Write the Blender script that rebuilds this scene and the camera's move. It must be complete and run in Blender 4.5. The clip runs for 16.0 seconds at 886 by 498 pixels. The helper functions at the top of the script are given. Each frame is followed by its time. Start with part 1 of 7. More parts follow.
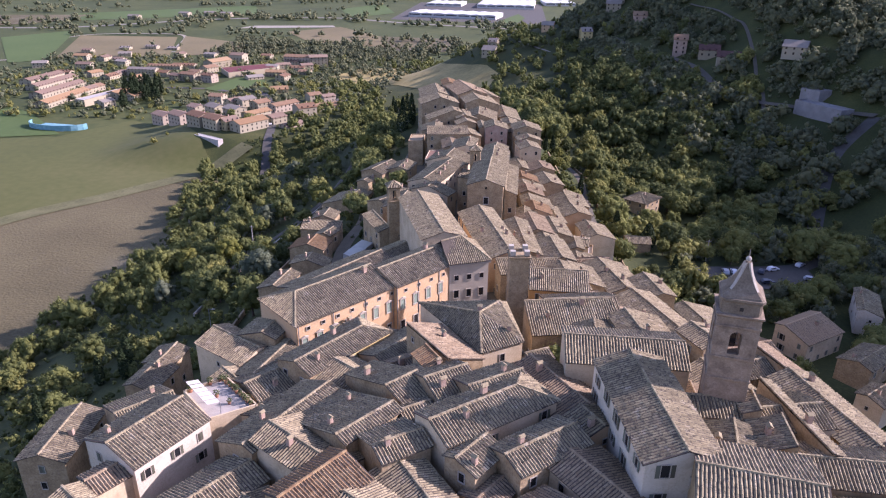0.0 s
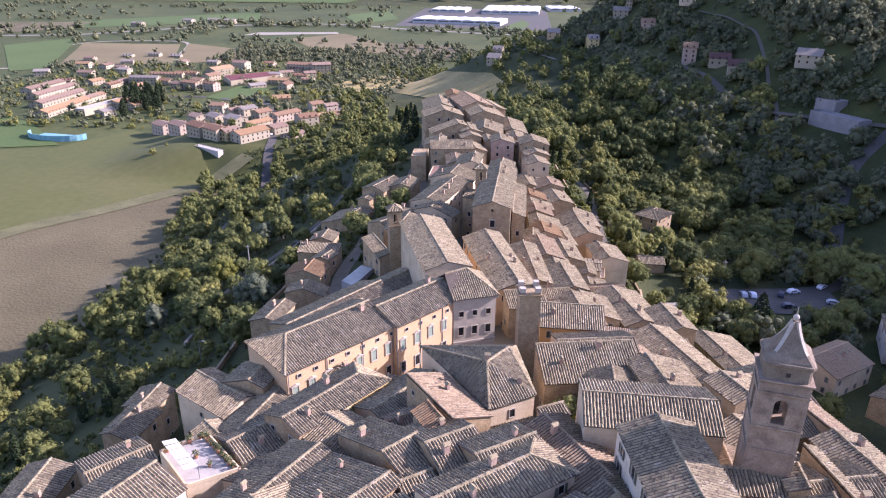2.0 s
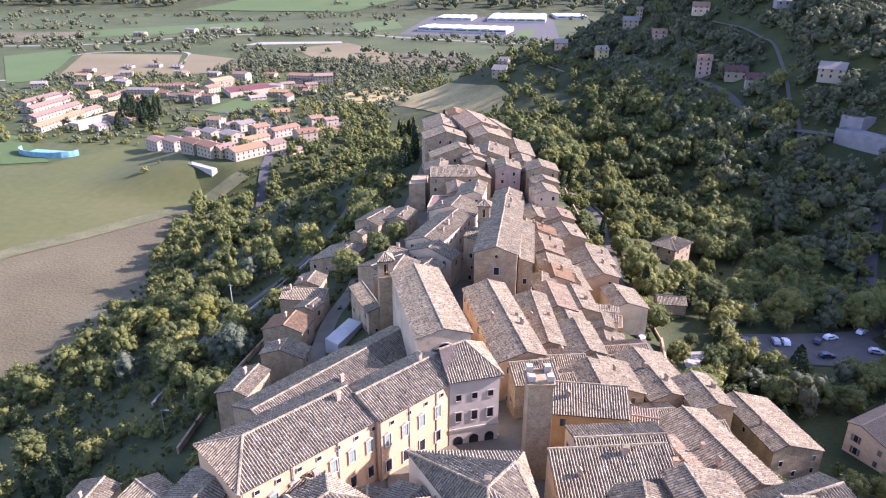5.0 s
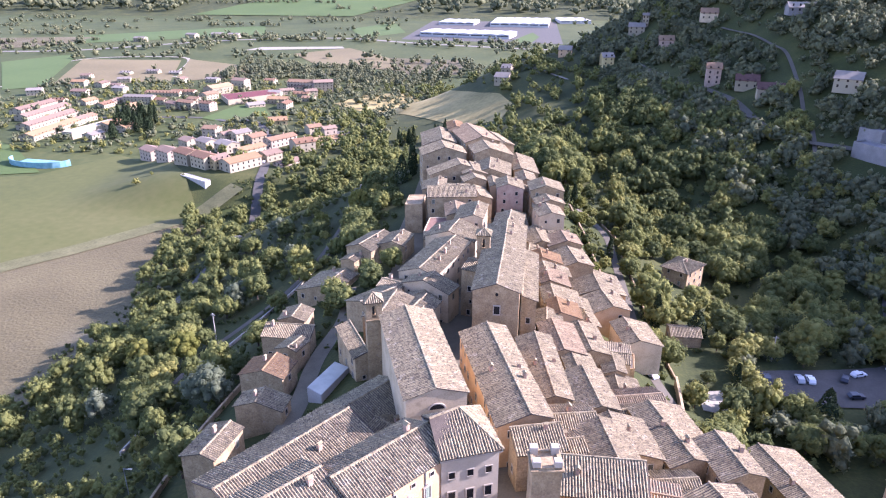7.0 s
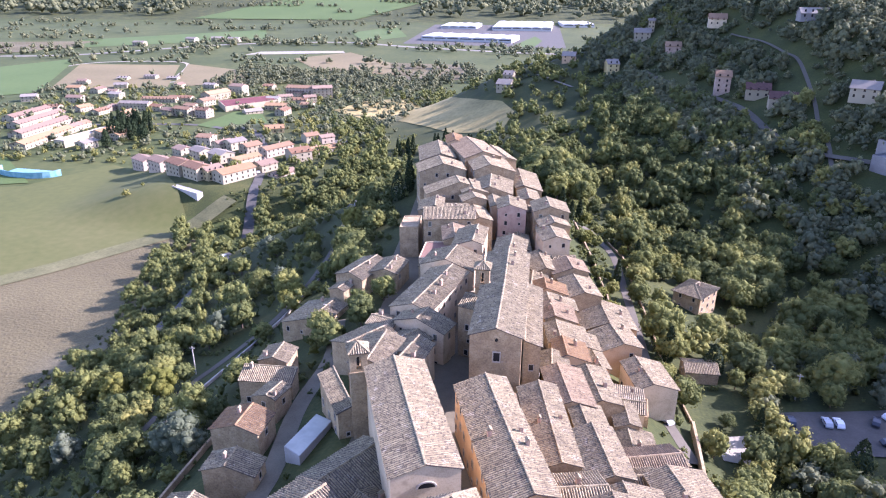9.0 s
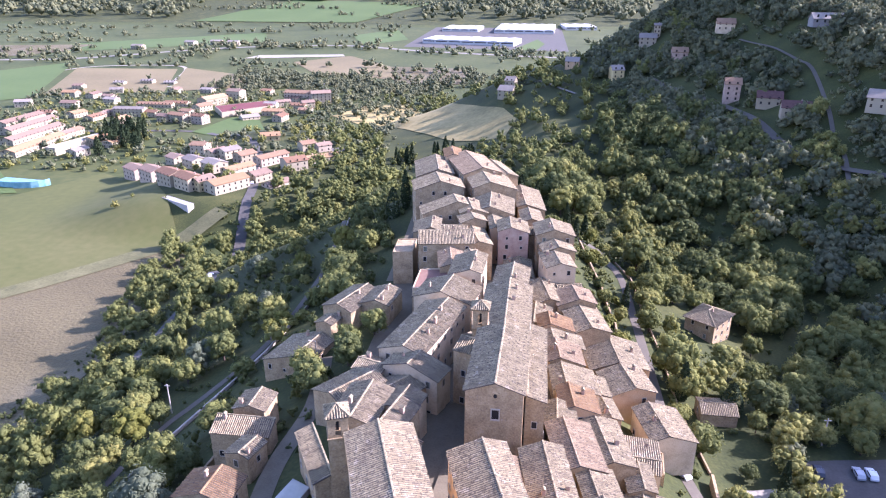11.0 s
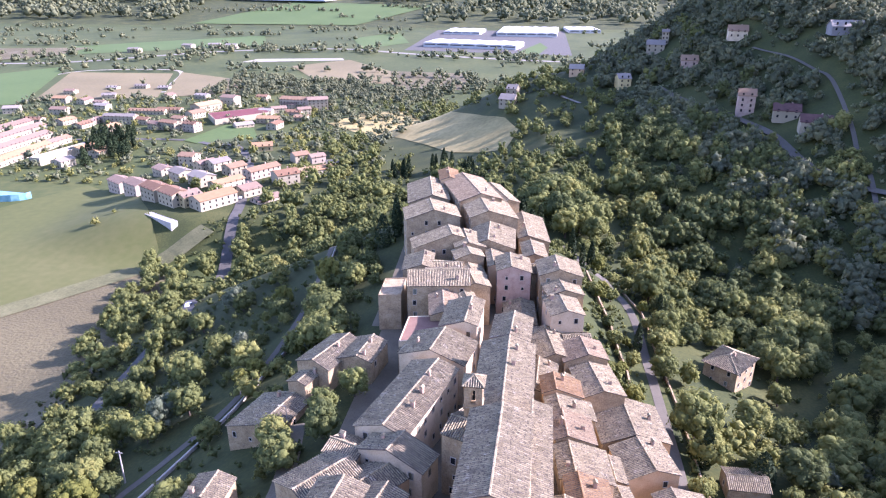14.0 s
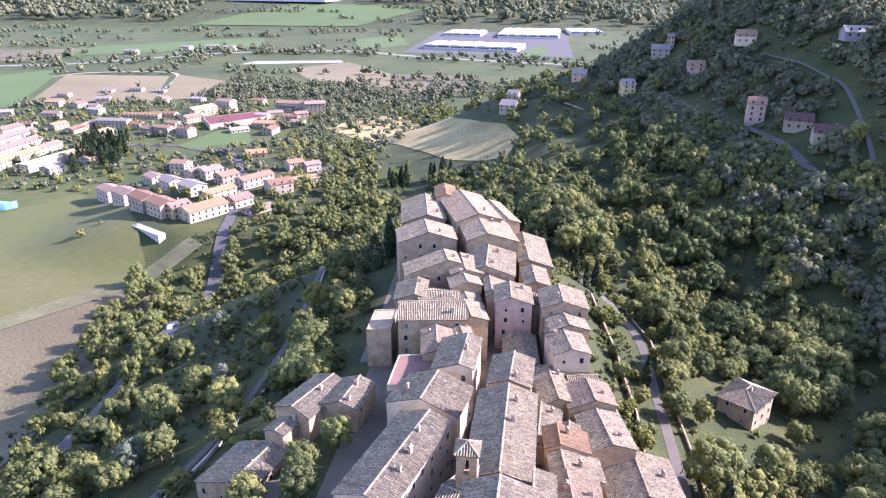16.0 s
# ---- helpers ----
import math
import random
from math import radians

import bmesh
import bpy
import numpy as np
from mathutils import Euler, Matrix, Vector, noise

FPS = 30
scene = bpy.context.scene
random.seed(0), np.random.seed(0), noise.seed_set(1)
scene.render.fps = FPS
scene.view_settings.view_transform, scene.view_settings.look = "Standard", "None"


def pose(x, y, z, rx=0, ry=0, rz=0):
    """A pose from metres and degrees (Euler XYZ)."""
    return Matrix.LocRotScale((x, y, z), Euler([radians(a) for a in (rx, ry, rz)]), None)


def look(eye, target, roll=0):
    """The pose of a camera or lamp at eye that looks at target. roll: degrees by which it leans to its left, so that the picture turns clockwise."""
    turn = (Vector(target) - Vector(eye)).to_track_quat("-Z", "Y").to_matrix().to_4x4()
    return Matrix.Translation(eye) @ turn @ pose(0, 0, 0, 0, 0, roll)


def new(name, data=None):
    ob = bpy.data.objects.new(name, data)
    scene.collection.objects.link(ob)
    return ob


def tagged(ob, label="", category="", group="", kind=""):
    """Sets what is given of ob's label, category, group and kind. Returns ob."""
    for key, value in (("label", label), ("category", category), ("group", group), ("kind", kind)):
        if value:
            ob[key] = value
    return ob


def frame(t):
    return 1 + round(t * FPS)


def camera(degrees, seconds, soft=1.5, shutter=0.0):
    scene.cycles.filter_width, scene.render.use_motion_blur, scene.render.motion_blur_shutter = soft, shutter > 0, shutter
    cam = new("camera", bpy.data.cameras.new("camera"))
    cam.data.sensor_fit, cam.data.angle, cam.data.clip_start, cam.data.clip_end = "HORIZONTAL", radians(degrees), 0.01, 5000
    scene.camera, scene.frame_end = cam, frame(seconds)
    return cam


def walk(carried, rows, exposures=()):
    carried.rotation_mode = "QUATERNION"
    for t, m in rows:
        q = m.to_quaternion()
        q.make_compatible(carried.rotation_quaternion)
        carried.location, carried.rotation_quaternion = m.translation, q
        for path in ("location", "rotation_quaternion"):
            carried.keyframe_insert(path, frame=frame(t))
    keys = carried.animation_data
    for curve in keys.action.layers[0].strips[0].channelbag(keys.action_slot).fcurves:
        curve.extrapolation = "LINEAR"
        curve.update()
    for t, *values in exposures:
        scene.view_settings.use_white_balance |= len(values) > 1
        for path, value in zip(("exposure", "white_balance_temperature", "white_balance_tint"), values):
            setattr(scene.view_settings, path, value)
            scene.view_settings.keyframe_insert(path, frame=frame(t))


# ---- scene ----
cam = camera(65.00, 16.0, soft=1.15)
# seconds, place, heading, tilt and lean of the drone's camera
PATH = [
    (0.0, 0.02, -0.02, 99.99, 4.094, -23.700, 0.710),
    (0.5, -0.27, 2.46, 100.20, 4.185, -23.608, 0.694),
    (1.0, -0.49, 5.26, 100.43, 4.290, -23.512, 0.642),
    (1.5, -0.64, 8.34, 100.67, 4.401, -23.416, 0.571),
    (2.0, -0.73, 11.68, 100.92, 4.513, -23.323, 0.497),
    (2.5, -0.78, 15.23, 101.17, 4.623, -23.232, 0.426),
    (3.0, -0.79, 18.94, 101.42, 4.729, -23.145, 0.364),
    (3.5, -0.77, 22.79, 101.67, 4.828, -23.061, 0.313),
    (4.0, -0.73, 26.73, 101.91, 4.922, -22.981, 0.272),
    (4.5, -0.67, 30.74, 102.15, 5.009, -22.903, 0.241),
    (5.0, -0.61, 34.80, 102.39, 5.090, -22.829, 0.218),
    (5.5, -0.55, 38.87, 102.62, 5.165, -22.758, 0.200),
    (6.0, -0.49, 42.96, 102.85, 5.237, -22.690, 0.186),
    (6.5, -0.44, 47.05, 103.09, 5.304, -22.625, 0.174),
    (7.0, -0.39, 51.13, 103.33, 5.367, -22.563, 0.162),
    (7.5, -0.35, 55.21, 103.57, 5.428, -22.506, 0.150),
    (8.0, -0.32, 59.29, 103.82, 5.486, -22.452, 0.137),
    (8.5, -0.29, 63.38, 104.08, 5.542, -22.403, 0.123),
    (9.0, -0.27, 67.46, 104.35, 5.595, -22.359, 0.109),
    (9.5, -0.25, 71.55, 104.63, 5.647, -22.320, 0.096),
    (10.0, -0.23, 75.65, 104.91, 5.696, -22.286, 0.084),
    (10.5, -0.21, 79.76, 105.20, 5.742, -22.257, 0.075),
    (11.0, -0.19, 83.88, 105.49, 5.785, -22.233, 0.069),
    (11.5, -0.17, 87.99, 105.78, 5.825, -22.212, 0.066),
    (12.0, -0.14, 92.09, 106.07, 5.862, -22.195, 0.068),
    (12.5, -0.11, 96.18, 106.36, 5.896, -22.180, 0.073),
    (13.0, -0.07, 100.25, 106.63, 5.927, -22.166, 0.080),
    (13.5, -0.04, 104.29, 106.90, 5.955, -22.153, 0.091),
    (14.0, -0.01, 108.30, 107.17, 5.980, -22.140, 0.102),
    (14.5, 0.01, 112.28, 107.45, 6.004, -22.128, 0.113),
    (15.0, 0.03, 116.27, 107.74, 6.027, -22.118, 0.124),
    (15.5, 0.03, 120.30, 108.07, 6.050, -22.111, 0.134),
    (16.0, 0.02, 124.42, 108.45, 6.073, -22.113, 0.146),
]
walk(cam, [(t, pose(x, y, z, 90 + tilt, 0, yaw) @ pose(0, 0, 0, 0, 0, lean)) for t, x, y, z, yaw, tilt, lean in PATH],
     exposures=[(0, 1.30, 5860, 41), (2, 1.60, 5800, 41), (4, 1.88, 5740, 41), (6.5, 2.12, 5660, 41), (9, 2.18, 5570, 41), (16, 2.28, 5520, 42)])

# ---- light ----
SUN_AZ, SUN_EL = 76.0, 29.0          # degrees from +y towards +x, and above the horizon
world = bpy.data.worlds.new("sky")
scene.world = world
world.use_nodes = True
sky = world.node_tree.nodes.new("ShaderNodeTexSky")
sky.sky_type, sky.sun_disc = "NISHITA", False
sky.sun_elevation, sky.sun_rotation = radians(SUN_EL), radians(SUN_AZ)
world.node_tree.links.new(sky.outputs[0], world.node_tree.nodes["Background"].inputs[0])
world.node_tree.nodes["Background"].inputs[1].default_value = 0.12
sun_data = bpy.data.lights.new("sun", "SUN")
sun_data.energy, sun_data.angle, sun_data.color = 4.0, radians(0.5), (1.0, 0.92, 0.81)
sun = new("sun", sun_data)
sun_dir = Vector((math.sin(radians(SUN_AZ)) * math.cos(radians(SUN_EL)), math.cos(radians(SUN_AZ)) * math.cos(radians(SUN_EL)), math.sin(radians(SUN_EL))))
sun.matrix_world = look(tuple(sun_dir * 100), (0, 0, 0))

# ---- materials ----
def material(name, ramp, scale=1.0, rough=0.9, bump=0.0, fine=None, island=0.0, objects=0.0, detail=6.0, depth=0.1, metal=0.0, space="Object", spec=0.3, speck=None, thin=0.0):
    """Noise-driven colour between the ramp's colours, with a finer grain, variation by island or object, and bump."""
    m = bpy.data.materials.new(name)
    m.use_nodes = True
    n, l = m.node_tree.nodes, m.node_tree.links
    p = n["Principled BSDF"]
    p.inputs["Roughness"].default_value, p.inputs["Metallic"].default_value = rough, metal
    p.inputs["Specular IOR Level"].default_value = spec
    tc = n.new("ShaderNodeTexCoord") if space != "World" else n.new("ShaderNodeNewGeometry")
    out = tc.outputs["Position"] if space == "World" else tc.outputs[space]
    big = n.new("ShaderNodeTexNoise")
    big.inputs["Scale"].default_value, big.inputs["Detail"].default_value = scale, detail
    l.new(out, big.inputs["Vector"])
    value = big.outputs["Fac"]
    def mix(a, b, fac):
        x = n.new("ShaderNodeMix")
        x.data_type = "FLOAT"
        x.inputs["Factor"].default_value = fac
        l.new(a, x.inputs["A"])
        l.new(b, x.inputs["B"])
        return x.outputs["Result"]
    grain = None
    if fine:
        g = n.new("ShaderNodeTexNoise")
        g.inputs["Scale"].default_value, g.inputs["Detail"].default_value = fine, 3.0
        l.new(out, g.inputs["Vector"])
        grain = g.outputs["Fac"]
        value = mix(value, grain, 0.4)
    if island:
        g = n.new("ShaderNodeNewGeometry")
        value = mix(value, g.outputs["Random Per Island"], island)
    if objects:
        o = n.new("ShaderNodeObjectInfo")
        value = mix(value, o.outputs["Random"], objects)
    r = n.new("ShaderNodeValToRGB")
    e = r.color_ramp.elements
    lo, hi = 0.3, 0.7
    if island or objects:
        lo, hi = 0.15, 0.85
    while len(e) < len(ramp):
        e.new(0.5)
    for i, c in enumerate(ramp):
        e[i].position, e[i].color = lo + (hi - lo) * i / (len(ramp) - 1), (*c, 1)
    l.new(value, r.inputs[0])
    colour = r.outputs[0]
    for size, edge_at, amount, tone in speck or ():
        # patches of another tone with a shape of their own: lichen, dirt, newer pieces
        g = n.new("ShaderNodeTexNoise")
        g.inputs["Scale"].default_value, g.inputs["Detail"].default_value, g.inputs["Roughness"].default_value = size, 4.0, 0.65
        l.new(out, g.inputs["Vector"])
        k = n.new("ShaderNodeMapRange")
        k.inputs["From Min"].default_value, k.inputs["From Max"].default_value, k.inputs["To Max"].default_value = edge_at, edge_at + 0.1, amount
        l.new(g.outputs["Fac"], k.inputs["Value"])
        x = n.new("ShaderNodeMix")
        x.data_type = "RGBA"
        l.new(k.outputs[0], x.inputs["Factor"])
        l.new(colour, x.inputs["A"])
        x.inputs["B"].default_value = (*tone, 1)
        colour = x.outputs["Result"]
    l.new(colour, p.inputs["Base Color"])
    if thin:
        # light that comes through the leaves
        t = n.new("ShaderNodeBsdfTranslucent")
        l.new(colour, t.inputs["Color"])
        x = n.new("ShaderNodeMixShader")
        x.inputs["Fac"].default_value = thin
        l.new(p.outputs[0], x.inputs[1])
        l.new(t.outputs[0], x.inputs[2])
        l.new(x.outputs[0], n["Material Output"].inputs["Surface"])
    if bump:
        b = n.new("ShaderNodeBump")
        b.inputs["Strength"].default_value, b.inputs["Distance"].default_value = bump, depth
        l.new(grain or big.outputs["Fac"], b.inputs["Height"])
        l.new(b.outputs[0], p.inputs["Normal"])
    return m

TILE = material("old_clay_tiles", [(0.090, 0.070, 0.042), (0.205, 0.168, 0.102), (0.320, 0.268, 0.162), (0.430, 0.372, 0.233)], 0.45, 0.95, 0.3, 2.2, 0.2, depth=0.05, speck=((0.7, 0.58, 0.6, (0.46, 0.40, 0.30)), (2.3, 0.525, 0.82, (0.07, 0.058, 0.046)), (0.28, 0.58, 0.45, (0.12, 0.098, 0.074))))
TILE_RED = material("newer_red_tiles", [(0.150, 0.087, 0.043), (0.240, 0.151, 0.076), (0.340, 0.258, 0.136)], 0.4, 0.9, 0.3, 2.5, 0.25, depth=0.05, speck=((2.4, 0.55, 0.7, (0.09, 0.066, 0.052)),))
TILE_PINK = material("pale_pink_tiles", [(0.136, 0.096, 0.058), (0.267, 0.200, 0.124), (0.403, 0.325, 0.211)], 0.45, 0.95, 0.3, 2.2, 0.25, depth=0.05, speck=((2.3, 0.535, 0.78, (0.08, 0.062, 0.05)),))
TILE_BEIGE = material("beige_tiles", [(0.34, 0.24, 0.14), (0.46, 0.34, 0.21)], 0.3, 0.9, 0, 3.0, 0.3)
# dark bed colour puts shade into the gaps between the tile columns
PAN = material("shaded_roof_bed", [(0.05, 0.04, 0.033), (0.11, 0.09, 0.07)], 0.8, 0.95, 0.3, 6.0)
STONE = material("rubble_stone_wall", [(0.189, 0.137, 0.077), (0.310, 0.232, 0.134), (0.441, 0.345, 0.209)], 0.5, 0.95, 0.6, 3.0, detail=9.0, speck=((2.2, 0.56, 0.5, (0.115, 0.088, 0.065)), (1.1, 0.6, 0.45, (0.45, 0.37, 0.28))))
CREAM = material("cream_plaster", [(0.360, 0.280, 0.176), (0.520, 0.420, 0.280), (0.600, 0.500, 0.351)], 0.3, 0.9, 0.15, 4.0, speck=((0.5, 0.58, 0.35, (0.22, 0.17, 0.12)),))
WHITE = material("off_white_plaster", [(0.38, 0.33, 0.25), (0.50, 0.445, 0.355), (0.56, 0.51, 0.42)], 0.3, 0.9, 0.15, 4.0, speck=((0.5, 0.58, 0.35, (0.22, 0.17, 0.12)),))
ORANGE = material("orange_plaster", [(0.36, 0.23, 0.12), (0.48, 0.31, 0.16), (0.54, 0.38, 0.23)], 0.3, 0.9, 0.15, 4.0, speck=((0.5, 0.58, 0.35, (0.22, 0.17, 0.12)),))
BRIGHT_ORANGE = material("bright_orange_plaster", [(0.50, 0.27, 0.09), (0.60, 0.35, 0.13), (0.64, 0.42, 0.20)], 0.3, 0.9, 0.15, 4.0)
PEACH = material("peach_plaster", [(0.414, 0.274, 0.150), (0.503, 0.338, 0.190), (0.533, 0.389, 0.245)], 0.25, 0.9, 0.12, 4.0, speck=((0.5, 0.58, 0.35, (0.22, 0.17, 0.12)),))
YELLOW = material("yellow_plaster", [(0.465, 0.370, 0.160), (0.540, 0.444, 0.224)], 0.3, 0.9, 0.1, 4.0)
BRICK = material("weathered_brick", [(0.24, 0.16, 0.12), (0.36, 0.26, 0.20), (0.42, 0.33, 0.26)], 0.6, 0.95, 0.3, 5.0)
GLASS = material("dark_window_glass", [(0.012, 0.013, 0.015), (0.03, 0.03, 0.032)], 0.4, 0.12, spec=0.5)
SHUTTER = material("painted_shutter", [(0.05, 0.045, 0.035), (0.10, 0.10, 0.07), (0.13, 0.15, 0.12)], 0.6, 0.7, objects=0.8)
TRIM = material("pale_stone_trim", [(0.30, 0.265, 0.215), (0.44, 0.40, 0.335)], 1.0, 0.9, 0.1, 6.0)
CONCRETE = material("grey_render", [(0.30, 0.28, 0.25), (0.42, 0.40, 0.37)], 0.4, 0.95, 0.2, 5.0)
METAL = material("grey_metal", [(0.25, 0.26, 0.28), (0.45, 0.46, 0.48)], 1.0, 0.4, metal=0.7)

# ---- building helpers ----
def mesh_of(name, verts, faces, mats, index=None, smooth=False):
    me = bpy.data.meshes.new(name)
    me.from_pydata([tuple(v) for v in verts], [], faces)
    for m in mats:
        me.materials.append(m)
    if index is not None:
        me.polygons.foreach_set("material_index", index)
    if smooth:
        me.polygons.foreach_set("use_smooth", [True] * len(me.polygons))
    me.update()
    return me

def part(name, me, parent, label="", kind="", m=None):
    ob = new(name, me)
    ob.parent = parent
    if m is not None:
        ob.matrix_basis = m
    return tagged(ob, label, kind=kind)

def box(a, b):
    """Corners and faces of a box from a to b."""
    (x, y, z), (X, Y, Z) = a, b
    v = [(x, y, z), (X, y, z), (X, Y, z), (x, Y, z), (x, y, Z), (X, y, Z), (X, Y, Z), (x, Y, Z)]
    return v, [(0, 3, 2, 1), (4, 5, 6, 7), (0, 1, 5, 4), (1, 2, 6, 5), (2, 3, 7, 6), (3, 0, 4, 7)]

def join(*pieces):
    """Pieces of (verts, faces, material index) as one."""
    verts, faces, index = [], [], []
    for v, f, i in pieces:
        k = len(verts)
        verts += list(v)
        faces += [tuple(j + k for j in q) for q in f]
        index += [i] * len(f)
    return verts, faces, index

def tiles_on(polygon, rng, pitch=0.40, course=0.85):
    """Curved cover tiles, each of its own, in columns down the slope of a flat polygon."""
    P = np.array(polygon, float)
    nrm = np.cross(P[1] - P[0], P[2] - P[0])
    nrm /= np.linalg.norm(nrm)
    if nrm[2] < 0:
        nrm = -nrm
    down = np.array([nrm[0], nrm[1], 0.0])
    if np.linalg.norm(down) < 1e-4:
        down = np.array([1.0, 0, 0])
    down = down - nrm * (down @ nrm)
    down /= np.linalg.norm(down)
    across = np.cross(nrm, down)
    o = P[0]
    U, V = (P - o) @ across, (P - o) @ down
    verts, faces = [], []
    u = U.min() + pitch * 0.5
    k = 0
    while u < U.max():
        hits = []
        for i in range(len(U)):
            a, b = i, (i + 1) % len(U)
            if (U[a] - u) * (U[b] - u) < 0:
                hits.append(V[a] + (V[b] - V[a]) * (u - U[a]) / (U[b] - U[a]))
        if len(hits) >= 2:
            v0, v1 = min(hits), max(hits)
            v = v0 + rng.uniform(-0.3, 0.0)
            while v < v1 - 0.15:
                e = min(v + course * rng.uniform(0.9, 1.12), v1 + 0.06)
                s = max(v, v0)
                du, h = rng.uniform(-0.035, 0.035), rng.uniform(0.11, 0.17)
                w = pitch * 0.32
                base = o + across * (u + du)
                A, B = base + down * s, base + down * e
                n1, n2 = nrm * (h - 0.03), nrm * (h + 0.02)
                verts += [A - across * w + nrm * 0.01, A + n1, A + across * w + nrm * 0.01, B - across * (w + 0.015) + nrm * 0.01, B + n2, B + across * (w + 0.015) + nrm * 0.01]
                faces += [(k, k + 1, k + 4, k + 3), (k + 1, k + 2, k + 5, k + 4), (k + 3, k + 4, k + 5)]
                k += 6
                v = e
        u += pitch
    return verts, faces

def slab(polygon, thick=0.16):
    P = [Vector(p) for p in polygon]
    n = len(P)
    up = (P[1] - P[0]).cross(P[2] - P[0])
    if up.z < 0:
        P.reverse()
    v = [tuple(p) for p in P] + [tuple(p - Vector((0, 0, thick))) for p in P]
    f = [tuple(range(n)), tuple(range(2 * n - 1, n - 1, -1))]
    f += [(i, i + n, (i + 1) % n + n, (i + 1) % n) for i in range(n)]
    return v, f

def roof_parts(house, slopes, tile, rng, ridges=(), far=False):
    """The bed and the cover tiles of each roof slope, and the ridge tiles."""
    pieces = []
    for s in slopes:
        v, f = slab(s)
        pieces.append((v, f, 0))
    v, f, i = join(*pieces)
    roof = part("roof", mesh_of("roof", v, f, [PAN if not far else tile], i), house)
    verts, faces = [], []
    for s in slopes:
        v, f = tiles_on(s, rng, *((0.42, 1.0) if not far else (0.42, 1.2)))
        k = len(verts)
        verts += v
        faces += [tuple(j + k for j in q) for q in f]
    for a, b in ridges:
        a, b = np.array(a, float), np.array(b, float)
        d = (b - a) / max(1e-6, np.linalg.norm(b - a))
        side = np.cross(d, (0, 0, 1.0))
        side /= max(1e-6, np.linalg.norm(side))
        t = 0.0
        L = np.linalg.norm(b - a)
        while t < L:
            e = min(t + 0.5, L)
            k = len(verts)
            up = np.array([0, 0, 1.0])
            j = rng.uniform(-0.02, 0.02)
            for q, h in ((t, 0.0), (e, 0.03)):
                c = a + d * q
                verts += [c - side * 0.2 - up * 0.02, c - side * 0.11 + up * (0.15 + h + j), c + side * 0.11 + up * (0.15 + h + j), c + side * 0.2 - up * 0.02]
            faces += [(k, k + 1, k + 5, k + 4), (k + 1, k + 2, k + 6, k + 5), (k + 2, k + 3, k + 7, k + 6)]
            t = e
    part("roof_tiles", mesh_of("roof_tiles", verts, faces, [tile]), roof, kind="stuff")
    return roof

def ring(w, h, t, sill, y0, y1):
    """One connected frame round an opening w by h, in the plane y = 0."""
    o = [(-w / 2 - t, -sill), (w / 2 + t, -sill), (w / 2 + t, h + t), (-w / 2 - t, h + t)]
    i = [(-w / 2, 0), (w / 2, 0), (w / 2, h), (-w / 2, h)]
    v = [(x, y, z) for y in (y0, y1) for x, z in o + i]
    f = []
    for k in range(4):
        n = (k + 1) % 4
        f += [(k, n, n + 4, k + 4), (k + 8, k + 12, n + 12, n + 8), (k, k + 8, n + 8, n), (k + 4, n + 4, n + 12, k + 12)]
    return v, f

class Opening:
    """A window's frame, pane and shutters as meshes to be shared; the wall's face is the plane y = 0, seen from -y."""
    def __init__(self, w, h, shutters):
        self.frame = mesh_of("window", *ring(w, h, 0.1, 0.14, -0.12, 0.05), [TRIM])
        self.pane = mesh_of("pane", *box((-w / 2, -0.03, 0), (w / 2, 0.04, h)), [GLASS])
        self.leaf, self.places = None, ()
        if shutters:
            self.leaf = mesh_of("shutter", *box((0, -0.04, 0), (w / 2 - 0.01, 0, h)), [SHUTTER])
            self.places = ((-w - 0.1, -0.085), (w / 2 + 0.11, -0.085)) if shutters == 1 else ((-w / 2, -0.055), (0.01, -0.055))

    def put(self, house, m, bare=False):
        win = part("window", self.frame, house, m=m)
        part("pane", self.pane, win)
        if not bare:
            for x, y in self.places:
                part("shutter", self.leaf, win, m=Matrix.Translation((x, y, 0)))
        return win

WINDOWS = [Opening(0.85, 1.3, 0), Opening(0.85, 1.35, 1), Opening(0.85, 1.35, 2), Opening(0.6, 0.8, 0), Opening(1.0, 1.7, 1)]
SHAFT = mesh_of("chimney", *box((-0.35, -0.28, -1.2), (0.35, 0.28, 1.0)), [BRICK])
CAP = mesh_of("chimney_cap", [(-0.46, -0.4, 1.16), (0.46, -0.4, 1.16), (0.46, 0.4, 1.16), (-0.46, 0.4, 1.16), (-0.46, 0, 1.46), (0.46, 0, 1.46), (-0.2, -0.15, 0.98), (0.2, -0.15, 0.98), (0.2, 0.15, 0.98), (-0.2, 0.15, 0.98)],
              [(0, 1, 5, 4), (2, 3, 4, 5), (0, 4, 3), (1, 2, 5), (0, 6, 7, 1), (1, 7, 8, 2), (2, 8, 9, 3), (3, 9, 6, 0)], [TILE])

def wall_windows(house, a, b, z0, z1, rng, density=0.6, kinds=(0, 1, 2), step=3.3):
    """Windows in storeys on the wall whose foot runs from a to b, seen with the wall to the left of a-b facing right."""
    a, b = Vector(a), Vector(b)
    d = b - a
    L = d.length
    if L < 2.6:
        return
    ang = math.atan2(d.y, d.x)
    n = max(1, int((L - 1.0) // step))
    z = z1 - 2.3
    first = True
    while z > z0 + 0.6:
        for i in range(n):
            if rng.random() < density:
                s = (i + 0.5) / n * L + rng.uniform(-0.35, 0.35)
                q = a + d * (s / L)
                WINDOWS[rng.choice(kinds)].put(house, Matrix.Translation((q.x, q.y, z + rng.uniform(-0.25, 0.15))) @ Matrix.Rotation(ang, 4, "Z"))
        z -= 3.2
        first = False

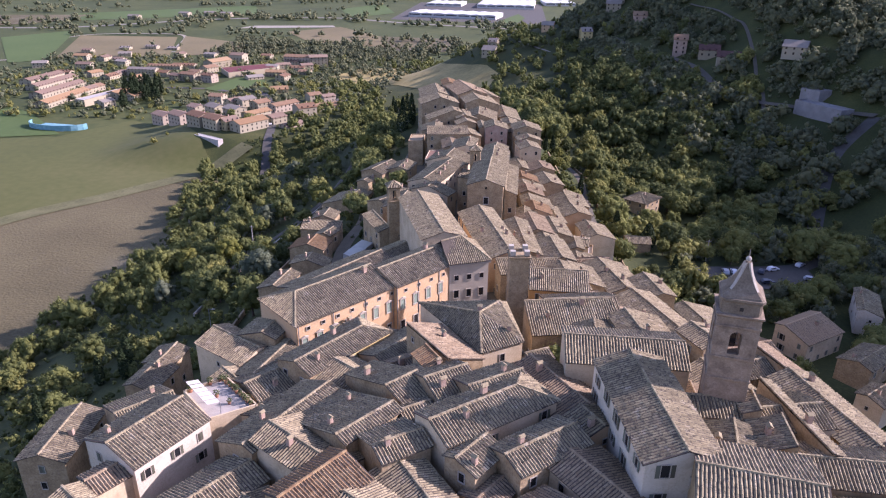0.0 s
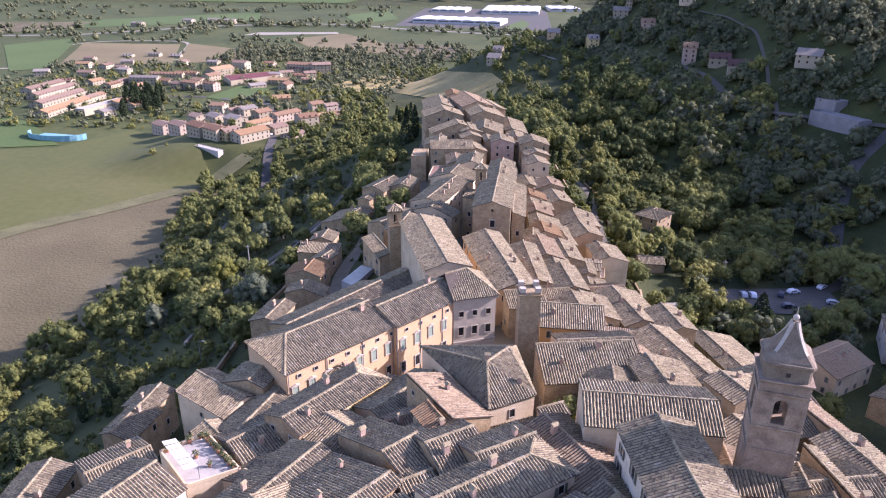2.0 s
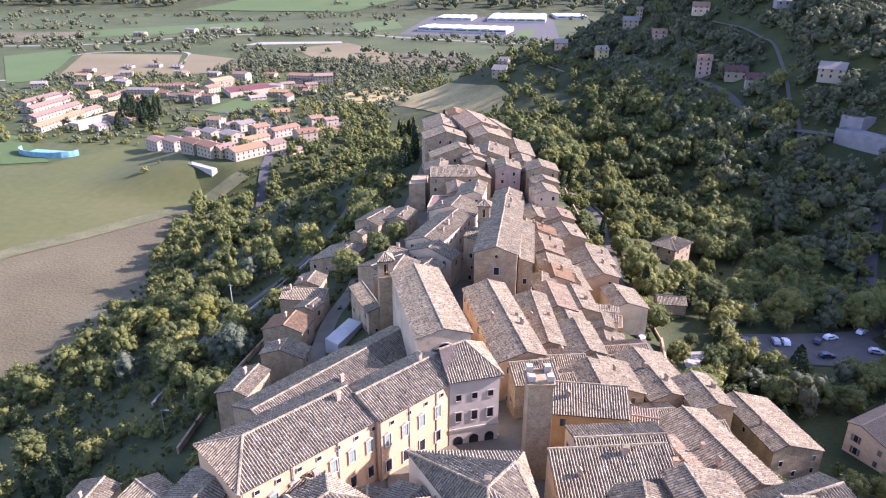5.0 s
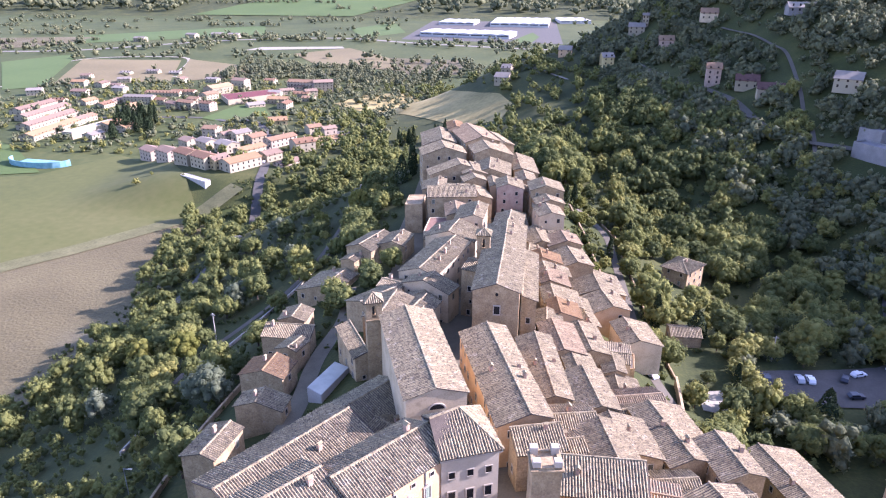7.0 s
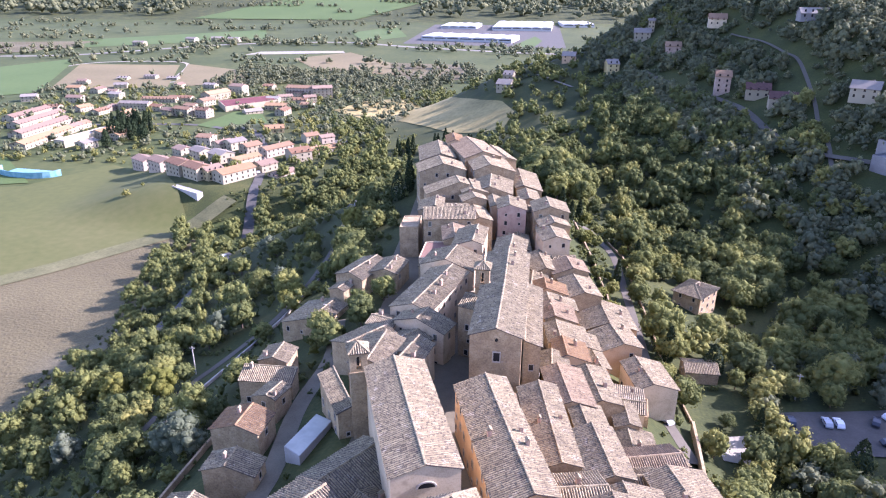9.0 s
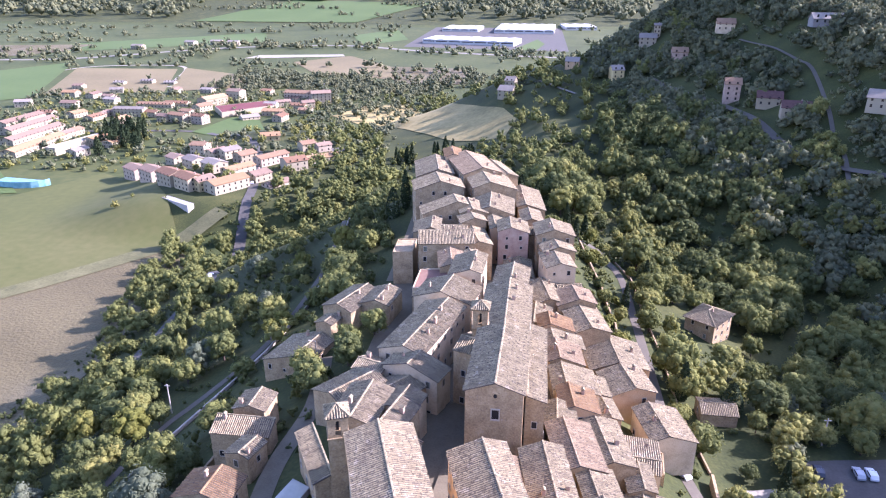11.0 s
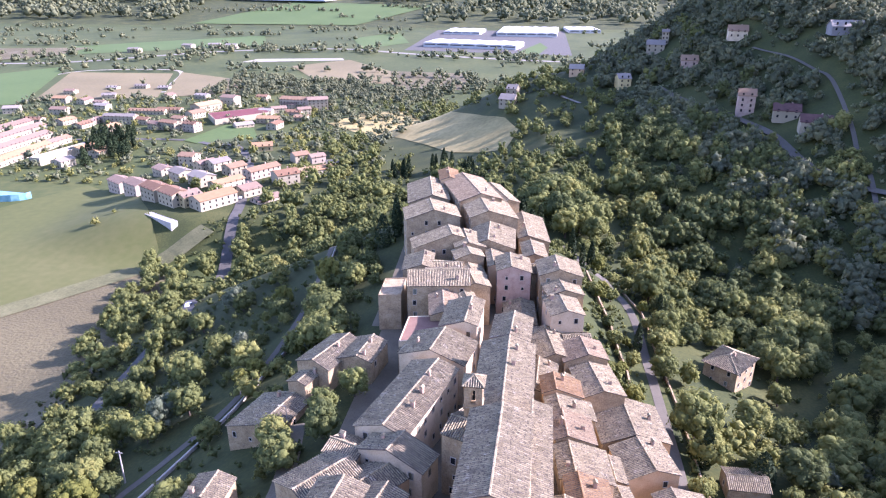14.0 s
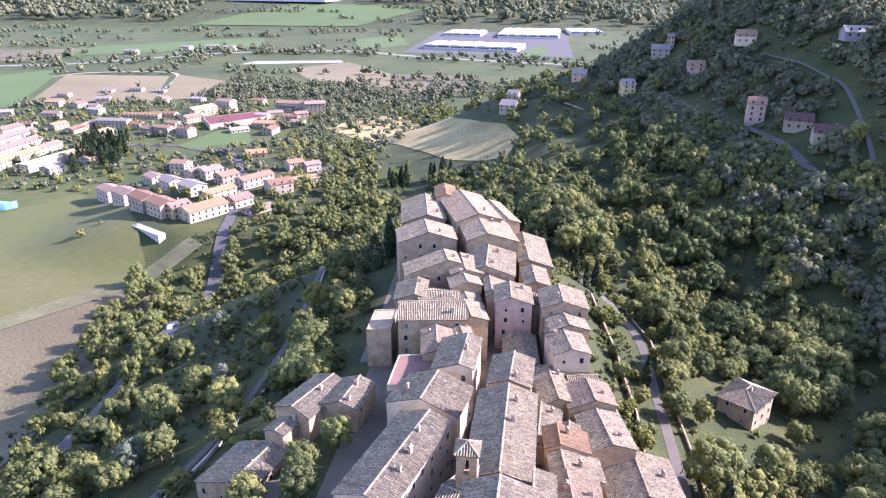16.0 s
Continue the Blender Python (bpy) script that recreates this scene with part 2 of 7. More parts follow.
HOUSE_COUNT = [0]
def house(x, y, x2, y2, z, wl, wr, base, slope=0.33, wall=STONE, tile=TILE, hip1=0.0, hip2=0.0, label="", chimneys=1, windows=0.42, over=0.35, kinds=(0, 0, 2, 3), drop=0.0, far=False, name="house", z2=None, category="house", group="town houses"):
    """A house under a ridge from (x, y) to (x2, y2) at height z. wl, wr: how far its eaves lie to the left and right of the ridge.
    hip1, hip2: how far the roof runs on beyond the ridge's ends as hips."""
    HOUSE_COUNT[0] += 1
    rng = random.Random(HOUSE_COUNT[0] * 7 + 3)
    top = new(name)
    top.matrix_basis = Matrix.Translation((x, y, base))
    tagged(top, label or "old stone house with a pitched clay-tiled roof", category, group)
    z2 = z if z2 is None else z2
    d = Vector((x2 - x, y2 - y, 0))
    L = d.length
    d /= L
    r = Vector((d.y, -d.x, 0))
    def at(s, w, h):
        return tuple(d * s + r * w + Vector((0, 0, h - base)))
    zl, zr_ = -slope * wl, -slope * wr
    a0, b0 = -hip1, L + hip2
    R1, R2 = at(0, 0, z), at(L, 0, z2)
    LN, LF, RN, RF = at(a0, -wl, z + zl), at(b0, -wl, z2 + zl), at(a0, wr, z + zr_), at(b0, wr, z2 + zr_)
    slopes, ridges = [], [(R1, R2)]
    if wl > 0.3:
        slopes.append([LN, R1, R2, LF])
    if wr > 0.3:
        slopes.append([RN, RF, R2, R1])
    if hip1:
        slopes.append([LN, RN, R1])
        ridges += [(LN, R1), (RN, R1)]
    if hip2:
        slopes.append([RF, LF, R2])
        ridges += [(LF, R2), (RF, R2)]
    roof_parts(top, slopes, tile, rng, ridges, far)
    # walls, set in from the eaves
    o = over
    wl_, wr_ = (wl - o if wl > 0.6 else wl), (wr - o if wr > 0.6 else wr)
    s0, s1 = (a0 + o if hip1 else 0.15), (b0 - o if hip2 else L - 0.15)
    def prof(s, zt):
        el, er = zt - slope * wl_ - 0.17, zt - slope * wr_ - 0.17
        return [at(s, -wl_, base), at(s, wr_, base), at(s, wr_, er), at(s, 0, zt - 0.17), at(s, -wl_, el)]
    A, B = prof(s0, z), prof(s1, z2)
    if hip1:
        A[3] = at(s0, 0, A[2][2] + base)
    if hip2:
        B[3] = at(s1, 0, B[2][2] + base)
    v = A + B
    f = [(0, 1, 2, 3, 4), (9, 8, 7, 6, 5), (1, 6, 7, 2), (5, 0, 4, 9), (0, 5, 6, 1)]
    part("wall", mesh_of("wall", v, f, [wall]), top)
    if windows:
        zb = max(0.0, 0.0)
        el, er = A[4][2], A[2][2]
        def low(p, h=0.0):
            return Vector((p[0], p[1], 0))
        wall_windows(top, low(A[0]), low(A[1]), 0.5, min(el, er) + 0.3, rng, windows, kinds)
        wall_windows(top, low(A[1]), low(B[1]), 0.5, er, rng, windows, kinds)
        wall_windows(top, low(B[0]), low(A[0]), 0.5, el, rng, windows, kinds)
    for _ in range(chimneys):
        s = rng.uniform(0.15, 0.85) * L
        side = rng.choice((-1, 1))
        if wl < 1:
            side = 1
        if wr < 1:
            side = -1
        w = rng.uniform(0.15, 0.6) * (wr if side > 0 else wl)
        h = z + (z2 - z) * s / L - slope * w - base
        p = Vector(at(s, side * w, base)) + Vector((0, 0, h))
        shaft = part("chimney", SHAFT, top, m=Matrix.Translation(p) @ Matrix.Rotation(math.atan2(d.y, d.x) + rng.choice((0, 1.5708)), 4, "Z") @ Matrix.Scale(rng.uniform(0.8, 1.15), 4))
        part("chimney_cap", CAP, shaft)
    return top

# ---- ground ----
def smax(a, b, k):
    h = np.clip(0.5 + 0.5 * (a - b) / k, 0, 1)
    return b * (1 - h) + a * h + k * h * (1 - h)

TOWN_Y = (-150, 20, 80, 140, 185, 240, 300, 350, 390, 430, 480, 580, 640, 700)
TOWN_Z = (32, 35, 33, 27, 23, 18.5, 18, 21, 11, -5, -12, -12, 6, 8)
TOWN_X = (0, 0, 0, -2, -3, -6, -11, -14, -18, -20, -12, 5, 30, 30)
TOWN_L = (24, 24, 24, 26, 28, 30, 26, 22, 12, 8, 8, 10, 30, 30)
TOWN_R = (24, 24, 22, 20, 18, 16, 12, 12, 10, 8, 8, 10, 30, 30)

def height(x, y):
    """The lie of the land: the town's ridge, the valley to the west, the wooded hill to the east."""
    x, y = np.asarray(x, float), np.asarray(y, float)
    top = np.interp(y, TOWN_Y, TOWN_Z)
    cx = np.interp(y, TOWN_Y, TOWN_X)
    left = np.maximum(0, cx - x - np.interp(y, TOWN_Y, TOWN_L))
    right = np.maximum(0, x - cx - np.interp(y, TOWN_Y, TOWN_R))
    far = np.clip((y - 700) / 440, 0, 1)
    ridge = top - 0.44 * left - 0.62 * right - 120 * far
    valley = -40 + np.clip((y - 1900) * 0.09, 0, 300)
    soft = lambda q: np.clip(q, 0, 1) ** 2 * (3 - 2 * np.clip(q, 0, 1))
    # the low rise on which the near end of the village stands
    valley = valley + 15 * soft((x + 290) / 85) * soft((y - 425) / 45) * (1 - soft((y - 640) / 90))
    gully = np.interp(y, (0, 200, 320, 420, 520, 640, 760, 1000), (2, 0, -4, -10, -14, -4, -24, -60)) - 0.25 * np.maximum(0, 20 - x)
    gully = gully - np.interp(y, (230, 280, 380, 470), (0, 10, 10, 0)) * np.clip((x - 46) / 34, 0, 1)
    brow = np.interp(y, (340, 430), (245, 192))
    hx, hy = np.clip(x, 20, brow), np.minimum(y, 900)
    hill = -30.5 - 0.693 * hx + 0.0684 * hy + 0.00111 * hx * hy + 0.00244 * hx * hx + np.interp(y, (100, 200, 320, 370, 410, 700), (0.85, 0.85, 0.94, 0.60, 0.14, 0.05)) * np.clip(x - brow, 0, 115) - 0.1 * np.maximum(0, x - brow - 115) - 0.40 * np.maximum(0, 20 - x) - 0.45 * np.maximum(0, y - 710)
    hill = hill - 0.004 * np.maximum(0, hx - 170) * np.maximum(0, hy - 520) + 0.55 * np.clip(x - 150, 0, 95) * np.clip((330 - y) / 110, 0, 1.6)
    hill = hill + 2 * np.sin(y * 0.03) + 2 * np.sin(x * 0.05 + y * 0.02)
    z = smax(smax(ridge, valley, 6), smax(gully, hill, 10), 6)
    return z + 0.35 * np.sin(x * 0.11 + 0.7) * np.sin(y * 0.09) * np.clip(np.abs(x - cx) / 60, 0, 1) * (z > -37)

def stretch(stops):
    out = []
    for a, b, s in stops:
        out += list(np.arange(a, b, s))
    return np.array(out + [stops[-1][1]])

gx = stretch([(-2600, -800, 60), (-800, -400, 16), (-400, -120, 7), (-120, 180, 3), (180, 500, 9), (500, 2600, 60)])
gy = stretch([(-260, 0, 20), (0, 480, 3.5), (480, 1000, 10), (1000, 2200, 30), (2200, 4900, 90)])
GX, GY = np.meshgrid(gx, gy)
GZ = height(GX, GY)
nx, ny = len(gx), len(gy)
gv = np.stack([GX, GY, GZ], -1).reshape(-1, 3)
gi = np.arange(nx * ny).reshape(ny, nx)
gf = np.stack([gi[:-1, :-1], gi[:-1, 1:], gi[1:, 1:], gi[1:, :-1]], -1).reshape(-1, 4)
GRASS = material("rough_grass", [(0.019, 0.028, 0.008), (0.038, 0.048, 0.012), (0.077, 0.078, 0.020)], 0.05, 0.95, 0.8, 1.2, space="World")
MEADOW = material("valley_grass", [(0.028, 0.040, 0.010), (0.045, 0.060, 0.014), (0.076, 0.083, 0.023)], 0.012, 0.95, 0.3, 0.15, space="World")
PAVING = material("worn_stone_paving", [(0.100, 0.085, 0.056), (0.173, 0.151, 0.102)], 0.2, 0.95, 0.2, 3.0, space="World")
mid = gv[gf].mean(1)
off = mid[:, 0] - np.interp(mid[:, 1], TOWN_Y, TOWN_X)
paved = (off > -np.interp(mid[:, 1], TOWN_Y, TOWN_L) + 2) & (off < np.interp(mid[:, 1], TOWN_Y, TOWN_R) + np.where(mid[:, 1] < 300, 11, 3)) & (mid[:, 1] < 362) & (mid[:, 1] > 58)
ground_mesh = mesh_of("ground", gv, gf.tolist(), [GRASS, PAVING, MEADOW], np.where(paved, 1, np.where(mid[:, 2] < -36.5, 2, 0)).astype(np.int32).tolist(), smooth=True)
ground = tagged(new("ground", ground_mesh), "rough grassy hillside falling to a flat valley", "ground", kind="structure")

# ---- town ----
house(-48.5, 68.8, -42.8, 79.8, 40.3, 5.4, 5.6, 20, 0.33, wall=WHITE, windows=0.85, kinds=(1, 1, 2), label='white plastered house with dark shutters and clay-tiled roof')
house(-67.2, 79.4, -67.8, 92.7, 28.0, 4.0, 4.2, 8, 0.33)
house(-64.4, 113.5, -63.8, 120.2, 23.5, 4.3, 2.9, 8, 0.33)
house(-65.4, 104.1, -64.1, 113.2, 24.0, 2.2, 4.1, 8, 0.33)
house(-58.4, 86.5, -51.7, 93.5, 31.0, 6.5, 2.9, 14, 0.33)
house(-38.3, 99.4, -48.9, 105.9, 36.5, 4.5, 3.1, 22, 0.33, wall=CREAM, chimneys=0, label='small oratory with a plastered gable front')
house(-36.9, 87.5, -32.1, 93.0, 37.4, 4.2, 4.9, 24, 0.33)
house(-29.4, 89.8, -25.6, 95.2, 40.4, 4.8, 3.8, 24, 0.33)
house(-25.6, 95.2, -20.9, 101.8, 40.4, 4.8, 3.8, 24, 0.33, hip2=3.5, wall=YELLOW, windows=0.4)
house(-30.5, 69.3, -22.5, 84.4, 41.0, 5.2, 1.9, 26, 0.33)
house(-18.1, 68.7, -11.8, 76.4, 44.0, 12.6, 2.0, 28, 0.33, chimneys=2)
house(-13.0, 65.8, -7.3, 69.8, 45.0, 4.8, 2.8, 28, 0.33)
house(-13.5, 79.7, -9.5, 83.9, 44.0, 10.4, 4.6, 28, 0.33)
house(-8.3, 80.6, -2.3, 84.7, 45.0, 6.5, 5.7, 28, 0.33, chimneys=2)
house(-21.7, 56.4, -15.8, 64.7, 45.0, 2.8, 4.7, 28, 0.33, tile=TILE_RED, chimneys=0)
house(-6.5, 69.2, 4.5, 77.6, 46.7, 3.7, 4.3, 30, 0.33, hip2=4.0, wall=CREAM, chimneys=2, kinds=(1, 2))
house(-2.0, 77.8, 5.5, 82.7, 46.0, 4.6, 2.2, 30, 0.33)
house(-5.0, 86.4, -12.5, 96.4, 44.5, 0.2, 6.5, 30, 0.33, tile=TILE_PINK)
house(-6.1, 85.8, -8.9, 90.0, 44.6, 2.6, 0.2, 30, 0.33, tile=TILE_RED, chimneys=0)
house(2.8, 64.5, 11.8, 71.4, 46.0, 3.3, 3.3, 32, 0.33)
house(-2.9, 63.9, 0.8, 68.9, 45.5, 2.0, 3.3, 32, 0.33)
house(6.3, 93.8, 10.2, 95.8, 41.5, 0.2, 2.3, 30, 0.33, wall=CREAM, chimneys=0)
house(22.2, 60.7, 19.3, 81.2, 51.0, 4.9, 4.5, 32, 0.33, wall=WHITE, kinds=(1, 4), windows=0.8, chimneys=0, label='long white plastered hall with shuttered windows')
house(22.4, 59.2, 34.9, 56.6, 51.0, 7.7, 4.4, 36, 0.33, chimneys=0)
house(25.6, 77.1, 32.7, 77.0, 47.0, 0.2, 3.3, 38, 0.33, wall=CREAM, chimneys=0)
house(34.6, 73.8, 34.8, 78.0, 47.5, 2.3, 0.2, 38, 0.33, chimneys=0)
house(36.8, 67.7, 37.2, 74.0, 47.0, 4.5, 0.2, 38, 0.33)
house(41.3, 67.9, 37.9, 83.4, 46.0, 0.2, 1.7, 34, 0.33)
house(49.2, 72.5, 44.3, 89.6, 44.0, 3.4, 4.1, 30, 0.33)
house(46.7, 89.6, 42.7, 100.2, 42.0, 0.2, 3.4, 30, 0.33, tile=TILE_PINK, chimneys=0)
house(104.3, 177.3, 109.7, 191.7, 9.0, 1.9, 5.0, 1, 0.33, wall=WHITE, label='white rendered house below the town')
house(85.1, 141.5, 94.8, 149.3, 14.0, 4.9, 3.4, 7, 0.33)
house(78.9, 125.1, 84.8, 129.7, 16.0, 2.5, 3.8, 9, 0.33, wall=CREAM)
house(79.1, 167.1, 91.7, 175.4, 8.5, 3.0, 7.7, -3, 0.30, wall=CREAM, tile=TILE_BEIGE, chimneys=1, kinds=(2, 4), windows=0.8, label='modern cream house with a beige tiled roof')
house(8.7, 133.4, 21.0, 133.0, 37.8, 0.2, 6.2, 26, 0.33, wall=BRIGHT_ORANGE, kinds=(2,), windows=0.7, label='house with a bright orange plastered front')
house(6.7, 111.4, 22.9, 114.1, 41.5, 0.2, 7.9, 28, 0.33, chimneys=2)
house(26.2, 100.2, 24.2, 109.6, 42.0, 3.2, 6.3, 28, 0.33)
house(36.6, 97.0, 33.7, 103.1, 43.5, 3.0, 5.6, 28, 0.33)
house(11.5, 88.6, 28.6, 88.0, 48.4, 5.7, 5.1, 32, 0.33, wall=CREAM, chimneys=0, label='long church nave roof beside the bell tower', name='church_nave', category='church')
house(60.2, 156.8, 54.3, 175.8, 10.0, 3.6, 9.2, -1, 0.33)
house(37.8, 116.6, 30.6, 134.7, 33.5, 5.3, 4.6, 20, 0.33, chimneys=2)
house(40.0, 143.9, 37.4, 154.8, 28.0, 4.3, 3.5, 14, 0.33)
house(-34.3, 108.9, -22.8, 122.0, 42.6, 4.8, 7.35, 24, 0.33, hip1=5.0, wall=PEACH, windows=0, chimneys=1, name='palazzo', label='long peach plastered palace with a tiled roof', category='palace')
house(-21.2, 120.0, -10.1, 132.8, 42.5, 5.0, 5.6, 24, 0.39, wall=PEACH, windows=0, chimneys=1, name='palazzo', label='wing of the peach plastered palace with a tiled roof', category='palace')
house(-39.2, 123.7, -24.5, 144.4, 35.7, 5.8, 7.2, 20, 0.33, chimneys=2)
house(-28.0, 149.0, -19.5, 160.5, 31.4, 4.5, 7.0, 20, 0.33, chimneys=0)
house(-38.4, 101.1, -36.6, 107.7, 38.5, 5.4, 2.8, 24, 0.33, chimneys=0)
house(-10.0, 143.2, -19.0, 171.0, 41.2, 5.3, 5.4, 26, 0.30, wall=CREAM, windows=0, chimneys=0, name='church', label='plain plastered church with a long tiled roof', category='church')
house(-1.5, 183.2, -0.2, 205.5, 40.8, 5.4, 5.2, 22, 0.36, windows=0, chimneys=0, name='church', label='stone church with a gabled front and one window', category='church')
house(-0.4, 211.6, 0.6, 236.7, 36.0, 5.7, 5.5, 18, 0.36, chimneys=2)
house(4.0, 185.7, 4.9, 212.1, 37.0, 0.2, 3.5, 20, 0.33, chimneys=0)
house(0.7, 243.2, 1.6, 254.7, 32.5, 4.6, 4.5, 18, 0.33)
house(-26.4, 169.8, -33.2, 182.5, 31.0, 3.2, 0.2, 20, 0.33, chimneys=0)
house(-26.4, 182.4, -24.6, 194.4, 33.0, 4.4, 4.3, 20, 0.33)
house(-21.2, 180.0, -18.4, 189.0, 33.5, 0.2, 4.0, 20, 0.33)
house(-33.1, 193.4, -25.8, 202.4, 30.0, 5.9, 3.7, 18, 0.33)
house(-19.4, 202.1, -17.1, 207.7, 32.0, 6.2, 7.1, 18, 0.33, wall=CREAM, windows=0.8)
house(5.1, 144.0, -3.1, 174.0, 36.8, 5.8, 3.9, 22, 0.33, wall=ORANGE, chimneys=3, windows=0.8, label='long house with a worn orange front on the street')
house(10.1, 158.8, 6.9, 182.4, 30.5, 4.2, 3.6, 20, 0.33, chimneys=2)
house(16.4, 168.5, 14.5, 180.8, 27.5, 2.3, 4.4, 18, 0.33)
house(1.6, 141.3, 9.7, 143.4, 36.0, 0.2, 5.0, 22, 0.33)
house(22.6, 192.8, 29.7, 191.7, 20.5, 11.1, 3.1, 8, 0.33, wall=CREAM)
house(24.7, 173.4, 24.4, 182.3, 21.5, 4.3, 5.0, 8, 0.33)
house(29.1, 174.1, 28.0, 179.1, 20.0, 5.2, 6.7, 8, 0.33)
house(21.3, 145.4, 19.3, 156.6, 29.5, 2.7, 6.4, 16, 0.33)
house(32.4, 147.2, 27.7, 163.8, 27.5, 4.2, 6.6, 14, 0.33, chimneys=2)
house(33.6, 202.7, 31.3, 214.7, 18.0, 3.7, 6.3, 8, 0.33, wall=CREAM)
house(-57.1, 195.5, -44.8, 195.2, 22.0, 0.2, 4.4, 8, 0.33, wall=STONE)
house(-51.5, 198.1, -51.0, 205.1, 22.5, 3.9, 3.5, 8, 0.33)
house(-47.8, 182.9, -46.0, 188.4, 23.0, 3.7, 2.3, 8, 0.33)
house(-49.1, 170.0, -48.2, 177.3, 25.0, 5.7, 4.7, 10, 0.33, tile=TILE_RED)
house(-46.1, 157.7, -45.8, 163.0, 26.0, 4.7, 5.3, 10, 0.33)
house(-49.6, 141.0, -47.9, 150.5, 27.0, 4.3, 2.7, 10, 0.33)
house(-26.9, 274.2, -10.5, 276.4, 33.0, 0.2, 6.1, 14, 0.33, windows=0.8, kinds=(0, 2), label='broad grey stone house with two rows of windows')
house(13.2, 277.9, 12.3, 288.3, 33.3, 5.4, 6.4, 16, 0.33)
house(14.5, 261.9, 12.6, 273.0, 29.5, 4.2, 4.6, 14, 0.33, wall=CREAM)
house(14.5, 271.4, 12.9, 279.3, 30.5, 4.7, 5.2, 14, 0.33)
house(-16.2, 235.6, -13.8, 246.2, 32.0, 7.4, 7.9, 16, 0.33, wall=CREAM)
house(-23.9, 249.7, -17.7, 248.4, 27.0, 0.2, 4.7, 14, 0.33)
house(-9.7, 247.2, -8.7, 260.8, 33.0, 6.0, 3.2, 16, 0.33, wall=CREAM)
house(-43.5, 240.3, -37.9, 253.5, 24.9, 5.0, 4.6, 8, 0.33)
house(-33.8, 242.1, -31.7, 252.5, 25.5, 7.1, 3.8, 8, 0.33, chimneys=2)
house(-45.8, 235.9, -43.1, 242.9, 22.0, 3.2, 2.2, 8, 0.33)
house(-50.5, 223.9, -46.3, 237.1, 18.7, 9.4, 3.9, 6, 0.33)
house(-21.2, 208.3, -13.8, 231.8, 32.4, 6.1, 4.7, 16, 0.33, wall=CREAM, chimneys=3, windows=0.75)
house(13.7, 197.5, 13.0, 206.0, 27.4, 2.7, 5.2, 14, 0.36, wall=PEACH, tile=TILE_RED, chimneys=1, windows=0.6, label='small house with red tiles and a peach front')
house(12.9, 206.1, 12.1, 215.6, 26.3, 2.9, 7.0, 14, 0.33, wall=CREAM, chimneys=1)
house(12.0, 215.7, 11.3, 224.5, 27.1, 2.6, 5.6, 14, 0.36, tile=TILE_PINK, chimneys=2)
house(11.3, 224.6, 10.6, 231.2, 26.0, 2.7, 7.2, 14, 0.32, wall=STONE, chimneys=1)
house(10.6, 231.3, 10.2, 238.0, 26.9, 3.0, 5.8, 14, 0.36, wall=PEACH, tile=TILE_RED, chimneys=1)
house(18.8, 248.8, 17.4, 257.5, 25.2, 5.8, 4.9, 8, 0.33, tile=TILE_PINK)
house(21.1, 236.8, 18.0, 252.8, 23.5, 4.5, 5.1, 8, 0.33)
house(26.8, 227.4, 25.4, 240.7, 19.8, 6.9, 7.6, 6, 0.33)
house(28.9, 216.6, 26.7, 226.7, 20.0, 5.8, 5.1, 6, 0.33, wall=ORANGE)
house(66.3, 296.2, 68.2, 298.4, 0.2, 6.0, 5.6, -12, 0.42, hip1=5.4, hip2=5.4, label='square stone house with a hipped roof among trees', windows=0.75, over=0.7)
house(49.2, 237.7, 58.3, 237.3, 3.5, 4.2, 3.8, -5, 0.33, chimneys=0, label='low stone outbuilding beside the road')
house(-26.7, 329.9, -30.3, 352.0, 36.0, 8.4, 5.9, 20, 0.33, windows=0.3)
house(-22.5, 346.9, -24.5, 359.9, 37.5, 3.7, 3.6, 22, 0.33, tile=TILE_RED, wall=PEACH)
house(-10.4, 327.1, -18.6, 351.5, 38.0, 7.3, 7.7, 20, 0.33, tile=TILE_PINK, windows=0.3)
house(-1.0, 333.0, -8.5, 353.0, 34.2, 2.0, 4.0, 20, 0.33, chimneys=0, windows=0.3)
house(-7.1, 314.1, -11.3, 330.7, 36.5, 6.1, 9.7, 20, 0.33, chimneys=2)
house(-24.1, 311.8, -26.9, 323.3, 37.0, 9.0, 8.6, 16, 0.33, windows=0.5)
house(-17.0, 297.8, -19.1, 305.8, 34.5, 11.8, 3.6, 16, 0.33, windows=0.5)
house(-12.0, 295.3, -14.4, 307.1, 33.0, 4.2, 5.1, 16, 0.33)
house(-11.0, 289.6, -12.9, 296.3, 32.0, 4.5, 4.1, 16, 0.33)
house(-6.7, 298.2, -6.7, 315.0, 33.0, 5.5, 8.1, 16, 0.33, chimneys=2)
house(5.3, 312.2, 3.3, 335.4, 29.5, 3.1, 7.1, 14, 0.33)
house(7.1, 296.0, 5.9, 307.8, 30.0, 3.3, 4.1, 14, 0.33)
house(0.5, 279.4, -0.1, 289.3, 33.0, 4.1, 5.6, 16, 0.33, wall=BRICK, windows=0.9, kinds=(0, 3))
house(-4.3, 286.0, -5.7, 297.9, 30.5, 1.8, 8.8, 16, 0.33, wall=PEACH, chimneys=0)
house(-24.2, 283.7, -24.8, 294.6, 30.5, 5.8, 3.0, 14, 0.33)
house(-22.6, 276.1, -13.7, 277.7, 31.5, 0.2, 1.5, 16, 0.33, windows=0.3)
house(14.3, 76.9, 6.7, 88.5, 44.7, 5.0, 3.5, 31, 0.33, chimneys=1, windows=0.18, tile=TILE_PINK)
house(-0.1, 204.4, -9.0, 208.0, 35.8, 4.1, 4.4, 19, 0.33, chimneys=1, windows=0.18)
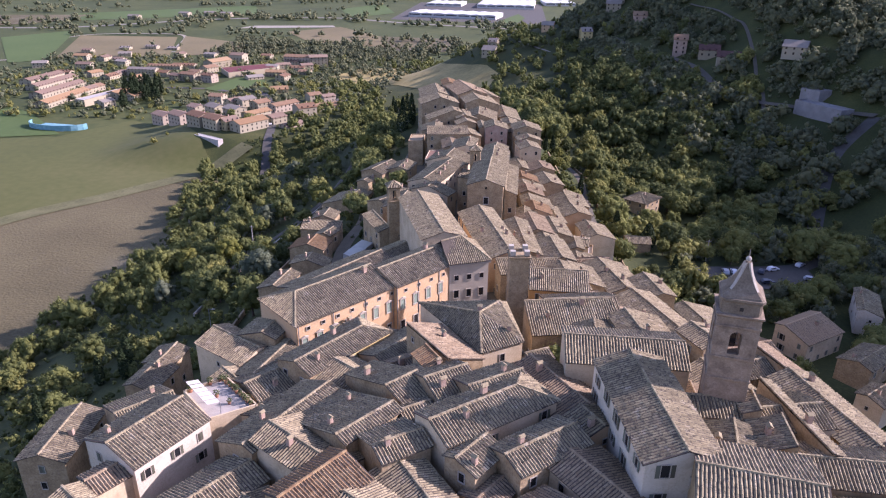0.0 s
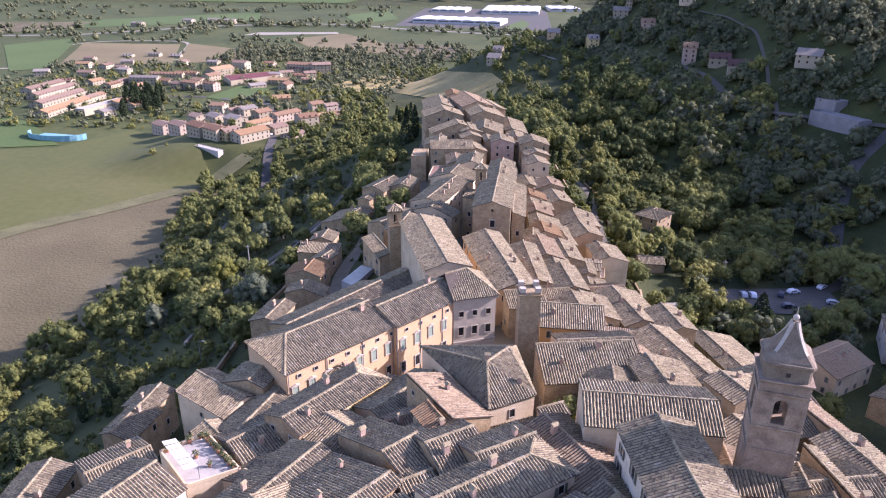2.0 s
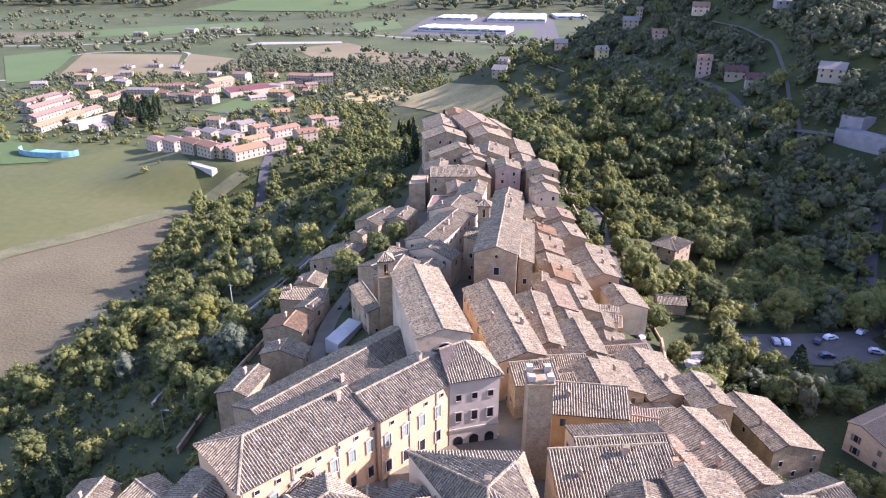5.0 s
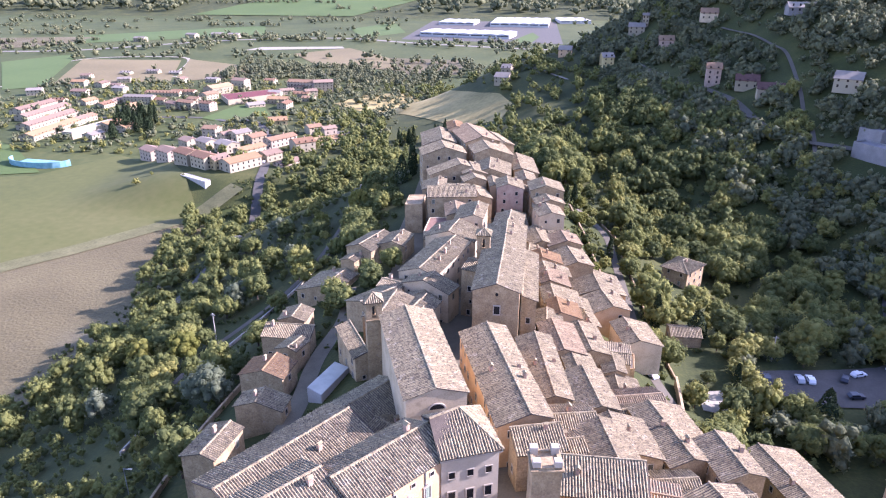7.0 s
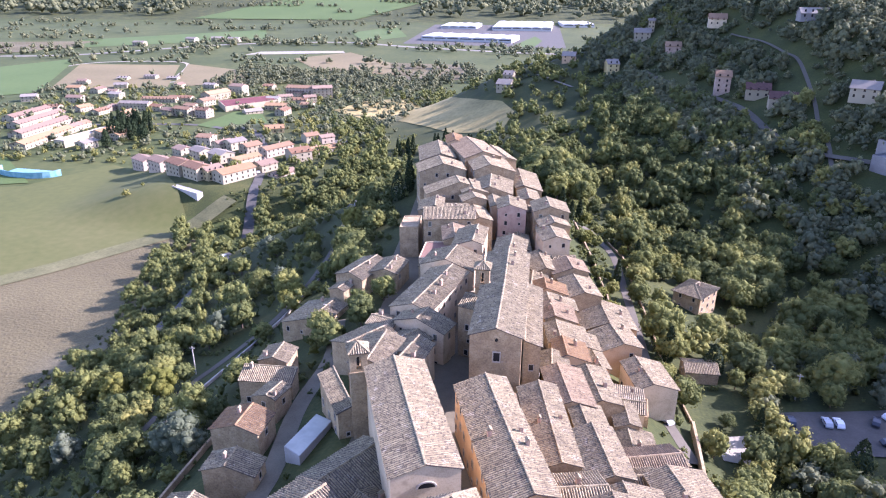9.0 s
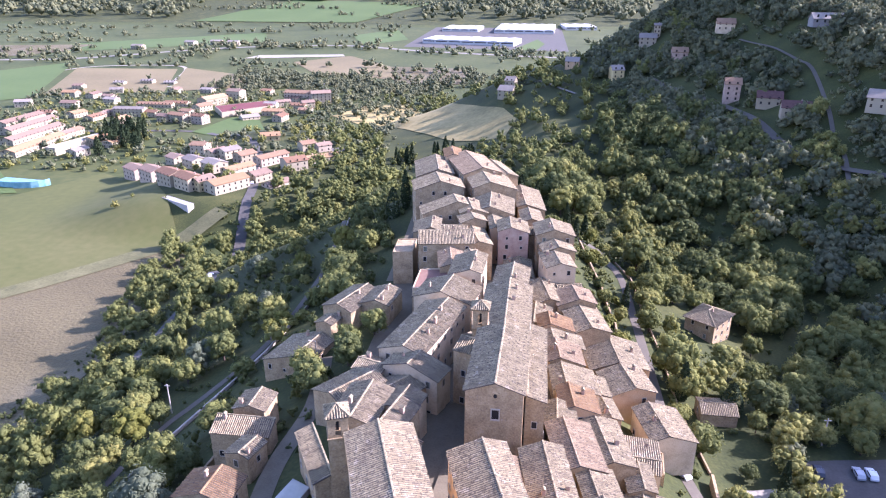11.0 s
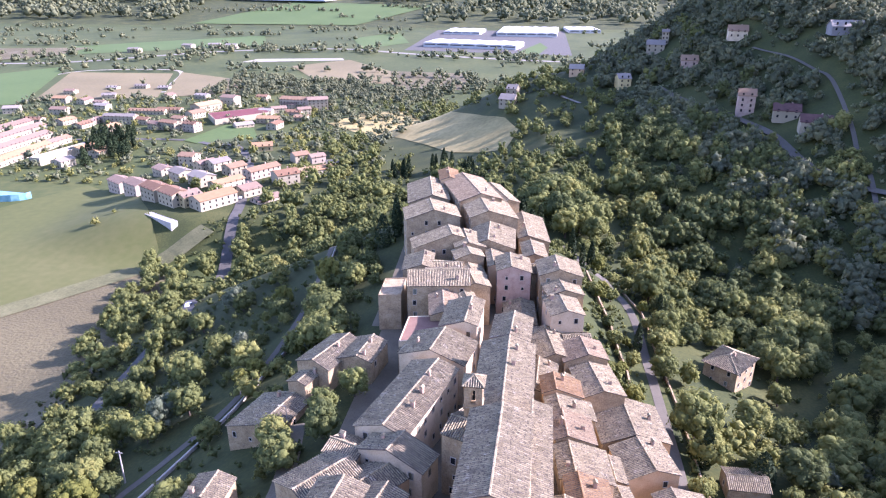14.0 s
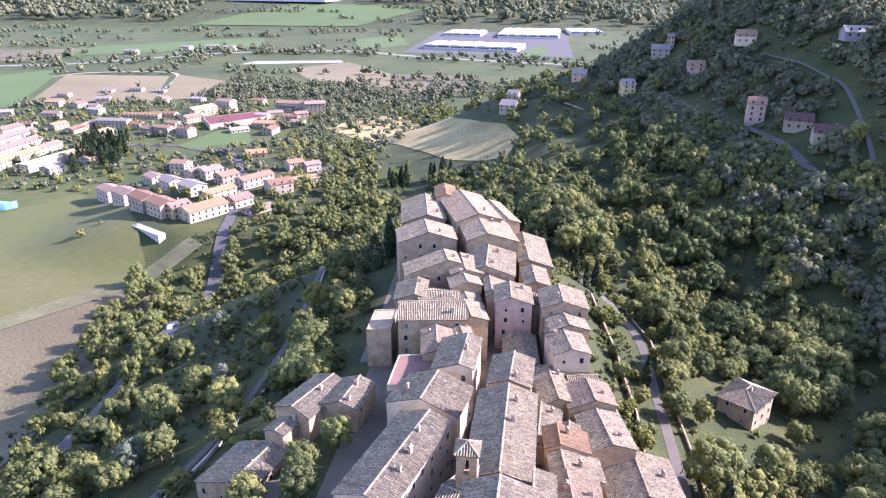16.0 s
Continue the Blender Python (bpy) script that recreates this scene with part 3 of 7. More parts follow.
house(-38.6, 49.2, -30.7, 60.5, 39.7, 3.5, 5.0, 27, 0.33, chimneys=1, windows=0.18)
house(45.0, 110.7, 32.5, 104.8, 39.6, 5.0, 3.5, 17, 0.33, chimneys=0, windows=0.18)
house(11.4, 249.4, 9.1, 263.1, 24.6, 4.0, 4.5, 15, 0.33, chimneys=1, windows=0.18)
house(10.3, 261.5, -3.5, 262.4, 24.0, 4.1, 4.4, 16, 0.33, chimneys=1, windows=0.18, wall=PEACH)
house(3.9, 266.2, 3.1, 280.0, 23.7, 4.7, 3.8, 16, 0.33, chimneys=1, windows=0.18, wall=PEACH)
house(40.0, 139.8, 26.5, 136.7, 27.4, 4.5, 4.0, 16, 0.33, chimneys=0, windows=0.18)
house(48.8, 67.6, 35.0, 68.4, 45.4, 3.9, 4.6, 19, 0.33, chimneys=0, windows=0.18)
house(10.9, 117.6, 24.6, 119.9, 38.8, 5.1, 3.4, 27, 0.33, chimneys=0, windows=0.18, wall=CREAM)
house(32.4, 171.9, 19.0, 168.8, 23.7, 4.0, 4.5, 16, 0.33, chimneys=0, windows=0.18, tile=TILE_PINK)
house(13.2, 179.0, 11.1, 192.7, 28.4, 3.5, 5.0, 21, 0.33, chimneys=0, windows=0.18, tile=TILE_PINK)
house(19.0, 56.0, 10.6, 66.9, 45.4, 3.5, 5.0, 32, 0.33, chimneys=0, windows=0.18, tile=TILE_PINK, wall=CREAM)
house(19.2, 137.9, 16.8, 151.5, 31.9, 4.4, 4.1, 24, 0.33, chimneys=0, windows=0.18, wall=CREAM)
house(12.9, 134.4, 26.6, 132.1, 32.4, 4.8, 3.7, 25, 0.33, chimneys=0, windows=0.18, tile=TILE_PINK, wall=PEACH)
house(-24.0, 195.8, -17.9, 203.2, 29.4, 4.5, 4.0, 20, 0.33, chimneys=0, windows=0.18, wall=PEACH)
house(-13.1, 288.2, -22.7, 287.6, 29.9, 4.3, 4.2, 16, 0.33, chimneys=0, windows=0.18, wall=CREAM)
house(39.5, 82.8, 33.6, 95.2, 41.4, 5.0, 3.5, 21, 0.33, chimneys=0, windows=0.18)
house(6.5, 235.0, 7.6, 248.8, 24.0, 4.0, 4.5, 17, 0.33, chimneys=1, windows=0.18, wall=CREAM)
house(30.8, 115.0, 25.7, 127.8, 32.9, 4.3, 4.2, 21, 0.33, chimneys=1, windows=0.18, tile=TILE_PINK, wall=PEACH)
house(-17.4, 93.5, -9.3, 104.7, 39.8, 4.1, 4.4, 29, 0.33, chimneys=0, windows=0.18, wall=PEACH)
house(-16.5, 64.7, -27.8, 72.6, 42.5, 3.4, 5.1, 31, 0.33, chimneys=1, windows=0.18, wall=CREAM)
house(19.7, 184.5, 17.6, 198.2, 25.3, 4.1, 4.4, 18, 0.33, chimneys=1, windows=0.18)
house(-26.6, 130.2, -17.5, 140.6, 33.0, 3.7, 4.8, 26, 0.33, chimneys=1, windows=0.18)
house(18.1, 93.5, 18.7, 107.3, 40.9, 4.4, 4.1, 29, 0.33, chimneys=0, windows=0.18)
house(-14.4, 171.7, -23.6, 174.5, 30.4, 4.7, 3.8, 22, 0.33, chimneys=1, windows=0.18)
house(-49.7, 52.0, -44.1, 59.8, 39.1, 3.6, 4.9, 21, 0.33, chimneys=1, windows=0.18, wall=PEACH)
house(53.1, 58.9, 39.4, 59.6, 44.8, 4.2, 4.3, 17, 0.33, chimneys=0, windows=0.18, wall=PEACH)
house(-15.3, 257.4, -17.2, 271.1, 30.0, 3.7, 4.8, 16, 0.33, chimneys=1, windows=0.18, tile=TILE_PINK)
house(-3.7, 51.4, -15.0, 59.3, 44.0, 4.1, 4.4, 32, 0.33, chimneys=0, windows=0.18)
house(16.6, 153.1, 7.2, 151.4, 31.5, 3.4, 5.1, 24, 0.33, chimneys=1, windows=0.18)
house(29.4, 63.9, 31.3, 73.3, 46.4, 4.5, 4.0, 26, 0.33, chimneys=1, windows=0.18)
house(-9.7, 281.9, -12.3, 291.1, 29.3, 4.6, 3.9, 16, 0.33, chimneys=0, windows=0.18, wall=CREAM)
house(18.2, 157.0, 15.8, 170.6, 30.1, 4.7, 3.8, 23, 0.33, chimneys=0, windows=0.18)
house(-26.7, 50.0, -21.1, 57.8, 39.5, 4.9, 3.6, 32, 0.33, chimneys=0, windows=0.18, wall=PEACH)
house(-16.0, 86.8, -23.8, 92.4, 39.8, 4.8, 3.7, 30, 0.33, chimneys=0, windows=0.18)
house(30.9, 97.5, 21.3, 97.8, 40.3, 3.9, 4.6, 26, 0.33, chimneys=0, windows=0.18)
house(10.4, 59.4, -0.5, 51.0, 44.8, 4.0, 4.5, 32, 0.33, chimneys=0, windows=0.18, tile=TILE_PINK)
house(-36.6, 91.1, -32.9, 104.4, 36.8, 4.0, 4.5, 25, 0.33, chimneys=1, windows=0.18)
house(-2.4, 55.2, -10.3, 66.5, 43.4, 5.0, 3.5, 32, 0.33, chimneys=0, windows=0.18, wall=CREAM)
house(-29.2, 69.0, -37.1, 57.7, 39.1, 3.7, 4.8, 28, 0.33, chimneys=0, windows=0.18)
house(3.2, 238.6, -6.4, 239.4, 24.1, 3.5, 5.0, 17, 0.33, chimneys=0, windows=0.18)
house(51.0, 73.5, 50.5, 64.0, 44.2, 4.5, 4.0, 14, 0.33, chimneys=0, windows=0.18, tile=TILE_PINK)
house(-8.7, 272.4, -11.3, 281.6, 30.9, 4.1, 4.4, 16, 0.33, chimneys=1, windows=0.18)
house(44.6, 79.2, 35.2, 77.1, 45.4, 3.9, 4.6, 20, 0.33, chimneys=0, windows=0.18, wall=CREAM)
house(12.1, 129.8, 9.8, 139.1, 33.0, 3.8, 4.7, 26, 0.33, chimneys=0, windows=0.18)
house(-1.1, 86.7, 7.5, 91.1, 40.9, 3.7, 4.8, 30, 0.33, chimneys=1, windows=0.18)
house(32.3, 143.6, 22.9, 141.9, 26.8, 4.7, 3.8, 19, 0.33, chimneys=0, windows=0.18)
house(-22.8, 279.9, -13.4, 281.6, 30.9, 4.2, 4.3, 16, 0.33, chimneys=1, windows=0.18)
house(-23.9, 205.2, -30.6, 207.9, 29.4, 3.0, 3.5, 19, 0.33, chimneys=1, windows=0.18)
house(45.1, 96.8, 38.4, 94.2, 41.3, 3.3, 3.2, 16, 0.33, chimneys=0, windows=0.18)
house(18.8, 122.6, 20.0, 129.7, 33.6, 2.8, 3.7, 26, 0.33, chimneys=0, windows=0.18)
house(31.3, 116.0, 34.4, 109.4, 32.3, 3.8, 2.7, 20, 0.33, chimneys=0, windows=0.18)
house(39.8, 127.9, 37.1, 134.6, 26.8, 3.1, 3.4, 14, 0.33, chimneys=0, windows=0.18)
house(-21.8, 104.7, -27.7, 108.8, 37.5, 3.5, 3.0, 28, 0.33, chimneys=1, windows=0.18, wall=CREAM)
house(47.1, 102.8, 40.4, 100.2, 40.7, 3.1, 3.4, 14, 0.33, chimneys=1, windows=0.18, tile=TILE_PINK, wall=PEACH)
house(20.4, 260.7, 13.3, 259.5, 24.0, 3.7, 2.8, 10, 0.33, chimneys=0, windows=0.18)
house(-22.6, 58.9, -28.5, 63.1, 38.9, 2.8, 3.7, 31, 0.33, chimneys=0, windows=0.18, wall=CREAM)
house(10.1, 192.7, 10.4, 199.8, 27.5, 2.7, 3.8, 20, 0.33, chimneys=0, windows=0.18)
house(35.1, 47.6, 37.2, 57.8, 44.2, 2.7, 3.8, 24, 0.33, chimneys=0, windows=0.18, tile=TILE_PINK)
house(30.7, 82.3, 30.8, 89.5, 40.8, 3.3, 3.2, 25, 0.33, chimneys=0, windows=0.18, tile=TILE_PINK)
house(-9.7, 264.2, -11.6, 271.1, 29.4, 3.9, 2.6, 16, 0.33, chimneys=1, windows=0.18, wall=CREAM)
house(6.9, 143.4, 13.8, 145.2, 32.1, 3.5, 3.0, 25, 0.33, chimneys=1, windows=0.18)
house(-15.1, 143.3, -20.9, 147.6, 32.0, 3.5, 3.0, 24, 0.33, chimneys=1, windows=0.18, wall=CREAM)
house(44.1, 116.4, 37.5, 113.3, 31.7, 3.5, 3.0, 15, 0.33, chimneys=0, windows=0.18, wall=PEACH)
house(12.6, 237.3, 13.2, 244.5, 22.9, 3.4, 3.1, 15, 0.33, chimneys=0, windows=0.18)
house(-32.9, 80.5, -29.5, 86.8, 36.8, 3.6, 2.9, 27, 0.33, chimneys=1, windows=0.18, wall=CREAM)
house(12.8, 289.1, 5.7, 288.4, 30.0, 3.8, 2.7, 12, 0.33, chimneys=0, windows=0.18)
house(-19.7, 187.4, -17.6, 194.3, 32.3, 2.7, 3.8, 21, 0.33, chimneys=0, windows=0.18, wall=CREAM)
house(54.4, 59.8, 53.8, 49.5, 43.3, 3.3, 3.2, 12, 0.33, chimneys=0, windows=0.18, tile=TILE_PINK, wall=PEACH)
house(-16.7, 249.0, -16.1, 256.2, 26.4, 3.8, 2.7, 16, 0.33, chimneys=0, windows=0.18, tile=TILE_PINK, wall=CREAM)
house(2.5, 172.3, 1.4, 179.7, 29.3, 2.8, 2.4, 22, 0.33, chimneys=1, windows=0.18, tile=TILE_PINK, wall=PEACH)
house(21.9, 202.4, 20.5, 209.7, 21.8, 2.9, 2.3, 14, 0.33, chimneys=1, windows=0.18, wall=PEACH)
house(25.7, 77.2, 25.8, 82.4, 40.2, 2.4, 2.8, 29, 0.33, chimneys=0, windows=0.18, tile=TILE_PINK, wall=CREAM)
house(-15.5, 182.7, -17.1, 177.8, 29.8, 2.2, 3.0, 21, 0.33, chimneys=1, windows=0.18, tile=TILE_PINK, wall=CREAM)
house(-24.0, 177.3, -22.4, 182.2, 29.2, 3.0, 2.2, 22, 0.33, chimneys=0, windows=0.18)
house(-9.9, 92.9, -14.1, 89.7, 41.0, 2.9, 2.3, 30, 0.33, chimneys=1, windows=0.18, tile=TILE_PINK, wall=CREAM)
house(27.3, 110.9, 25.4, 115.7, 31.7, 2.4, 2.8, 24, 0.33, chimneys=1, windows=0.18)
house(15.5, 71.8, 12.7, 76.1, 45.3, 2.6, 2.6, 31, 0.33, chimneys=1, windows=0.18, wall=PEACH)
house(-0.2, 60.4, 2.9, 64.6, 42.8, 2.9, 2.3, 32, 0.33, chimneys=0, windows=0.18, tile=TILE_PINK)
house(4.1, 208.2, -0.7, 210.1, 26.5, 2.3, 2.9, 19, 0.33, chimneys=1, windows=0.18)
house(24.8, 181.3, 24.6, 188.7, 22.5, 2.9, 2.3, 15, 0.33, chimneys=0, windows=0.18)
house(-46.9, 59.9, -51.1, 62.8, 38.5, 3.1, 2.1, 20, 0.33, chimneys=0, windows=0.18, wall=PEACH)
house(-12.6, 142.1, -15.7, 137.9, 32.5, 2.9, 2.3, 25, 0.33, chimneys=1, windows=0.18)
house(-16.3, 102.7, -17.2, 107.8, 36.7, 2.2, 3.0, 28, 0.33, chimneys=0, windows=0.18)
house(20.8, 211.3, 20.1, 218.7, 21.2, 3.0, 2.2, 13, 0.33, chimneys=0, windows=0.18)
house(40.8, 59.9, 35.7, 61.0, 43.6, 3.1, 2.1, 22, 0.33, chimneys=0, windows=0.18, tile=TILE_PINK, wall=CREAM)
house(-19.3, 231.2, -18.2, 236.3, 26.9, 2.3, 2.9, 17, 0.33, chimneys=0, windows=0.18, tile=TILE_PINK)
house(-11.2, 75.4, -6.9, 78.3, 43.1, 2.6, 2.6, 31, 0.33, chimneys=0, windows=0.18, wall=CREAM)
house(-30.0, 126.3, -26.5, 130.2, 33.3, 2.6, 2.6, 26, 0.33, chimneys=1, windows=0.18, wall=PEACH)
house(-46.4, 68.6, -49.3, 64.4, 37.9, 2.7, 2.5, 21, 0.33, chimneys=0, windows=0.18, tile=TILE_PINK, wall=CREAM)
house(3.2, 255.3, -4.2, 255.9, 23.8, 2.5, 2.7, 16, 0.33, chimneys=1, windows=0.18)
house(26.8, 163.5, 21.7, 162.6, 25.6, 2.1, 3.1, 18, 0.33, chimneys=0, windows=0.18, wall=CREAM)
house(-39.1, 91.0, -43.0, 94.4, 35.6, 2.5, 2.7, 23, 0.33, chimneys=0, windows=0.18, wall=CREAM)
house(54.5, 65.4, 54.2, 60.2, 42.7, 2.3, 2.9, 12, 0.33, chimneys=1, windows=0.18, wall=PEACH)

# ---- churches' towers, the palace's front and other single buildings ----
def tower(x, y, turn, w, base, stages, label, wall, name="bell_tower", roof="pyramid", tip=3.0, opening=None):
    """A square tower. stages: heights at which a cornice runs round; opening: foot and top of the bell openings."""
    top = new(name)
    top.matrix_basis = Matrix.Translation((x, y, base)) @ Matrix.Rotation(radians(turn), 4, "Z")
    tagged(top, label, "tower")
    h = stages[-1] - base
    a = w / 2
    if opening:
        lo, hi = opening[0] - base, opening[1] - base
        o = a * 0.28
        part("shaft", mesh_of("shaft", *box((-a, -a, 0), (a, a, lo)), [wall]), top)
        for sx in (-1, 1):
            for sy in (-1, 1):
                x0, x1 = sorted((sx * o, sx * a))
                y0, y1 = sorted((sy * o, sy * a))
                part("pier", mesh_of("pier", *box((x0, y0, lo), (x1, y1, hi)), [wall]), top)
        part("inner_core", mesh_of("inner_core", *box((-o * 0.5, -o * 0.5, lo), (o * 0.5, o * 0.5, hi)), [GLASS]), top)
        # arched head over each opening, as one ring of stone
        part("belfry_head", mesh_of("belfry_head", *box((-a, -a, hi), (a, a, h)), [wall]), top)
        for k in range(4):
            pts = [(-o, hi), (-o, hi - o)] + [(-o * math.cos(t), hi - o + o * math.sin(t)) for t in np.linspace(0.3, math.pi - 0.3, 7)] + [(o, hi - o), (o, hi)]
            n = len(pts)
            v = [(px, yy, pz) for yy in (-a + 0.02, -a + 0.5) for px, pz in pts]
            f = [tuple(range(n)), tuple(range(2 * n - 1, n - 1, -1))] + [(i, i + n, (i + 1) % n + n, (i + 1) % n) for i in range(n)]
            part("arch", mesh_of("arch", v, f, [wall]), top, m=Matrix.Rotation(k * math.pi / 2, 4, "Z"))
    else:
        part("shaft", mesh_of("shaft", *box((-a, -a, 0), (a, a, h)), [wall]), top)
    for i, s in enumerate(stages):
        c = a + (0.28 if i == len(stages) - 1 else 0.16)
        z = s - base
        part("cornice", mesh_of("cornice", [(-a, -a, z - 0.3), (a, -a, z - 0.3), (a, a, z - 0.3), (-a, a, z - 0.3), (-c, -c, z), (c, -c, z), (c, c, z), (-c, c, z), (-c, -c, z + 0.18), (c, -c, z + 0.18), (c, c, z + 0.18), (-c, c, z + 0.18)],
             [(0, 1, 5, 4), (1, 2, 6, 5), (2, 3, 7, 6), (3, 0, 4, 7), (4, 5, 9, 8), (5, 6, 10, 9), (6, 7, 11, 10), (7, 4, 8, 11), (8, 9, 10, 11)], [wall]), top)
    if roof == "pyramid":
        e = a + 0.35
        slopes = [[(-e, -e, h + 0.2), (e, -e, h + 0.2), (0, 0, h + tip)], [(e, -e, h + 0.2), (e, e, h + 0.2), (0, 0, h + tip)], [(e, e, h + 0.2), (-e, e, h + 0.2), (0, 0, h + tip)], [(-e, e, h + 0.2), (-e, -e, h + 0.2), (0, 0, h + tip)]]
        roof_parts(top, slopes, TILE, random.Random(5), [(s[0], s[2]) for s in slopes])
    elif roof == "bell":
        # a lower drum with its cornice, and a four-sided roof that sweeps in to the finial
        rows = [(0.94, 0.18), (0.94, 1.7), (1.03, 1.95), (1.03, 2.25), (0.96, 2.3), (0.92, 2.5), (0.74, 2.95), (0.56, 3.55), (0.41, 4.25), (0.28, 5.0), (0.17, 5.75), (0.11, 6.3)]
        v, f = [], []
        for k, (r, z) in enumerate(rows):
            q, c = r * a, r * a * 0.86
            v += [(-c, -q, h + z), (c, -q, h + z), (q, -c, h + z), (q, c, h + z), (c, q, h + z), (-c, q, h + z), (-q, c, h + z), (-q, -c, h + z)]
            if k:
                f += [((k - 1) * 8 + i, (k - 1) * 8 + (i + 1) % 8, k * 8 + (i + 1) % 8, k * 8 + i) for i in range(8)]
        f.append(tuple(range(len(v) - 8, len(v))))
        part("oculus", mesh_of("oculus", *box((-0.22, -0.97 * a, h + 0.7), (0.22, -0.9 * a, h + 1.15)), [GLASS]), top)
        for sx in (-1, 1):
            for sy in (-1, 1):
                part("corner_pilaster", mesh_of("corner_pilaster", *box((sx * a - 0.35 * (sx > 0) - 0.06, sy * a - 0.35 * (sy > 0) - 0.06, 1.0), (sx * a + 0.35 * (sx < 0) + 0.06, sy * a + 0.35 * (sy < 0) + 0.06, h - 0.4)), [wall]), top)
        cap = part("cap", mesh_of("cap", v, f, [CAP_STONE]), top, "worn brown bell-shaped cap")
        for k in range(4):
            # a raised curved rib on each corner of the cap
            line = [(r * a * 0.93, z) for r, z in rows[4:]]
            rv = [((q + out_) * 0.7071 * 1.33 + side, (q + out_) * 0.7071 * 1.33 - side, h + z) for q, z in line for out_, side in ((-0.1, -0.13), (0.1, -0.13), (0.1, 0.13), (-0.1, 0.13))]
            rf = [(4 * i + j, 4 * i + (j + 1) % 4, 4 * i + 4 + (j + 1) % 4, 4 * i + 4 + j) for i in range(len(line) - 1) for j in range(4)]
            part("rib", mesh_of("rib", rv, rf, [TRIM]), cap, m=Matrix.Rotation(k * math.pi / 2, 4, "Z"))
        bm = bmesh.new()
        bmesh.ops.create_uvsphere(bm, u_segments=10, v_segments=6, radius=0.34, matrix=Matrix.Translation((0, 0, h + 6.7)))
        bmesh.ops.create_cone(bm, cap_ends=True, segments=6, radius1=0.07, radius2=0.04, depth=1.4, matrix=Matrix.Translation((0, 0, h + 7.2)))
        me = bpy.data.meshes.new("finial")
        bm.to_mesh(me)
        bm.free()
        me.materials.append(TRIM)
        part("finial", me, top)
    elif roof == "battlements":
        for sx in (-1, 1):
            for sy in (-1, 1):
                x0, x1 = sorted((sx * a, sx * (a - 0.95)))
                y0, y1 = sorted((sy * a, sy * (a - 0.95)))
                v, f = box((x0, y0, h), (x1, y1, h + 1.3))
                part("merlon", mesh_of("merlon", v, f, [TRIM]), top)
        for k in range(4):
            part("parapet", mesh_of("parapet", *box((-a, -a, h), (a, -a + 0.35, h + 0.45)), [wall]), top, m=Matrix.Rotation(k * math.pi / 2, 4, "Z"))
    return top

BELL_STONE = material("pale_worn_brick", [(0.15, 0.112, 0.078), (0.24, 0.185, 0.132), (0.33, 0.265, 0.195)], 0.7, 0.95, 0.3, 5.0, speck=((0.9, 0.56, 0.5, (0.11, 0.085, 0.065)),))
CAP_STONE = material("mossy_cap_stone", [(0.10, 0.078, 0.055), (0.17, 0.135, 0.095), (0.25, 0.205, 0.15)], 0.8, 0.95, 0.4, 5.0)
tower(31.4, 79.0, -13, 5.0, 34, (49.9, 53.0, 57.4, 58.9), "tall brick bell tower with a bell-shaped cap", BELL_STONE, roof="bell", opening=(53.6, 56.7))
tower(-25.4, 171.0, 18, 3.1, 24, (38.2, 42.0), "slim stone bell tower with a tiled pyramid roof", STONE, tip=1.6, opening=(38.8, 41.4))
tower(-5.2, 209.0, -2, 3.1, 20, (37.6, 41.9), "small square bell tower with a tiled roof", STONE, tip=1.5, opening=(38.4, 41.2))
tower(5.8, 121.3, 6, 3.6, 26, (46.2,), "old crenellated stone tower", STONE, name="medieval_tower", roof="battlements")

def flat_house(corners, top_z, base, label, wall, deck, parapet=0.6, name="house", category="house"):
    """A flat-roofed block over four corners, with a parapet."""
    cx, cy = sum(c[0] for c in corners) / 4, sum(c[1] for c in corners) / 4
    t = new(name)
    t.matrix_basis = Matrix.Translation((cx, cy, base))
    tagged(t, label, category, "town houses")
    P = [(c[0] - cx, c[1] - cy) for c in corners]
    if sum(P[i][0] * P[(i + 1) % 4][1] - P[(i + 1) % 4][0] * P[i][1] for i in range(4)) < 0:
        P.reverse()
    H = top_z - base
    def prism(z0, z1, s=1.0):
        v = [(x * s, y * s, z0) for x, y in P] + [(x * s, y * s, z1) for x, y in P]
        return v, [(3, 2, 1, 0), (4, 5, 6, 7)] + [(i, (i + 1) % 4, (i + 1) % 4 + 4, i + 4) for i in range(4)]
    part("wall", mesh_of("wall", *prism(0, H), [wall]), t)
    part("terrace_floor", mesh_of("terrace_floor", *prism(H + 0.004, H + 0.05, 0.97), [deck]), t)
    if parapet:
        for i in range(4):
            a, b = Vector((*P[i], 0)), Vector((*P[(i + 1) % 4], 0))
            d = (b - a).normalized()
            n = Vector((-d.y, d.x, 0)) * 0.25
            v = [tuple(q + Vector((0, 0, z))) for z in (H + 0.05, H + parapet) for q in (a, b, b + n, a + n)]
            part("parapet", mesh_of("parapet", v, [(3, 2, 1, 0), (4, 5, 6, 7), (0, 1, 5, 4), (1, 2, 6, 5), (2, 3, 7, 6), (3, 0, 4, 7)], [wall]), t)
    return t

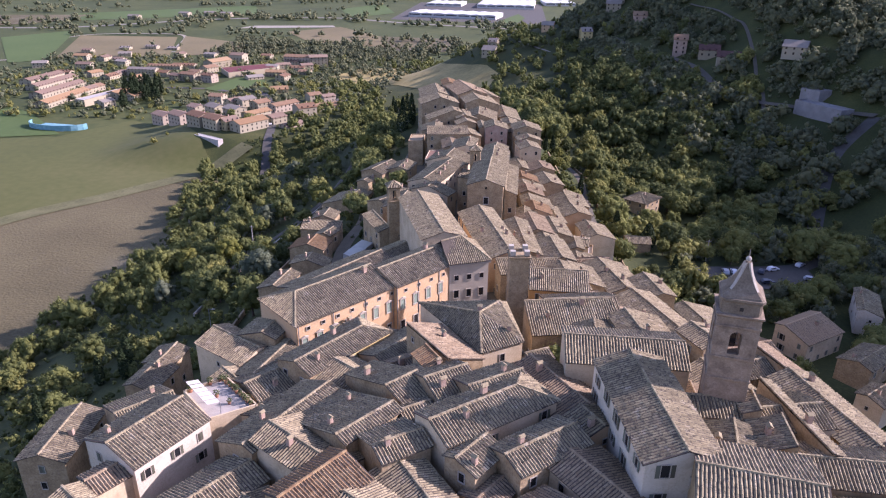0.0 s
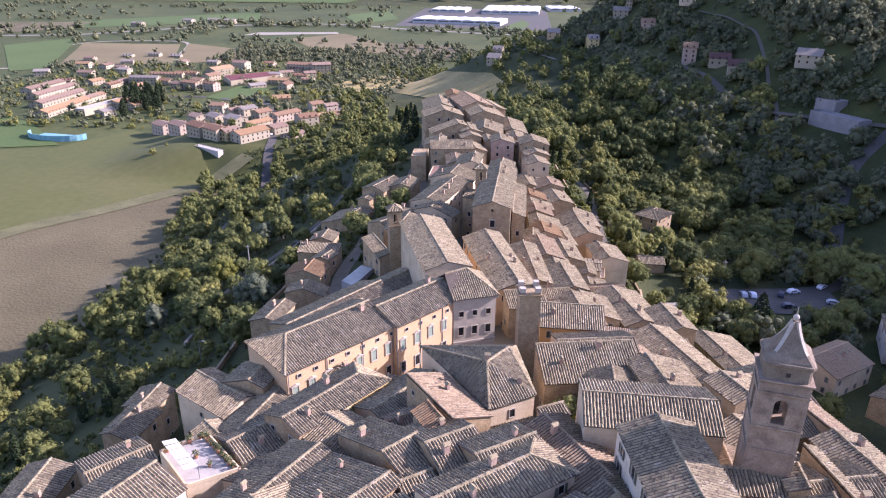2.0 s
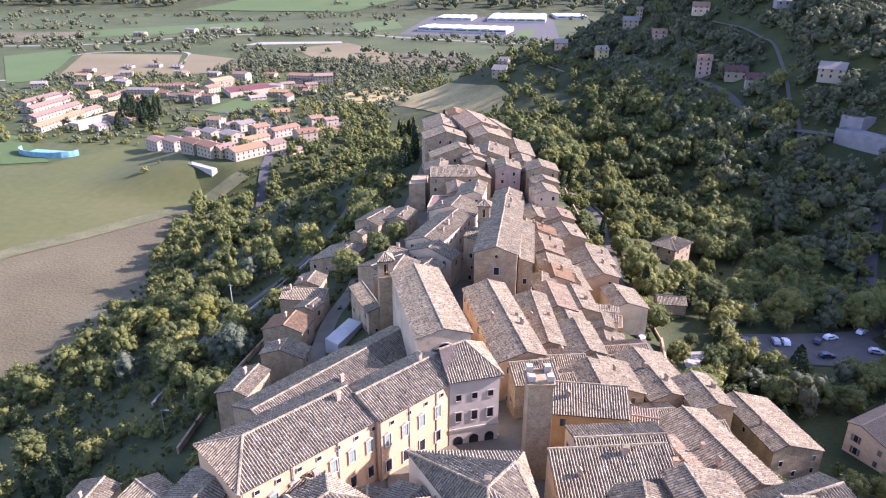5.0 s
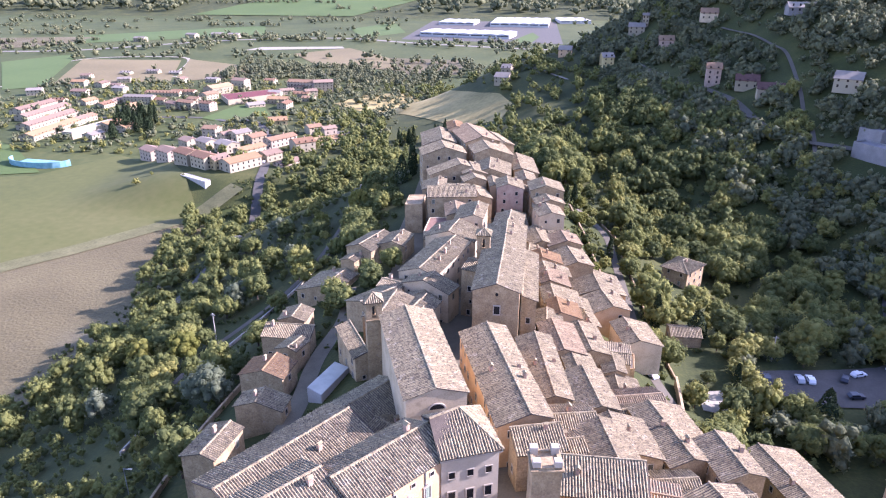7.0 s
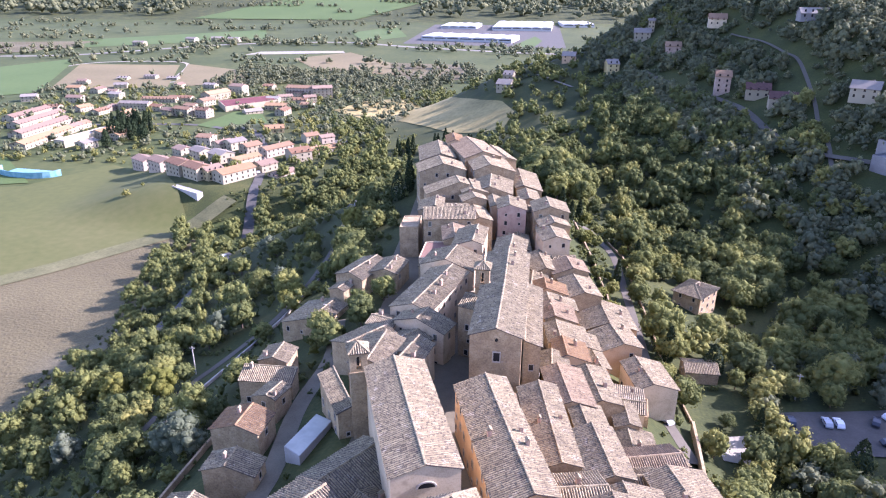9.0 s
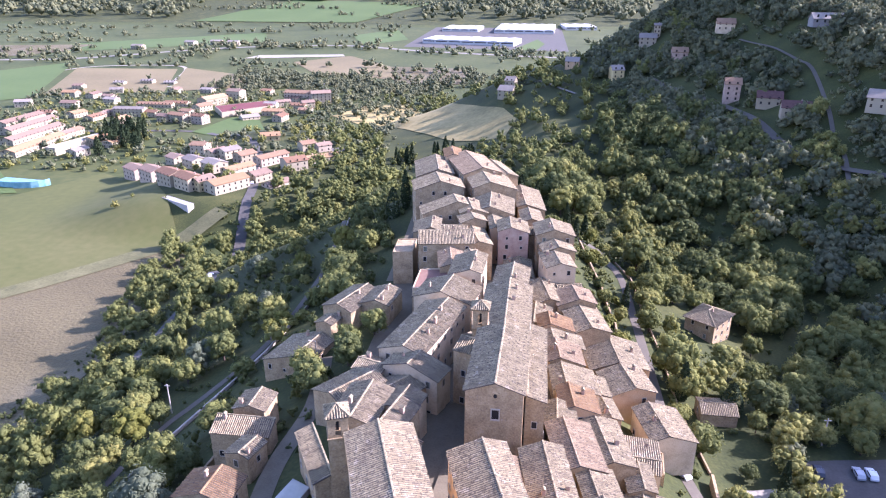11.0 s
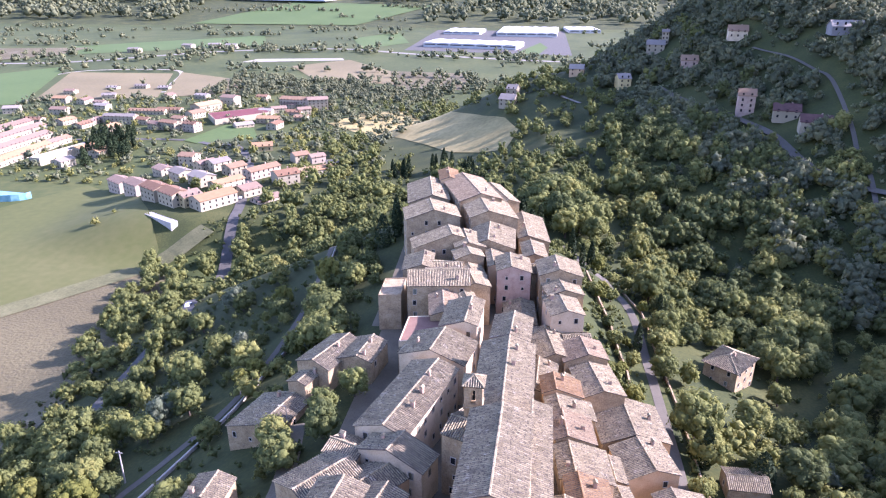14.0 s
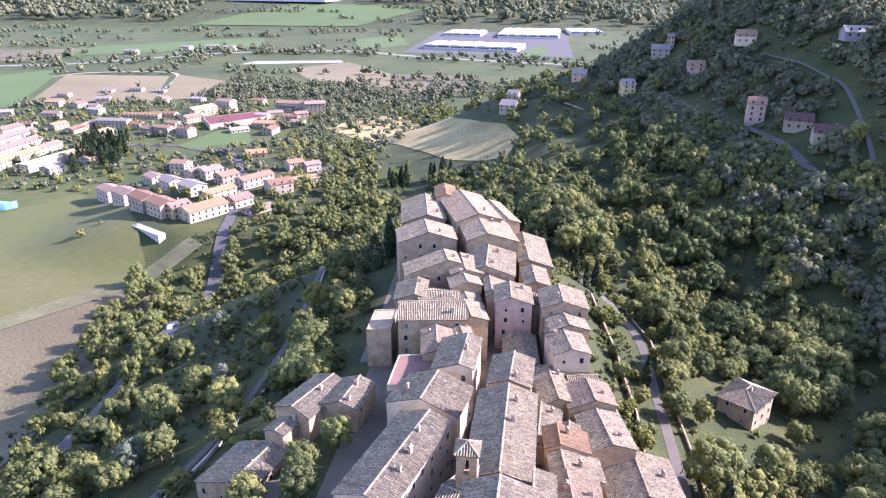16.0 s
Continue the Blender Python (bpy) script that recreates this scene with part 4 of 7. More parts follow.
WHITE_DECK = material("pale_terrace_paving", [(0.27, 0.25, 0.22), (0.40, 0.37, 0.33)], 0.5, 0.8, 0.1, 5.0)
BROWN_DECK = material("brown_terrace_tiles", [(0.15, 0.085, 0.06), (0.22, 0.135, 0.10)], 0.6, 0.95, 0.1, 5.0)
SHEET = material("white_roof_sheet", [(0.342, 0.339, 0.288), (0.475, 0.464, 0.389)], 0.4, 0.5)
flat_house([(-46, 86), (-41, 90.7), (-33.5, 83.6), (-39.4, 79.6)], 36, 22, "roof terrace with pale paving and low walls", CREAM, WHITE_DECK)
flat_house([(11.1, 159.3), (13.7, 159.9), (15.5, 155.8), (11.9, 154)], 28.3, 18, "small grey flat-topped turret house", CREAM, CONCRETE, 0.2)
flat_house([(-38.3, 165.5), (-35.1, 175.5), (-31.6, 173.7), (-34.8, 163.1)], 24.6, 14, "low shed with a white sheet roof", CONCRETE, SHEET, 0)
flat_house([(-33.5, 267.5), (-27.8, 268.5), (-27.8, 279), (-33.5, 278)], 28.2, 14, "grey stone annex with a flat roof", STONE, STONE, 0.3)
flat_house([(-24.7, 246.3), (-13.2, 249.1), (-14.5, 260.5), (-24.2, 258.6)], 27.2, 14, "low house with a brown terrace roof", CREAM, BROWN_DECK, 0.25)
flat_house([(16, 240), (21, 240.5), (21, 246), (16.3, 246)], 21.5, 12, "cream flat-roofed house with a terrace", CREAM, WHITE_DECK, 0.5)
flat_house([(25.5, 196), (31.5, 195), (32.5, 202), (26.5, 203)], 14, 2, "low stone house with a roof terrace", STONE, CONCRETE, 0.6)

def hip_block():
    """The irregular hipped house on the square: a ridge and four slopes over uneven corners."""
    t = new("house")
    t.matrix_basis = Matrix.Translation((0, 98, 28))
    tagged(t, "broad hipped house with plastered walls on the square", "house", "town houses")
    n, r, l, k = (-0.4, -6.7, 14.6), (6.2, -2.6, 14.6), (-12.2, 11.6, 13.2), (3.5, 12.5, 13.6)
    b, c = (-1.0, 0.2, 18.0), (2.2, 5.6, 17.4)
    roof_parts(t, [[l, n, b], [n, r, b], [r, c, b], [r, k, c], [k, l, c], [l, b, c]], TILE, random.Random(9), [(n, b), (b, c), (l, b), (r, c)])
    foot = [(p[0] * 0.96, p[1] * 0.96, 0) for p in (n, r, k, l)]
    v = foot + [(q[0], q[1], p[2] - 0.2) for q, p in zip(foot, (n, r, k, l))]
    part("wall", mesh_of("wall", v, [(3, 2, 1, 0), (4, 5, 6, 7)] + [(i, (i + 1) % 4, (i + 1) % 4 + 4, i + 4) for i in range(4)], [CREAM]), t)
    rng = random.Random(3)
    wall_windows(t, foot[0], foot[1], 3, 14.2, rng, 0.8, (2, 0))
    wall_windows(t, foot[3], foot[0], 3, 13.2, rng, 0.4, (2, 0))
    for p in ((-1.0, 1.0, 17.6), (3.8, -1.4, 15.6)):
        sh = part("chimney", SHAFT, t, m=Matrix.Translation(p))
        part("chimney_cap", CAP, sh)
hip_block()

# the palace: tall windows with pediments on the long front, and the white front at its end
def palace_windows(owner_at, a, b, z, n, first=0.5):
    a, b = Vector(a), Vector(b)
    d = b - a
    ang = math.atan2(d.y, d.x)
    frame = mesh_of("window", *ring(1.05, 2.0, 0.16, 0.2, -0.16, 0.06), [TRIM])
    pane = mesh_of("pane", *box((-0.525, -0.03, 0), (0.525, 0.05, 2.0)), [GLASS])
    leaf = mesh_of("shutter", *box((0, -0.06, 0), (0.5, -0.03, 2.0)), [GREEN_SHUTTER])
    hood = mesh_of("hood", [(-0.85, -0.3, 2.25), (0.85, -0.3, 2.25), (0, -0.3, 2.6), (-0.85, 0.05, 2.25), (0.85, 0.05, 2.25), (0, 0.05, 2.6)], [(0, 1, 2), (5, 4, 3), (0, 3, 4, 1), (1, 4, 5, 2), (2, 5, 3, 0)], [TRIM])
    top = mesh_of("attic_window", *ring(0.7, 0.6, 0.08, 0.1, -0.08, 0.06), [TRIM])
    for i in range(n):
        q = a + d * ((i + first) / n)
        m = owner_at.matrix_basis.inverted() @ Matrix.Translation((q.x, q.y, z)) @ Matrix.Rotation(ang, 4, "Z")
        w = part("window", frame, owner_at, m=m)
        part("pane", pane, w)
        part("hood", hood, w)
        for x in (-0.51, 0.01):
            part("shutter", leaf, w, m=Matrix.Translation((x, 0, 0)))
        w = part("attic_window", top, owner_at, m=m @ Matrix.Translation((0.9, 0, 3.4)))
        part("pane", mesh_of("pane", *box((-0.35, -0.03, 0), (0.35, 0.05, 0.6)), [GLASS]), w)
        w = part("window", frame, owner_at, m=m @ Matrix.Translation((0, 0, -4.6)))
        part("pane", pane, w)

GREEN_SHUTTER = material("faded_green_shutter", [(0.16, 0.22, 0.17), (0.28, 0.33, 0.27)], 0.8, 0.7)
PIPE = mesh_of("drain_pipe", *box((-0.06, -0.14, -13), (0.06, -0.02, 0)), [METAL])

PALACE_1 = (-37.4, 105.2, -22.8, 122.0, 7.35)
PALACE_2 = (-21.2, 120.0, -10.1, 132.8, 5.6)

def palace():
    for ob in list(scene.objects):
        if ob.name == "palazzo":
            first = ob
        if ob.name == "palazzo.001":
            second = ob
    # fronts run along the eaves on the right of each ridge
    for ob, x, y, x2, y2, wr, n in ((first, *PALACE_1, 7), (second, *PALACE_2, 5)):
        d = Vector((x2 - x, y2 - y, 0)).normalized()
        r = Vector((d.y, -d.x, 0)) * (wr - 0.35)
        a, b = Vector((x, y, 0)) + r, Vector((x2, y2, 0)) + r
        palace_windows(ob, a, b, 35.2, n)
        for s in (0.02, 0.35, 0.68, 0.98):
            q = a + (b - a) * s
            part("drain_pipe", PIPE, ob, m=ob.matrix_basis.inverted() @ Matrix.Translation((q.x, q.y, 39.9)) @ Matrix.Rotation(math.atan2(d.y, d.x), 4, "Z"))

LILAC = material("pale_grey_stucco", [(0.396, 0.347, 0.269), (0.516, 0.460, 0.361)], 0.4, 0.85, 0.1, 4.0)
def white_palace():
    """The pale stuccoed end of the palace: three storeys, arcaded ground floor, hipped roof."""
    t = new("palace")
    ang = math.atan2(2.9, 7.5)
    t.matrix_basis = Matrix.Translation((-7.7, 127.3, 26.4)) @ Matrix.Rotation(ang, 4, "Z")
    tagged(t, "pale stuccoed palace front with arched ground floor", "palace")
    W, D, H = 8.4, 10.0, 13.9
    part("wall", mesh_of("wall", *box((0, 0, 0), (W, D, H)), [LILAC]), t)
    part("cornice", mesh_of("cornice", *box((-0.3, -0.5, H - 0.1), (W + 0.4, D, H + 0.45)), [TRIM]), t)
    part("string_course", mesh_of("string_course", *box((-0.08, -0.15, 4.6), (W + 0.08, 0.0, 5.0)), [TRIM]), t)
    E = H + 0.45
    a, b, c, d = (-0.4, -0.6, E), (W + 0.5, -0.6, E), (W + 0.5, D, E), (-0.4, D, E)
    r1, r2 = (-0.4, 5.0, E + 3.0), (W - 4.0, 6.2, E + 3.2)
    roof_parts(t, [[a, b, r2, r1], [b, c, r2], [c, d, r1, r2]], TILE, random.Random(4), [(r1, r2), (b, r2), (c, r2)])
    frame = mesh_of("window", *ring(1.0, 1.7, 0.16, 0.2, -0.14, 0.06), [TRIM])
    small = mesh_of("window", *ring(0.9, 1.1, 0.12, 0.15, -0.12, 0.06), [TRIM])
    for i in range(3):
        x = 1.5 + i * 2.7
        for z, me, h, w in ((6.4, frame, 1.7, 1.0), (10.4, small, 1.1, 0.9)):
            win = part("window", me, t, m=Matrix.Translation((x, 0, z)))
            part("pane", mesh_of("pane", *box((-w / 2, -0.03, 0), (w / 2, 0.05, h)), [GLASS]), win)
        pts = [(-0.8, 0), (-0.8, 2.6)] + [(-0.8 * math.cos(q), 2.6 + 0.8 * math.sin(q)) for q in np.linspace(0.3, math.pi - 0.3, 7)] + [(0.8, 2.6), (0.8, 0)]
        n = len(pts)
        v = [(px + x, yy, pz) for yy in (-0.03, 0.05) for px, pz in pts]
        part("arch", mesh_of("arch", v, [tuple(range(n)), tuple(range(2 * n - 1, n - 1, -1))] + [(k, k + n, (k + 1) % n + n, (k + 1) % n) for k in range(n)], [GLASS]), t)
white_palace()
palace()

# details of the two churches' fronts
def church_front(x, y, turn, label_z, w, owner):
    m = owner.matrix_basis.inverted() @ Matrix.Translation((x, y, label_z)) @ Matrix.Rotation(radians(turn), 4, "Z")
    win = part("window", mesh_of("window", *ring(w, 1.9, 0.2, 0.25, -0.18, 0.08), [TRIM]), owner, m=m)
    part("pane", mesh_of("pane", *box((-w / 2, -0.03, 0), (w / 2, 0.05, 1.9)), [GLASS]), win)
for ob in scene.objects:
    if ob.name == "church.001":
        church_front(-1.3, 183.3, -2, 33.6, 1.2, ob)
        v = [(0.32 * math.cos(q), yy, 0.4 * math.sin(q)) for yy in (-0.03, 0.04) for q in np.linspace(0, 2 * math.pi, 13)[:-1]]
        part("oculus", mesh_of("oculus", v, [tuple(range(12)), tuple(range(23, 11, -1))] + [(k, k + 12, (k + 1) % 12 + 12, (k + 1) % 12) for k in range(12)], [GLASS]), ob, m=ob.matrix_basis.inverted() @ Matrix.Translation((-1.4, 183.35, 38.2)))

# ---- the roof terrace: awning and potted plants ----
AWNING = material("white_canvas", [(0.42, 0.40, 0.36), (0.55, 0.53, 0.49)], 0.6, 0.9, 0.1, 5.0)
POT = material("terracotta_pot", [(0.28, 0.13, 0.08), (0.40, 0.20, 0.12)], 2.0, 0.9)
HERB = material("potted_leaves", [(0.03, 0.045, 0.015), (0.08, 0.10, 0.035), (0.16, 0.15, 0.06)], 1.0, 0.8, 0, 5.0, 0.4)
def awning():
    a, b = Vector((-45.2, 85.6, 38.4)), Vector((-39.6, 80.2, 38.4))
    t = new("awning")
    t.matrix_basis = Matrix.Translation((a.x, a.y, 36.05)) @ Matrix.Rotation(math.atan2(b.y - a.y, b.x - a.x), 4, "Z")
    tagged(t, "white canvas awning on the roof terrace", "awning")
    L = (b - a).length
    for k in range(6):
        x0, x1 = L * k / 6 + 0.12, L * (k + 1) / 6 - 0.12
        v, f = slab([(x0, 0.0, 2.5), (x1, 0.0, 2.5), (x1, 1.9, 2.05), (x0, 1.9, 2.05)], 0.06)
        part("canvas_strip", mesh_of("canvas_strip", v, f, [AWNING]), t)
    for x in (0.1, L / 2, L - 0.1):
        part("post", mesh_of("post", *box((x - 0.04, 1.8, 0), (x + 0.04, 1.88, 2.06)), [METAL]), t)
awning()
def pot_meshes():
    v = [(r * math.cos(q), r * math.sin(q), z) for z, r in ((0, 0.2), (0.38, 0.28), (0.42, 0.28)) for q in np.linspace(0, 2 * math.pi, 11)[:-1]]
    f = [(k * 10 + i, k * 10 + (i + 1) % 10, k * 10 + 10 + (i + 1) % 10, k * 10 + 10 + i) for k in range(2) for i in range(10)] + [tuple(range(20, 30))]
    pot = mesh_of("pot", v, f, [POT])
    rng = random.Random(2)
    v, f = [], []
    for i in range(90):
        d = Vector((rng.gauss(0, 1), rng.gauss(0, 1), rng.gauss(0, 1))).normalized() * rng.uniform(0.25, 0.5)
        c = d + Vector((0, 0, 0.75))
        s, u = Vector((rng.gauss(0, 1), rng.gauss(0, 1), rng.gauss(0, 1))).normalized() * 0.13, Vector((rng.gauss(0, 1), rng.gauss(0, 1), rng.gauss(0, 1))).normalized() * 0.08
        k = len(v)
        v += [c - s, c + u, c + s, c - u]
        f.append((k, k + 1, k + 2, k + 3))
    return pot, mesh_of("leaves", v, f, [HERB])
POT_ME, LEAVES_ME = pot_meshes()
def potted_plant(x, y, z, s):
    t = new("potted_plant")
    t.matrix_basis = Matrix.Translation((x, y, z)) @ Matrix.Rotation(x * 7, 4, "Z") @ Matrix.Diagonal((s, s, s, 1))
    tagged(t, "leafy plant in a terracotta pot on the terrace", "plant", "terrace plants")
    part("pot", POT_ME, t)
    part("leaves", LEAVES_ME, t)
for k in range(9):
    q = Vector((-41.2, 89.9, 0)).lerp(Vector((-34.6, 83.8, 0)), k / 8)
    potted_plant(q.x, q.y, 36.05, (1.0, 1.3, 0.9)[k % 3])
for k in range(4):
    q = Vector((-45.0, 86.4, 0)).lerp(Vector((-41.6, 89.6, 0)), k / 3)
    potted_plant(q.x, q.y, 36.05, (1.2, 0.9)[k % 2])
potted_plant(-40.5, 85.5, 36.05, 1.1)
potted_plant(-38.0, 84.0, 36.05, 0.9)

for ob in scene.objects:
    if ob.name == "church":
        # the arched window in the plain gable
        arc = [(1.25 * math.cos(q), 0.95 * math.sin(q)) for q in np.linspace(0, math.pi, 11)]
        v = [(px, yy, pz) for yy in (-0.1, 0.05) for px, pz in arc]
        f = [tuple(range(11)), tuple(range(21, 10, -1))] + [(k, k + 11, (k + 1) % 11 + 11, (k + 1) % 11) for k in range(11)]
        m = ob.matrix_basis.inverted() @ Matrix.Translation((-9.95, 143.3, 37.2)) @ Matrix.Rotation(radians(18), 4, "Z")
        win = part("lunette_window", mesh_of("lunette_window", v, f, [GLASS]), ob, m=m)
        rim = [(r * math.cos(q), r * 0.76 * math.sin(q)) for r in (1.25, 1.5) for q in np.linspace(0, math.pi, 11)]
        v = [(px, yy, pz) for yy in (-0.2, 0.02) for px, pz in rim]
        f = [(k, k + 1, k + 12, k + 11) for k in range(10)] + [(k + 22, k + 33, k + 34, k + 23) for k in range(10)] + [(k + 11, k + 12, k + 34, k + 33) for k in range(10)] + [(k, k + 22, k + 23, k + 1) for k in range(10)]
        part("surround", mesh_of("surround", v, f, [TRIM]), win)

# ---- fields, roads and walls ----
def patch(points, name, label, mat, category="field", lift=0.5, grid=None):
    """A flat field in the valley, or a patch laid over the slope where grid gives its steps."""
    if grid == "drape":
        bm = bmesh.new()
        bm.faces.new([bm.verts.new((x, y, 0)) for x, y in points])
        for axis in (0, 1):
            for q in range(int(min(p[axis] for p in points)) + 9, int(max(p[axis] for p in points)), 9):
                bmesh.ops.bisect_plane(bm, geom=bm.verts[:] + bm.edges[:] + bm.faces[:], plane_co=[q if axis == k else 0 for k in range(3)], plane_no=[1 if axis == k else 0 for k in range(3)])
        bm.verts.index_update()
        v = [(p.co.x, p.co.y, float(height(p.co.x, p.co.y)) + lift) for p in bm.verts]
        f = [tuple(p.index for p in q.verts) for q in bm.faces]
        bm.free()
    elif grid is None:
        v = [(x, y, -40 + lift) for x, y in points]
        f = [tuple(range(len(v)))]
    else:
        a, b, c, d = [np.array(p, float) for p in points]
        v, f = [], []
        for i in range(grid + 1):
            for j in range(grid + 1):
                s, t = i / grid, j / grid
                p = a * (1 - s) * (1 - t) + b * s * (1 - t) + c * s * t + d * (1 - s) * t
                v.append((p[0], p[1], float(height(*p)) + lift))
        f = [(i * (grid + 1) + j, (i + 1) * (grid + 1) + j, (i + 1) * (grid + 1) + j + 1, i * (grid + 1) + j + 1) for i in range(grid) for j in range(grid)]
    me = mesh_of(name, v, f, [mat], smooth=grid is not None)
    if sum(p.normal.z for p in me.polygons) < 0:
        me.flip_normals()
    return tagged(new(name, me), label, category, kind="structure")

PLOUGHED = material("ploughed_soil", [(0.067, 0.057, 0.026), (0.100, 0.085, 0.041), (0.133, 0.115, 0.056)], 0.02, 0.95, 0.9, 0.8, space="World", depth=0.5, speck=((0.35, 0.54, 0.4, (0.075, 0.066, 0.04)), (0.012, 0.55, 0.35, (0.16, 0.145, 0.095))))
VERGE = material("grassy_bank", [(0.065, 0.069, 0.027), (0.107, 0.105, 0.046), (0.146, 0.138, 0.065)], 0.08, 0.95, 0.6, 0.9, space="World", speck=((0.2, 0.56, 0.6, (0.06, 0.068, 0.03)),))
OLIVE = material("sown_field", [(0.059, 0.070, 0.018), (0.079, 0.086, 0.023), (0.102, 0.100, 0.034)], 0.008, 0.95, 0.1, 0.2, space="World")
GREEN = material("green_crop", [(0.050, 0.085, 0.020), (0.074, 0.110, 0.029)], 0.01, 0.95, 0.1, 0.2, space="World")
STUBBLE = material("pale_stubble", [(0.112, 0.093, 0.043), (0.176, 0.146, 0.071)], 0.01, 0.95, 0.1, 0.3, space="World")
DRY = material("dry_meadow", [(0.157, 0.132, 0.049), (0.261, 0.214, 0.083), (0.365, 0.294, 0.123)], 0.03, 0.95, 0.3, 0.3, space="World")
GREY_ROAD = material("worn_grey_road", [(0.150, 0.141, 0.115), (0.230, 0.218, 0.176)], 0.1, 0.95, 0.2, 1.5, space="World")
# a darker, browner grey than GREY_ROAD
HILL_ROAD = material("dark_grey_road", [(0.080, 0.071, 0.054), (0.122, 0.109, 0.082)], 0.1, 0.95, 0.2, 1.5, space="World")
ASPHALT = material("asphalt", [(0.055, 0.052, 0.046), (0.099, 0.094, 0.082)], 0.2, 0.9, 0.1, 2.0, space="World")
GRAVEL = material("pale_gravel", [(0.219, 0.200, 0.155), (0.310, 0.291, 0.235)], 0.1, 0.95, 0.2, 1.5, space="World")
patch([(-268, 338), (-232, 383), (-196, 430), (-160, 405), (-150, 330), (-150, 230), (-185, 180), (-300, 250)], "field_1", "brown ploughed field", PLOUGHED, grid="drape", lift=0.3)
patch([(-420, 480), (-336, 500), (-304, 560), (-283, 548), (-240, 512), (-212, 474), (-190, 440), (-188, 421), (-226, 375), (-262, 330), (-300, 250), (-420, 300)], "field_2", "smooth olive-green sown field", OLIVE, grid="drape")
patch([(-563, 874), (-659, 1099), (-503, 1104), (-429, 910)], "field_3", "pale stubble field", STUBBLE)
patch([(-425, 911), (-496, 1118), (-356, 1042), (-343, 956)], "field_4", "pale stubble field", STUBBLE)
patch([(-299, 701), (-287, 770), (-254, 758), (-222, 690), (-246, 672)], "field_5", "bright green sports field", GREEN)
patch([(-868, 1292), (-868, 1435), (-575, 1704), (-500, 1502), (-807, 1300)], "field_6", "green crop field", GREEN)
patch([(-361, 1658), (-287, 1819), (-225, 1583), (-297, 1459)], "field_7", "green crop field", GREEN)
patch([(-191, 1166), (-66, 1153), (-72, 1006), (-155, 997)], "field_8", "brown ploughed field", PLOUGHED)
patch([(-452, 1240), (-440, 1285), (-300, 1312), (-290, 1285)], "gravel_yard", "pale gravel works yard", GRAVEL)
patch([(-761, 1055), (-703, 1163), (-564, 854), (-598, 830)], "field_9", "green crop field", GREEN)
patch([(-440, 600), (-402, 574), (-337, 508), (-420, 482)], "field_10", "bright green field", GREEN)
patch([(-995, 1376), (-822, 1418), (-807, 1300), (-871, 1206)], "field_11", "brown ploughed field", PLOUGHED, lift=0.8)
patch([(-3, 1433), (44, 1616), (56, 1523), (34, 1398)], "field_12", "green lawn beside the works", GREEN)
patch([(-356, 1203), (-282, 1291), (-191, 1166), (-161, 1037), (-285, 1079)], "field_13", "dry rough field", STUBBLE)
patch([(-215, 1450), (-200, 1930), (110, 1930), (95, 1400)], "works_yard", "grey asphalt yard of the works", ASPHALT, lift=0.15)
patch([(-860, 1950), (-700, 2350), (-260, 2300), (-420, 1950)], "field_14", "green crop field", GREEN, grid=12, lift=1.5)
patch([(-188, 788), (-164, 847), (-118, 862), (-54, 705), (-26, 655), (-8, 628), (2, 596), (-6, 566), (-24, 578), (-44, 595), (-85, 654), (-141, 741)], "meadow", "dry pale meadow on the saddle", DRY, grid="drape", lift=0.35)
patch([(68, 205), (68, 221), (108, 228), (110, 206)], "parking", "asphalt car park below the town", ASPHALT, "car park", grid=10, lift=0.3)
patch([(50, 199), (51, 209), (60, 211), (60, 200)], "gravel_yard", "pale gravel yard", GRAVEL, "yard", grid=8, lift=0.3)

def ribbon(points, width, name, label, mat, category="road", lift=0.35, step=4.0, level=None):
    """A road over the ground along a smooth line."""
    P = [np.array(p, float) for p in points]
    line = []
    for i in range(len(P) - 1):
        p0, p1, p2, p3 = P[max(i - 1, 0)], P[i], P[i + 1], P[min(i + 2, len(P) - 1)]
        n = max(2, int(np.linalg.norm(p2 - p1) / step))
        for k in range(n):
            t = k / n
            line.append(0.5 * (2 * p1 + (p2 - p0) * t + (2 * p0 - 5 * p1 + 4 * p2 - p3) * t * t + (3 * p1 - p0 - 3 * p2 + p3) * t ** 3))
    line.append(P[-1])
    v, f = [], []
    for i, p in enumerate(line):
        d = line[min(i + 1, len(line) - 1)] - line[max(i - 1, 0)]
        d = d / np.linalg.norm(d)
        n = np.array([-d[1], d[0]])
        z = float(height(*p)) + lift
        for s in (-0.5, 0.5):
            q = p + n * width * s
            v.append((q[0], q[1], max(z, float(height(*q)) + 0.12)))
        if i:
            k = 2 * i
            f.append((k - 2, k, k + 1, k - 1))
    me = mesh_of(name, v, f, [mat])
    if sum(p.normal.z for p in me.polygons) < 0:
        me.flip_normals()
    return tagged(new(name, me), label, category, kind="structure")

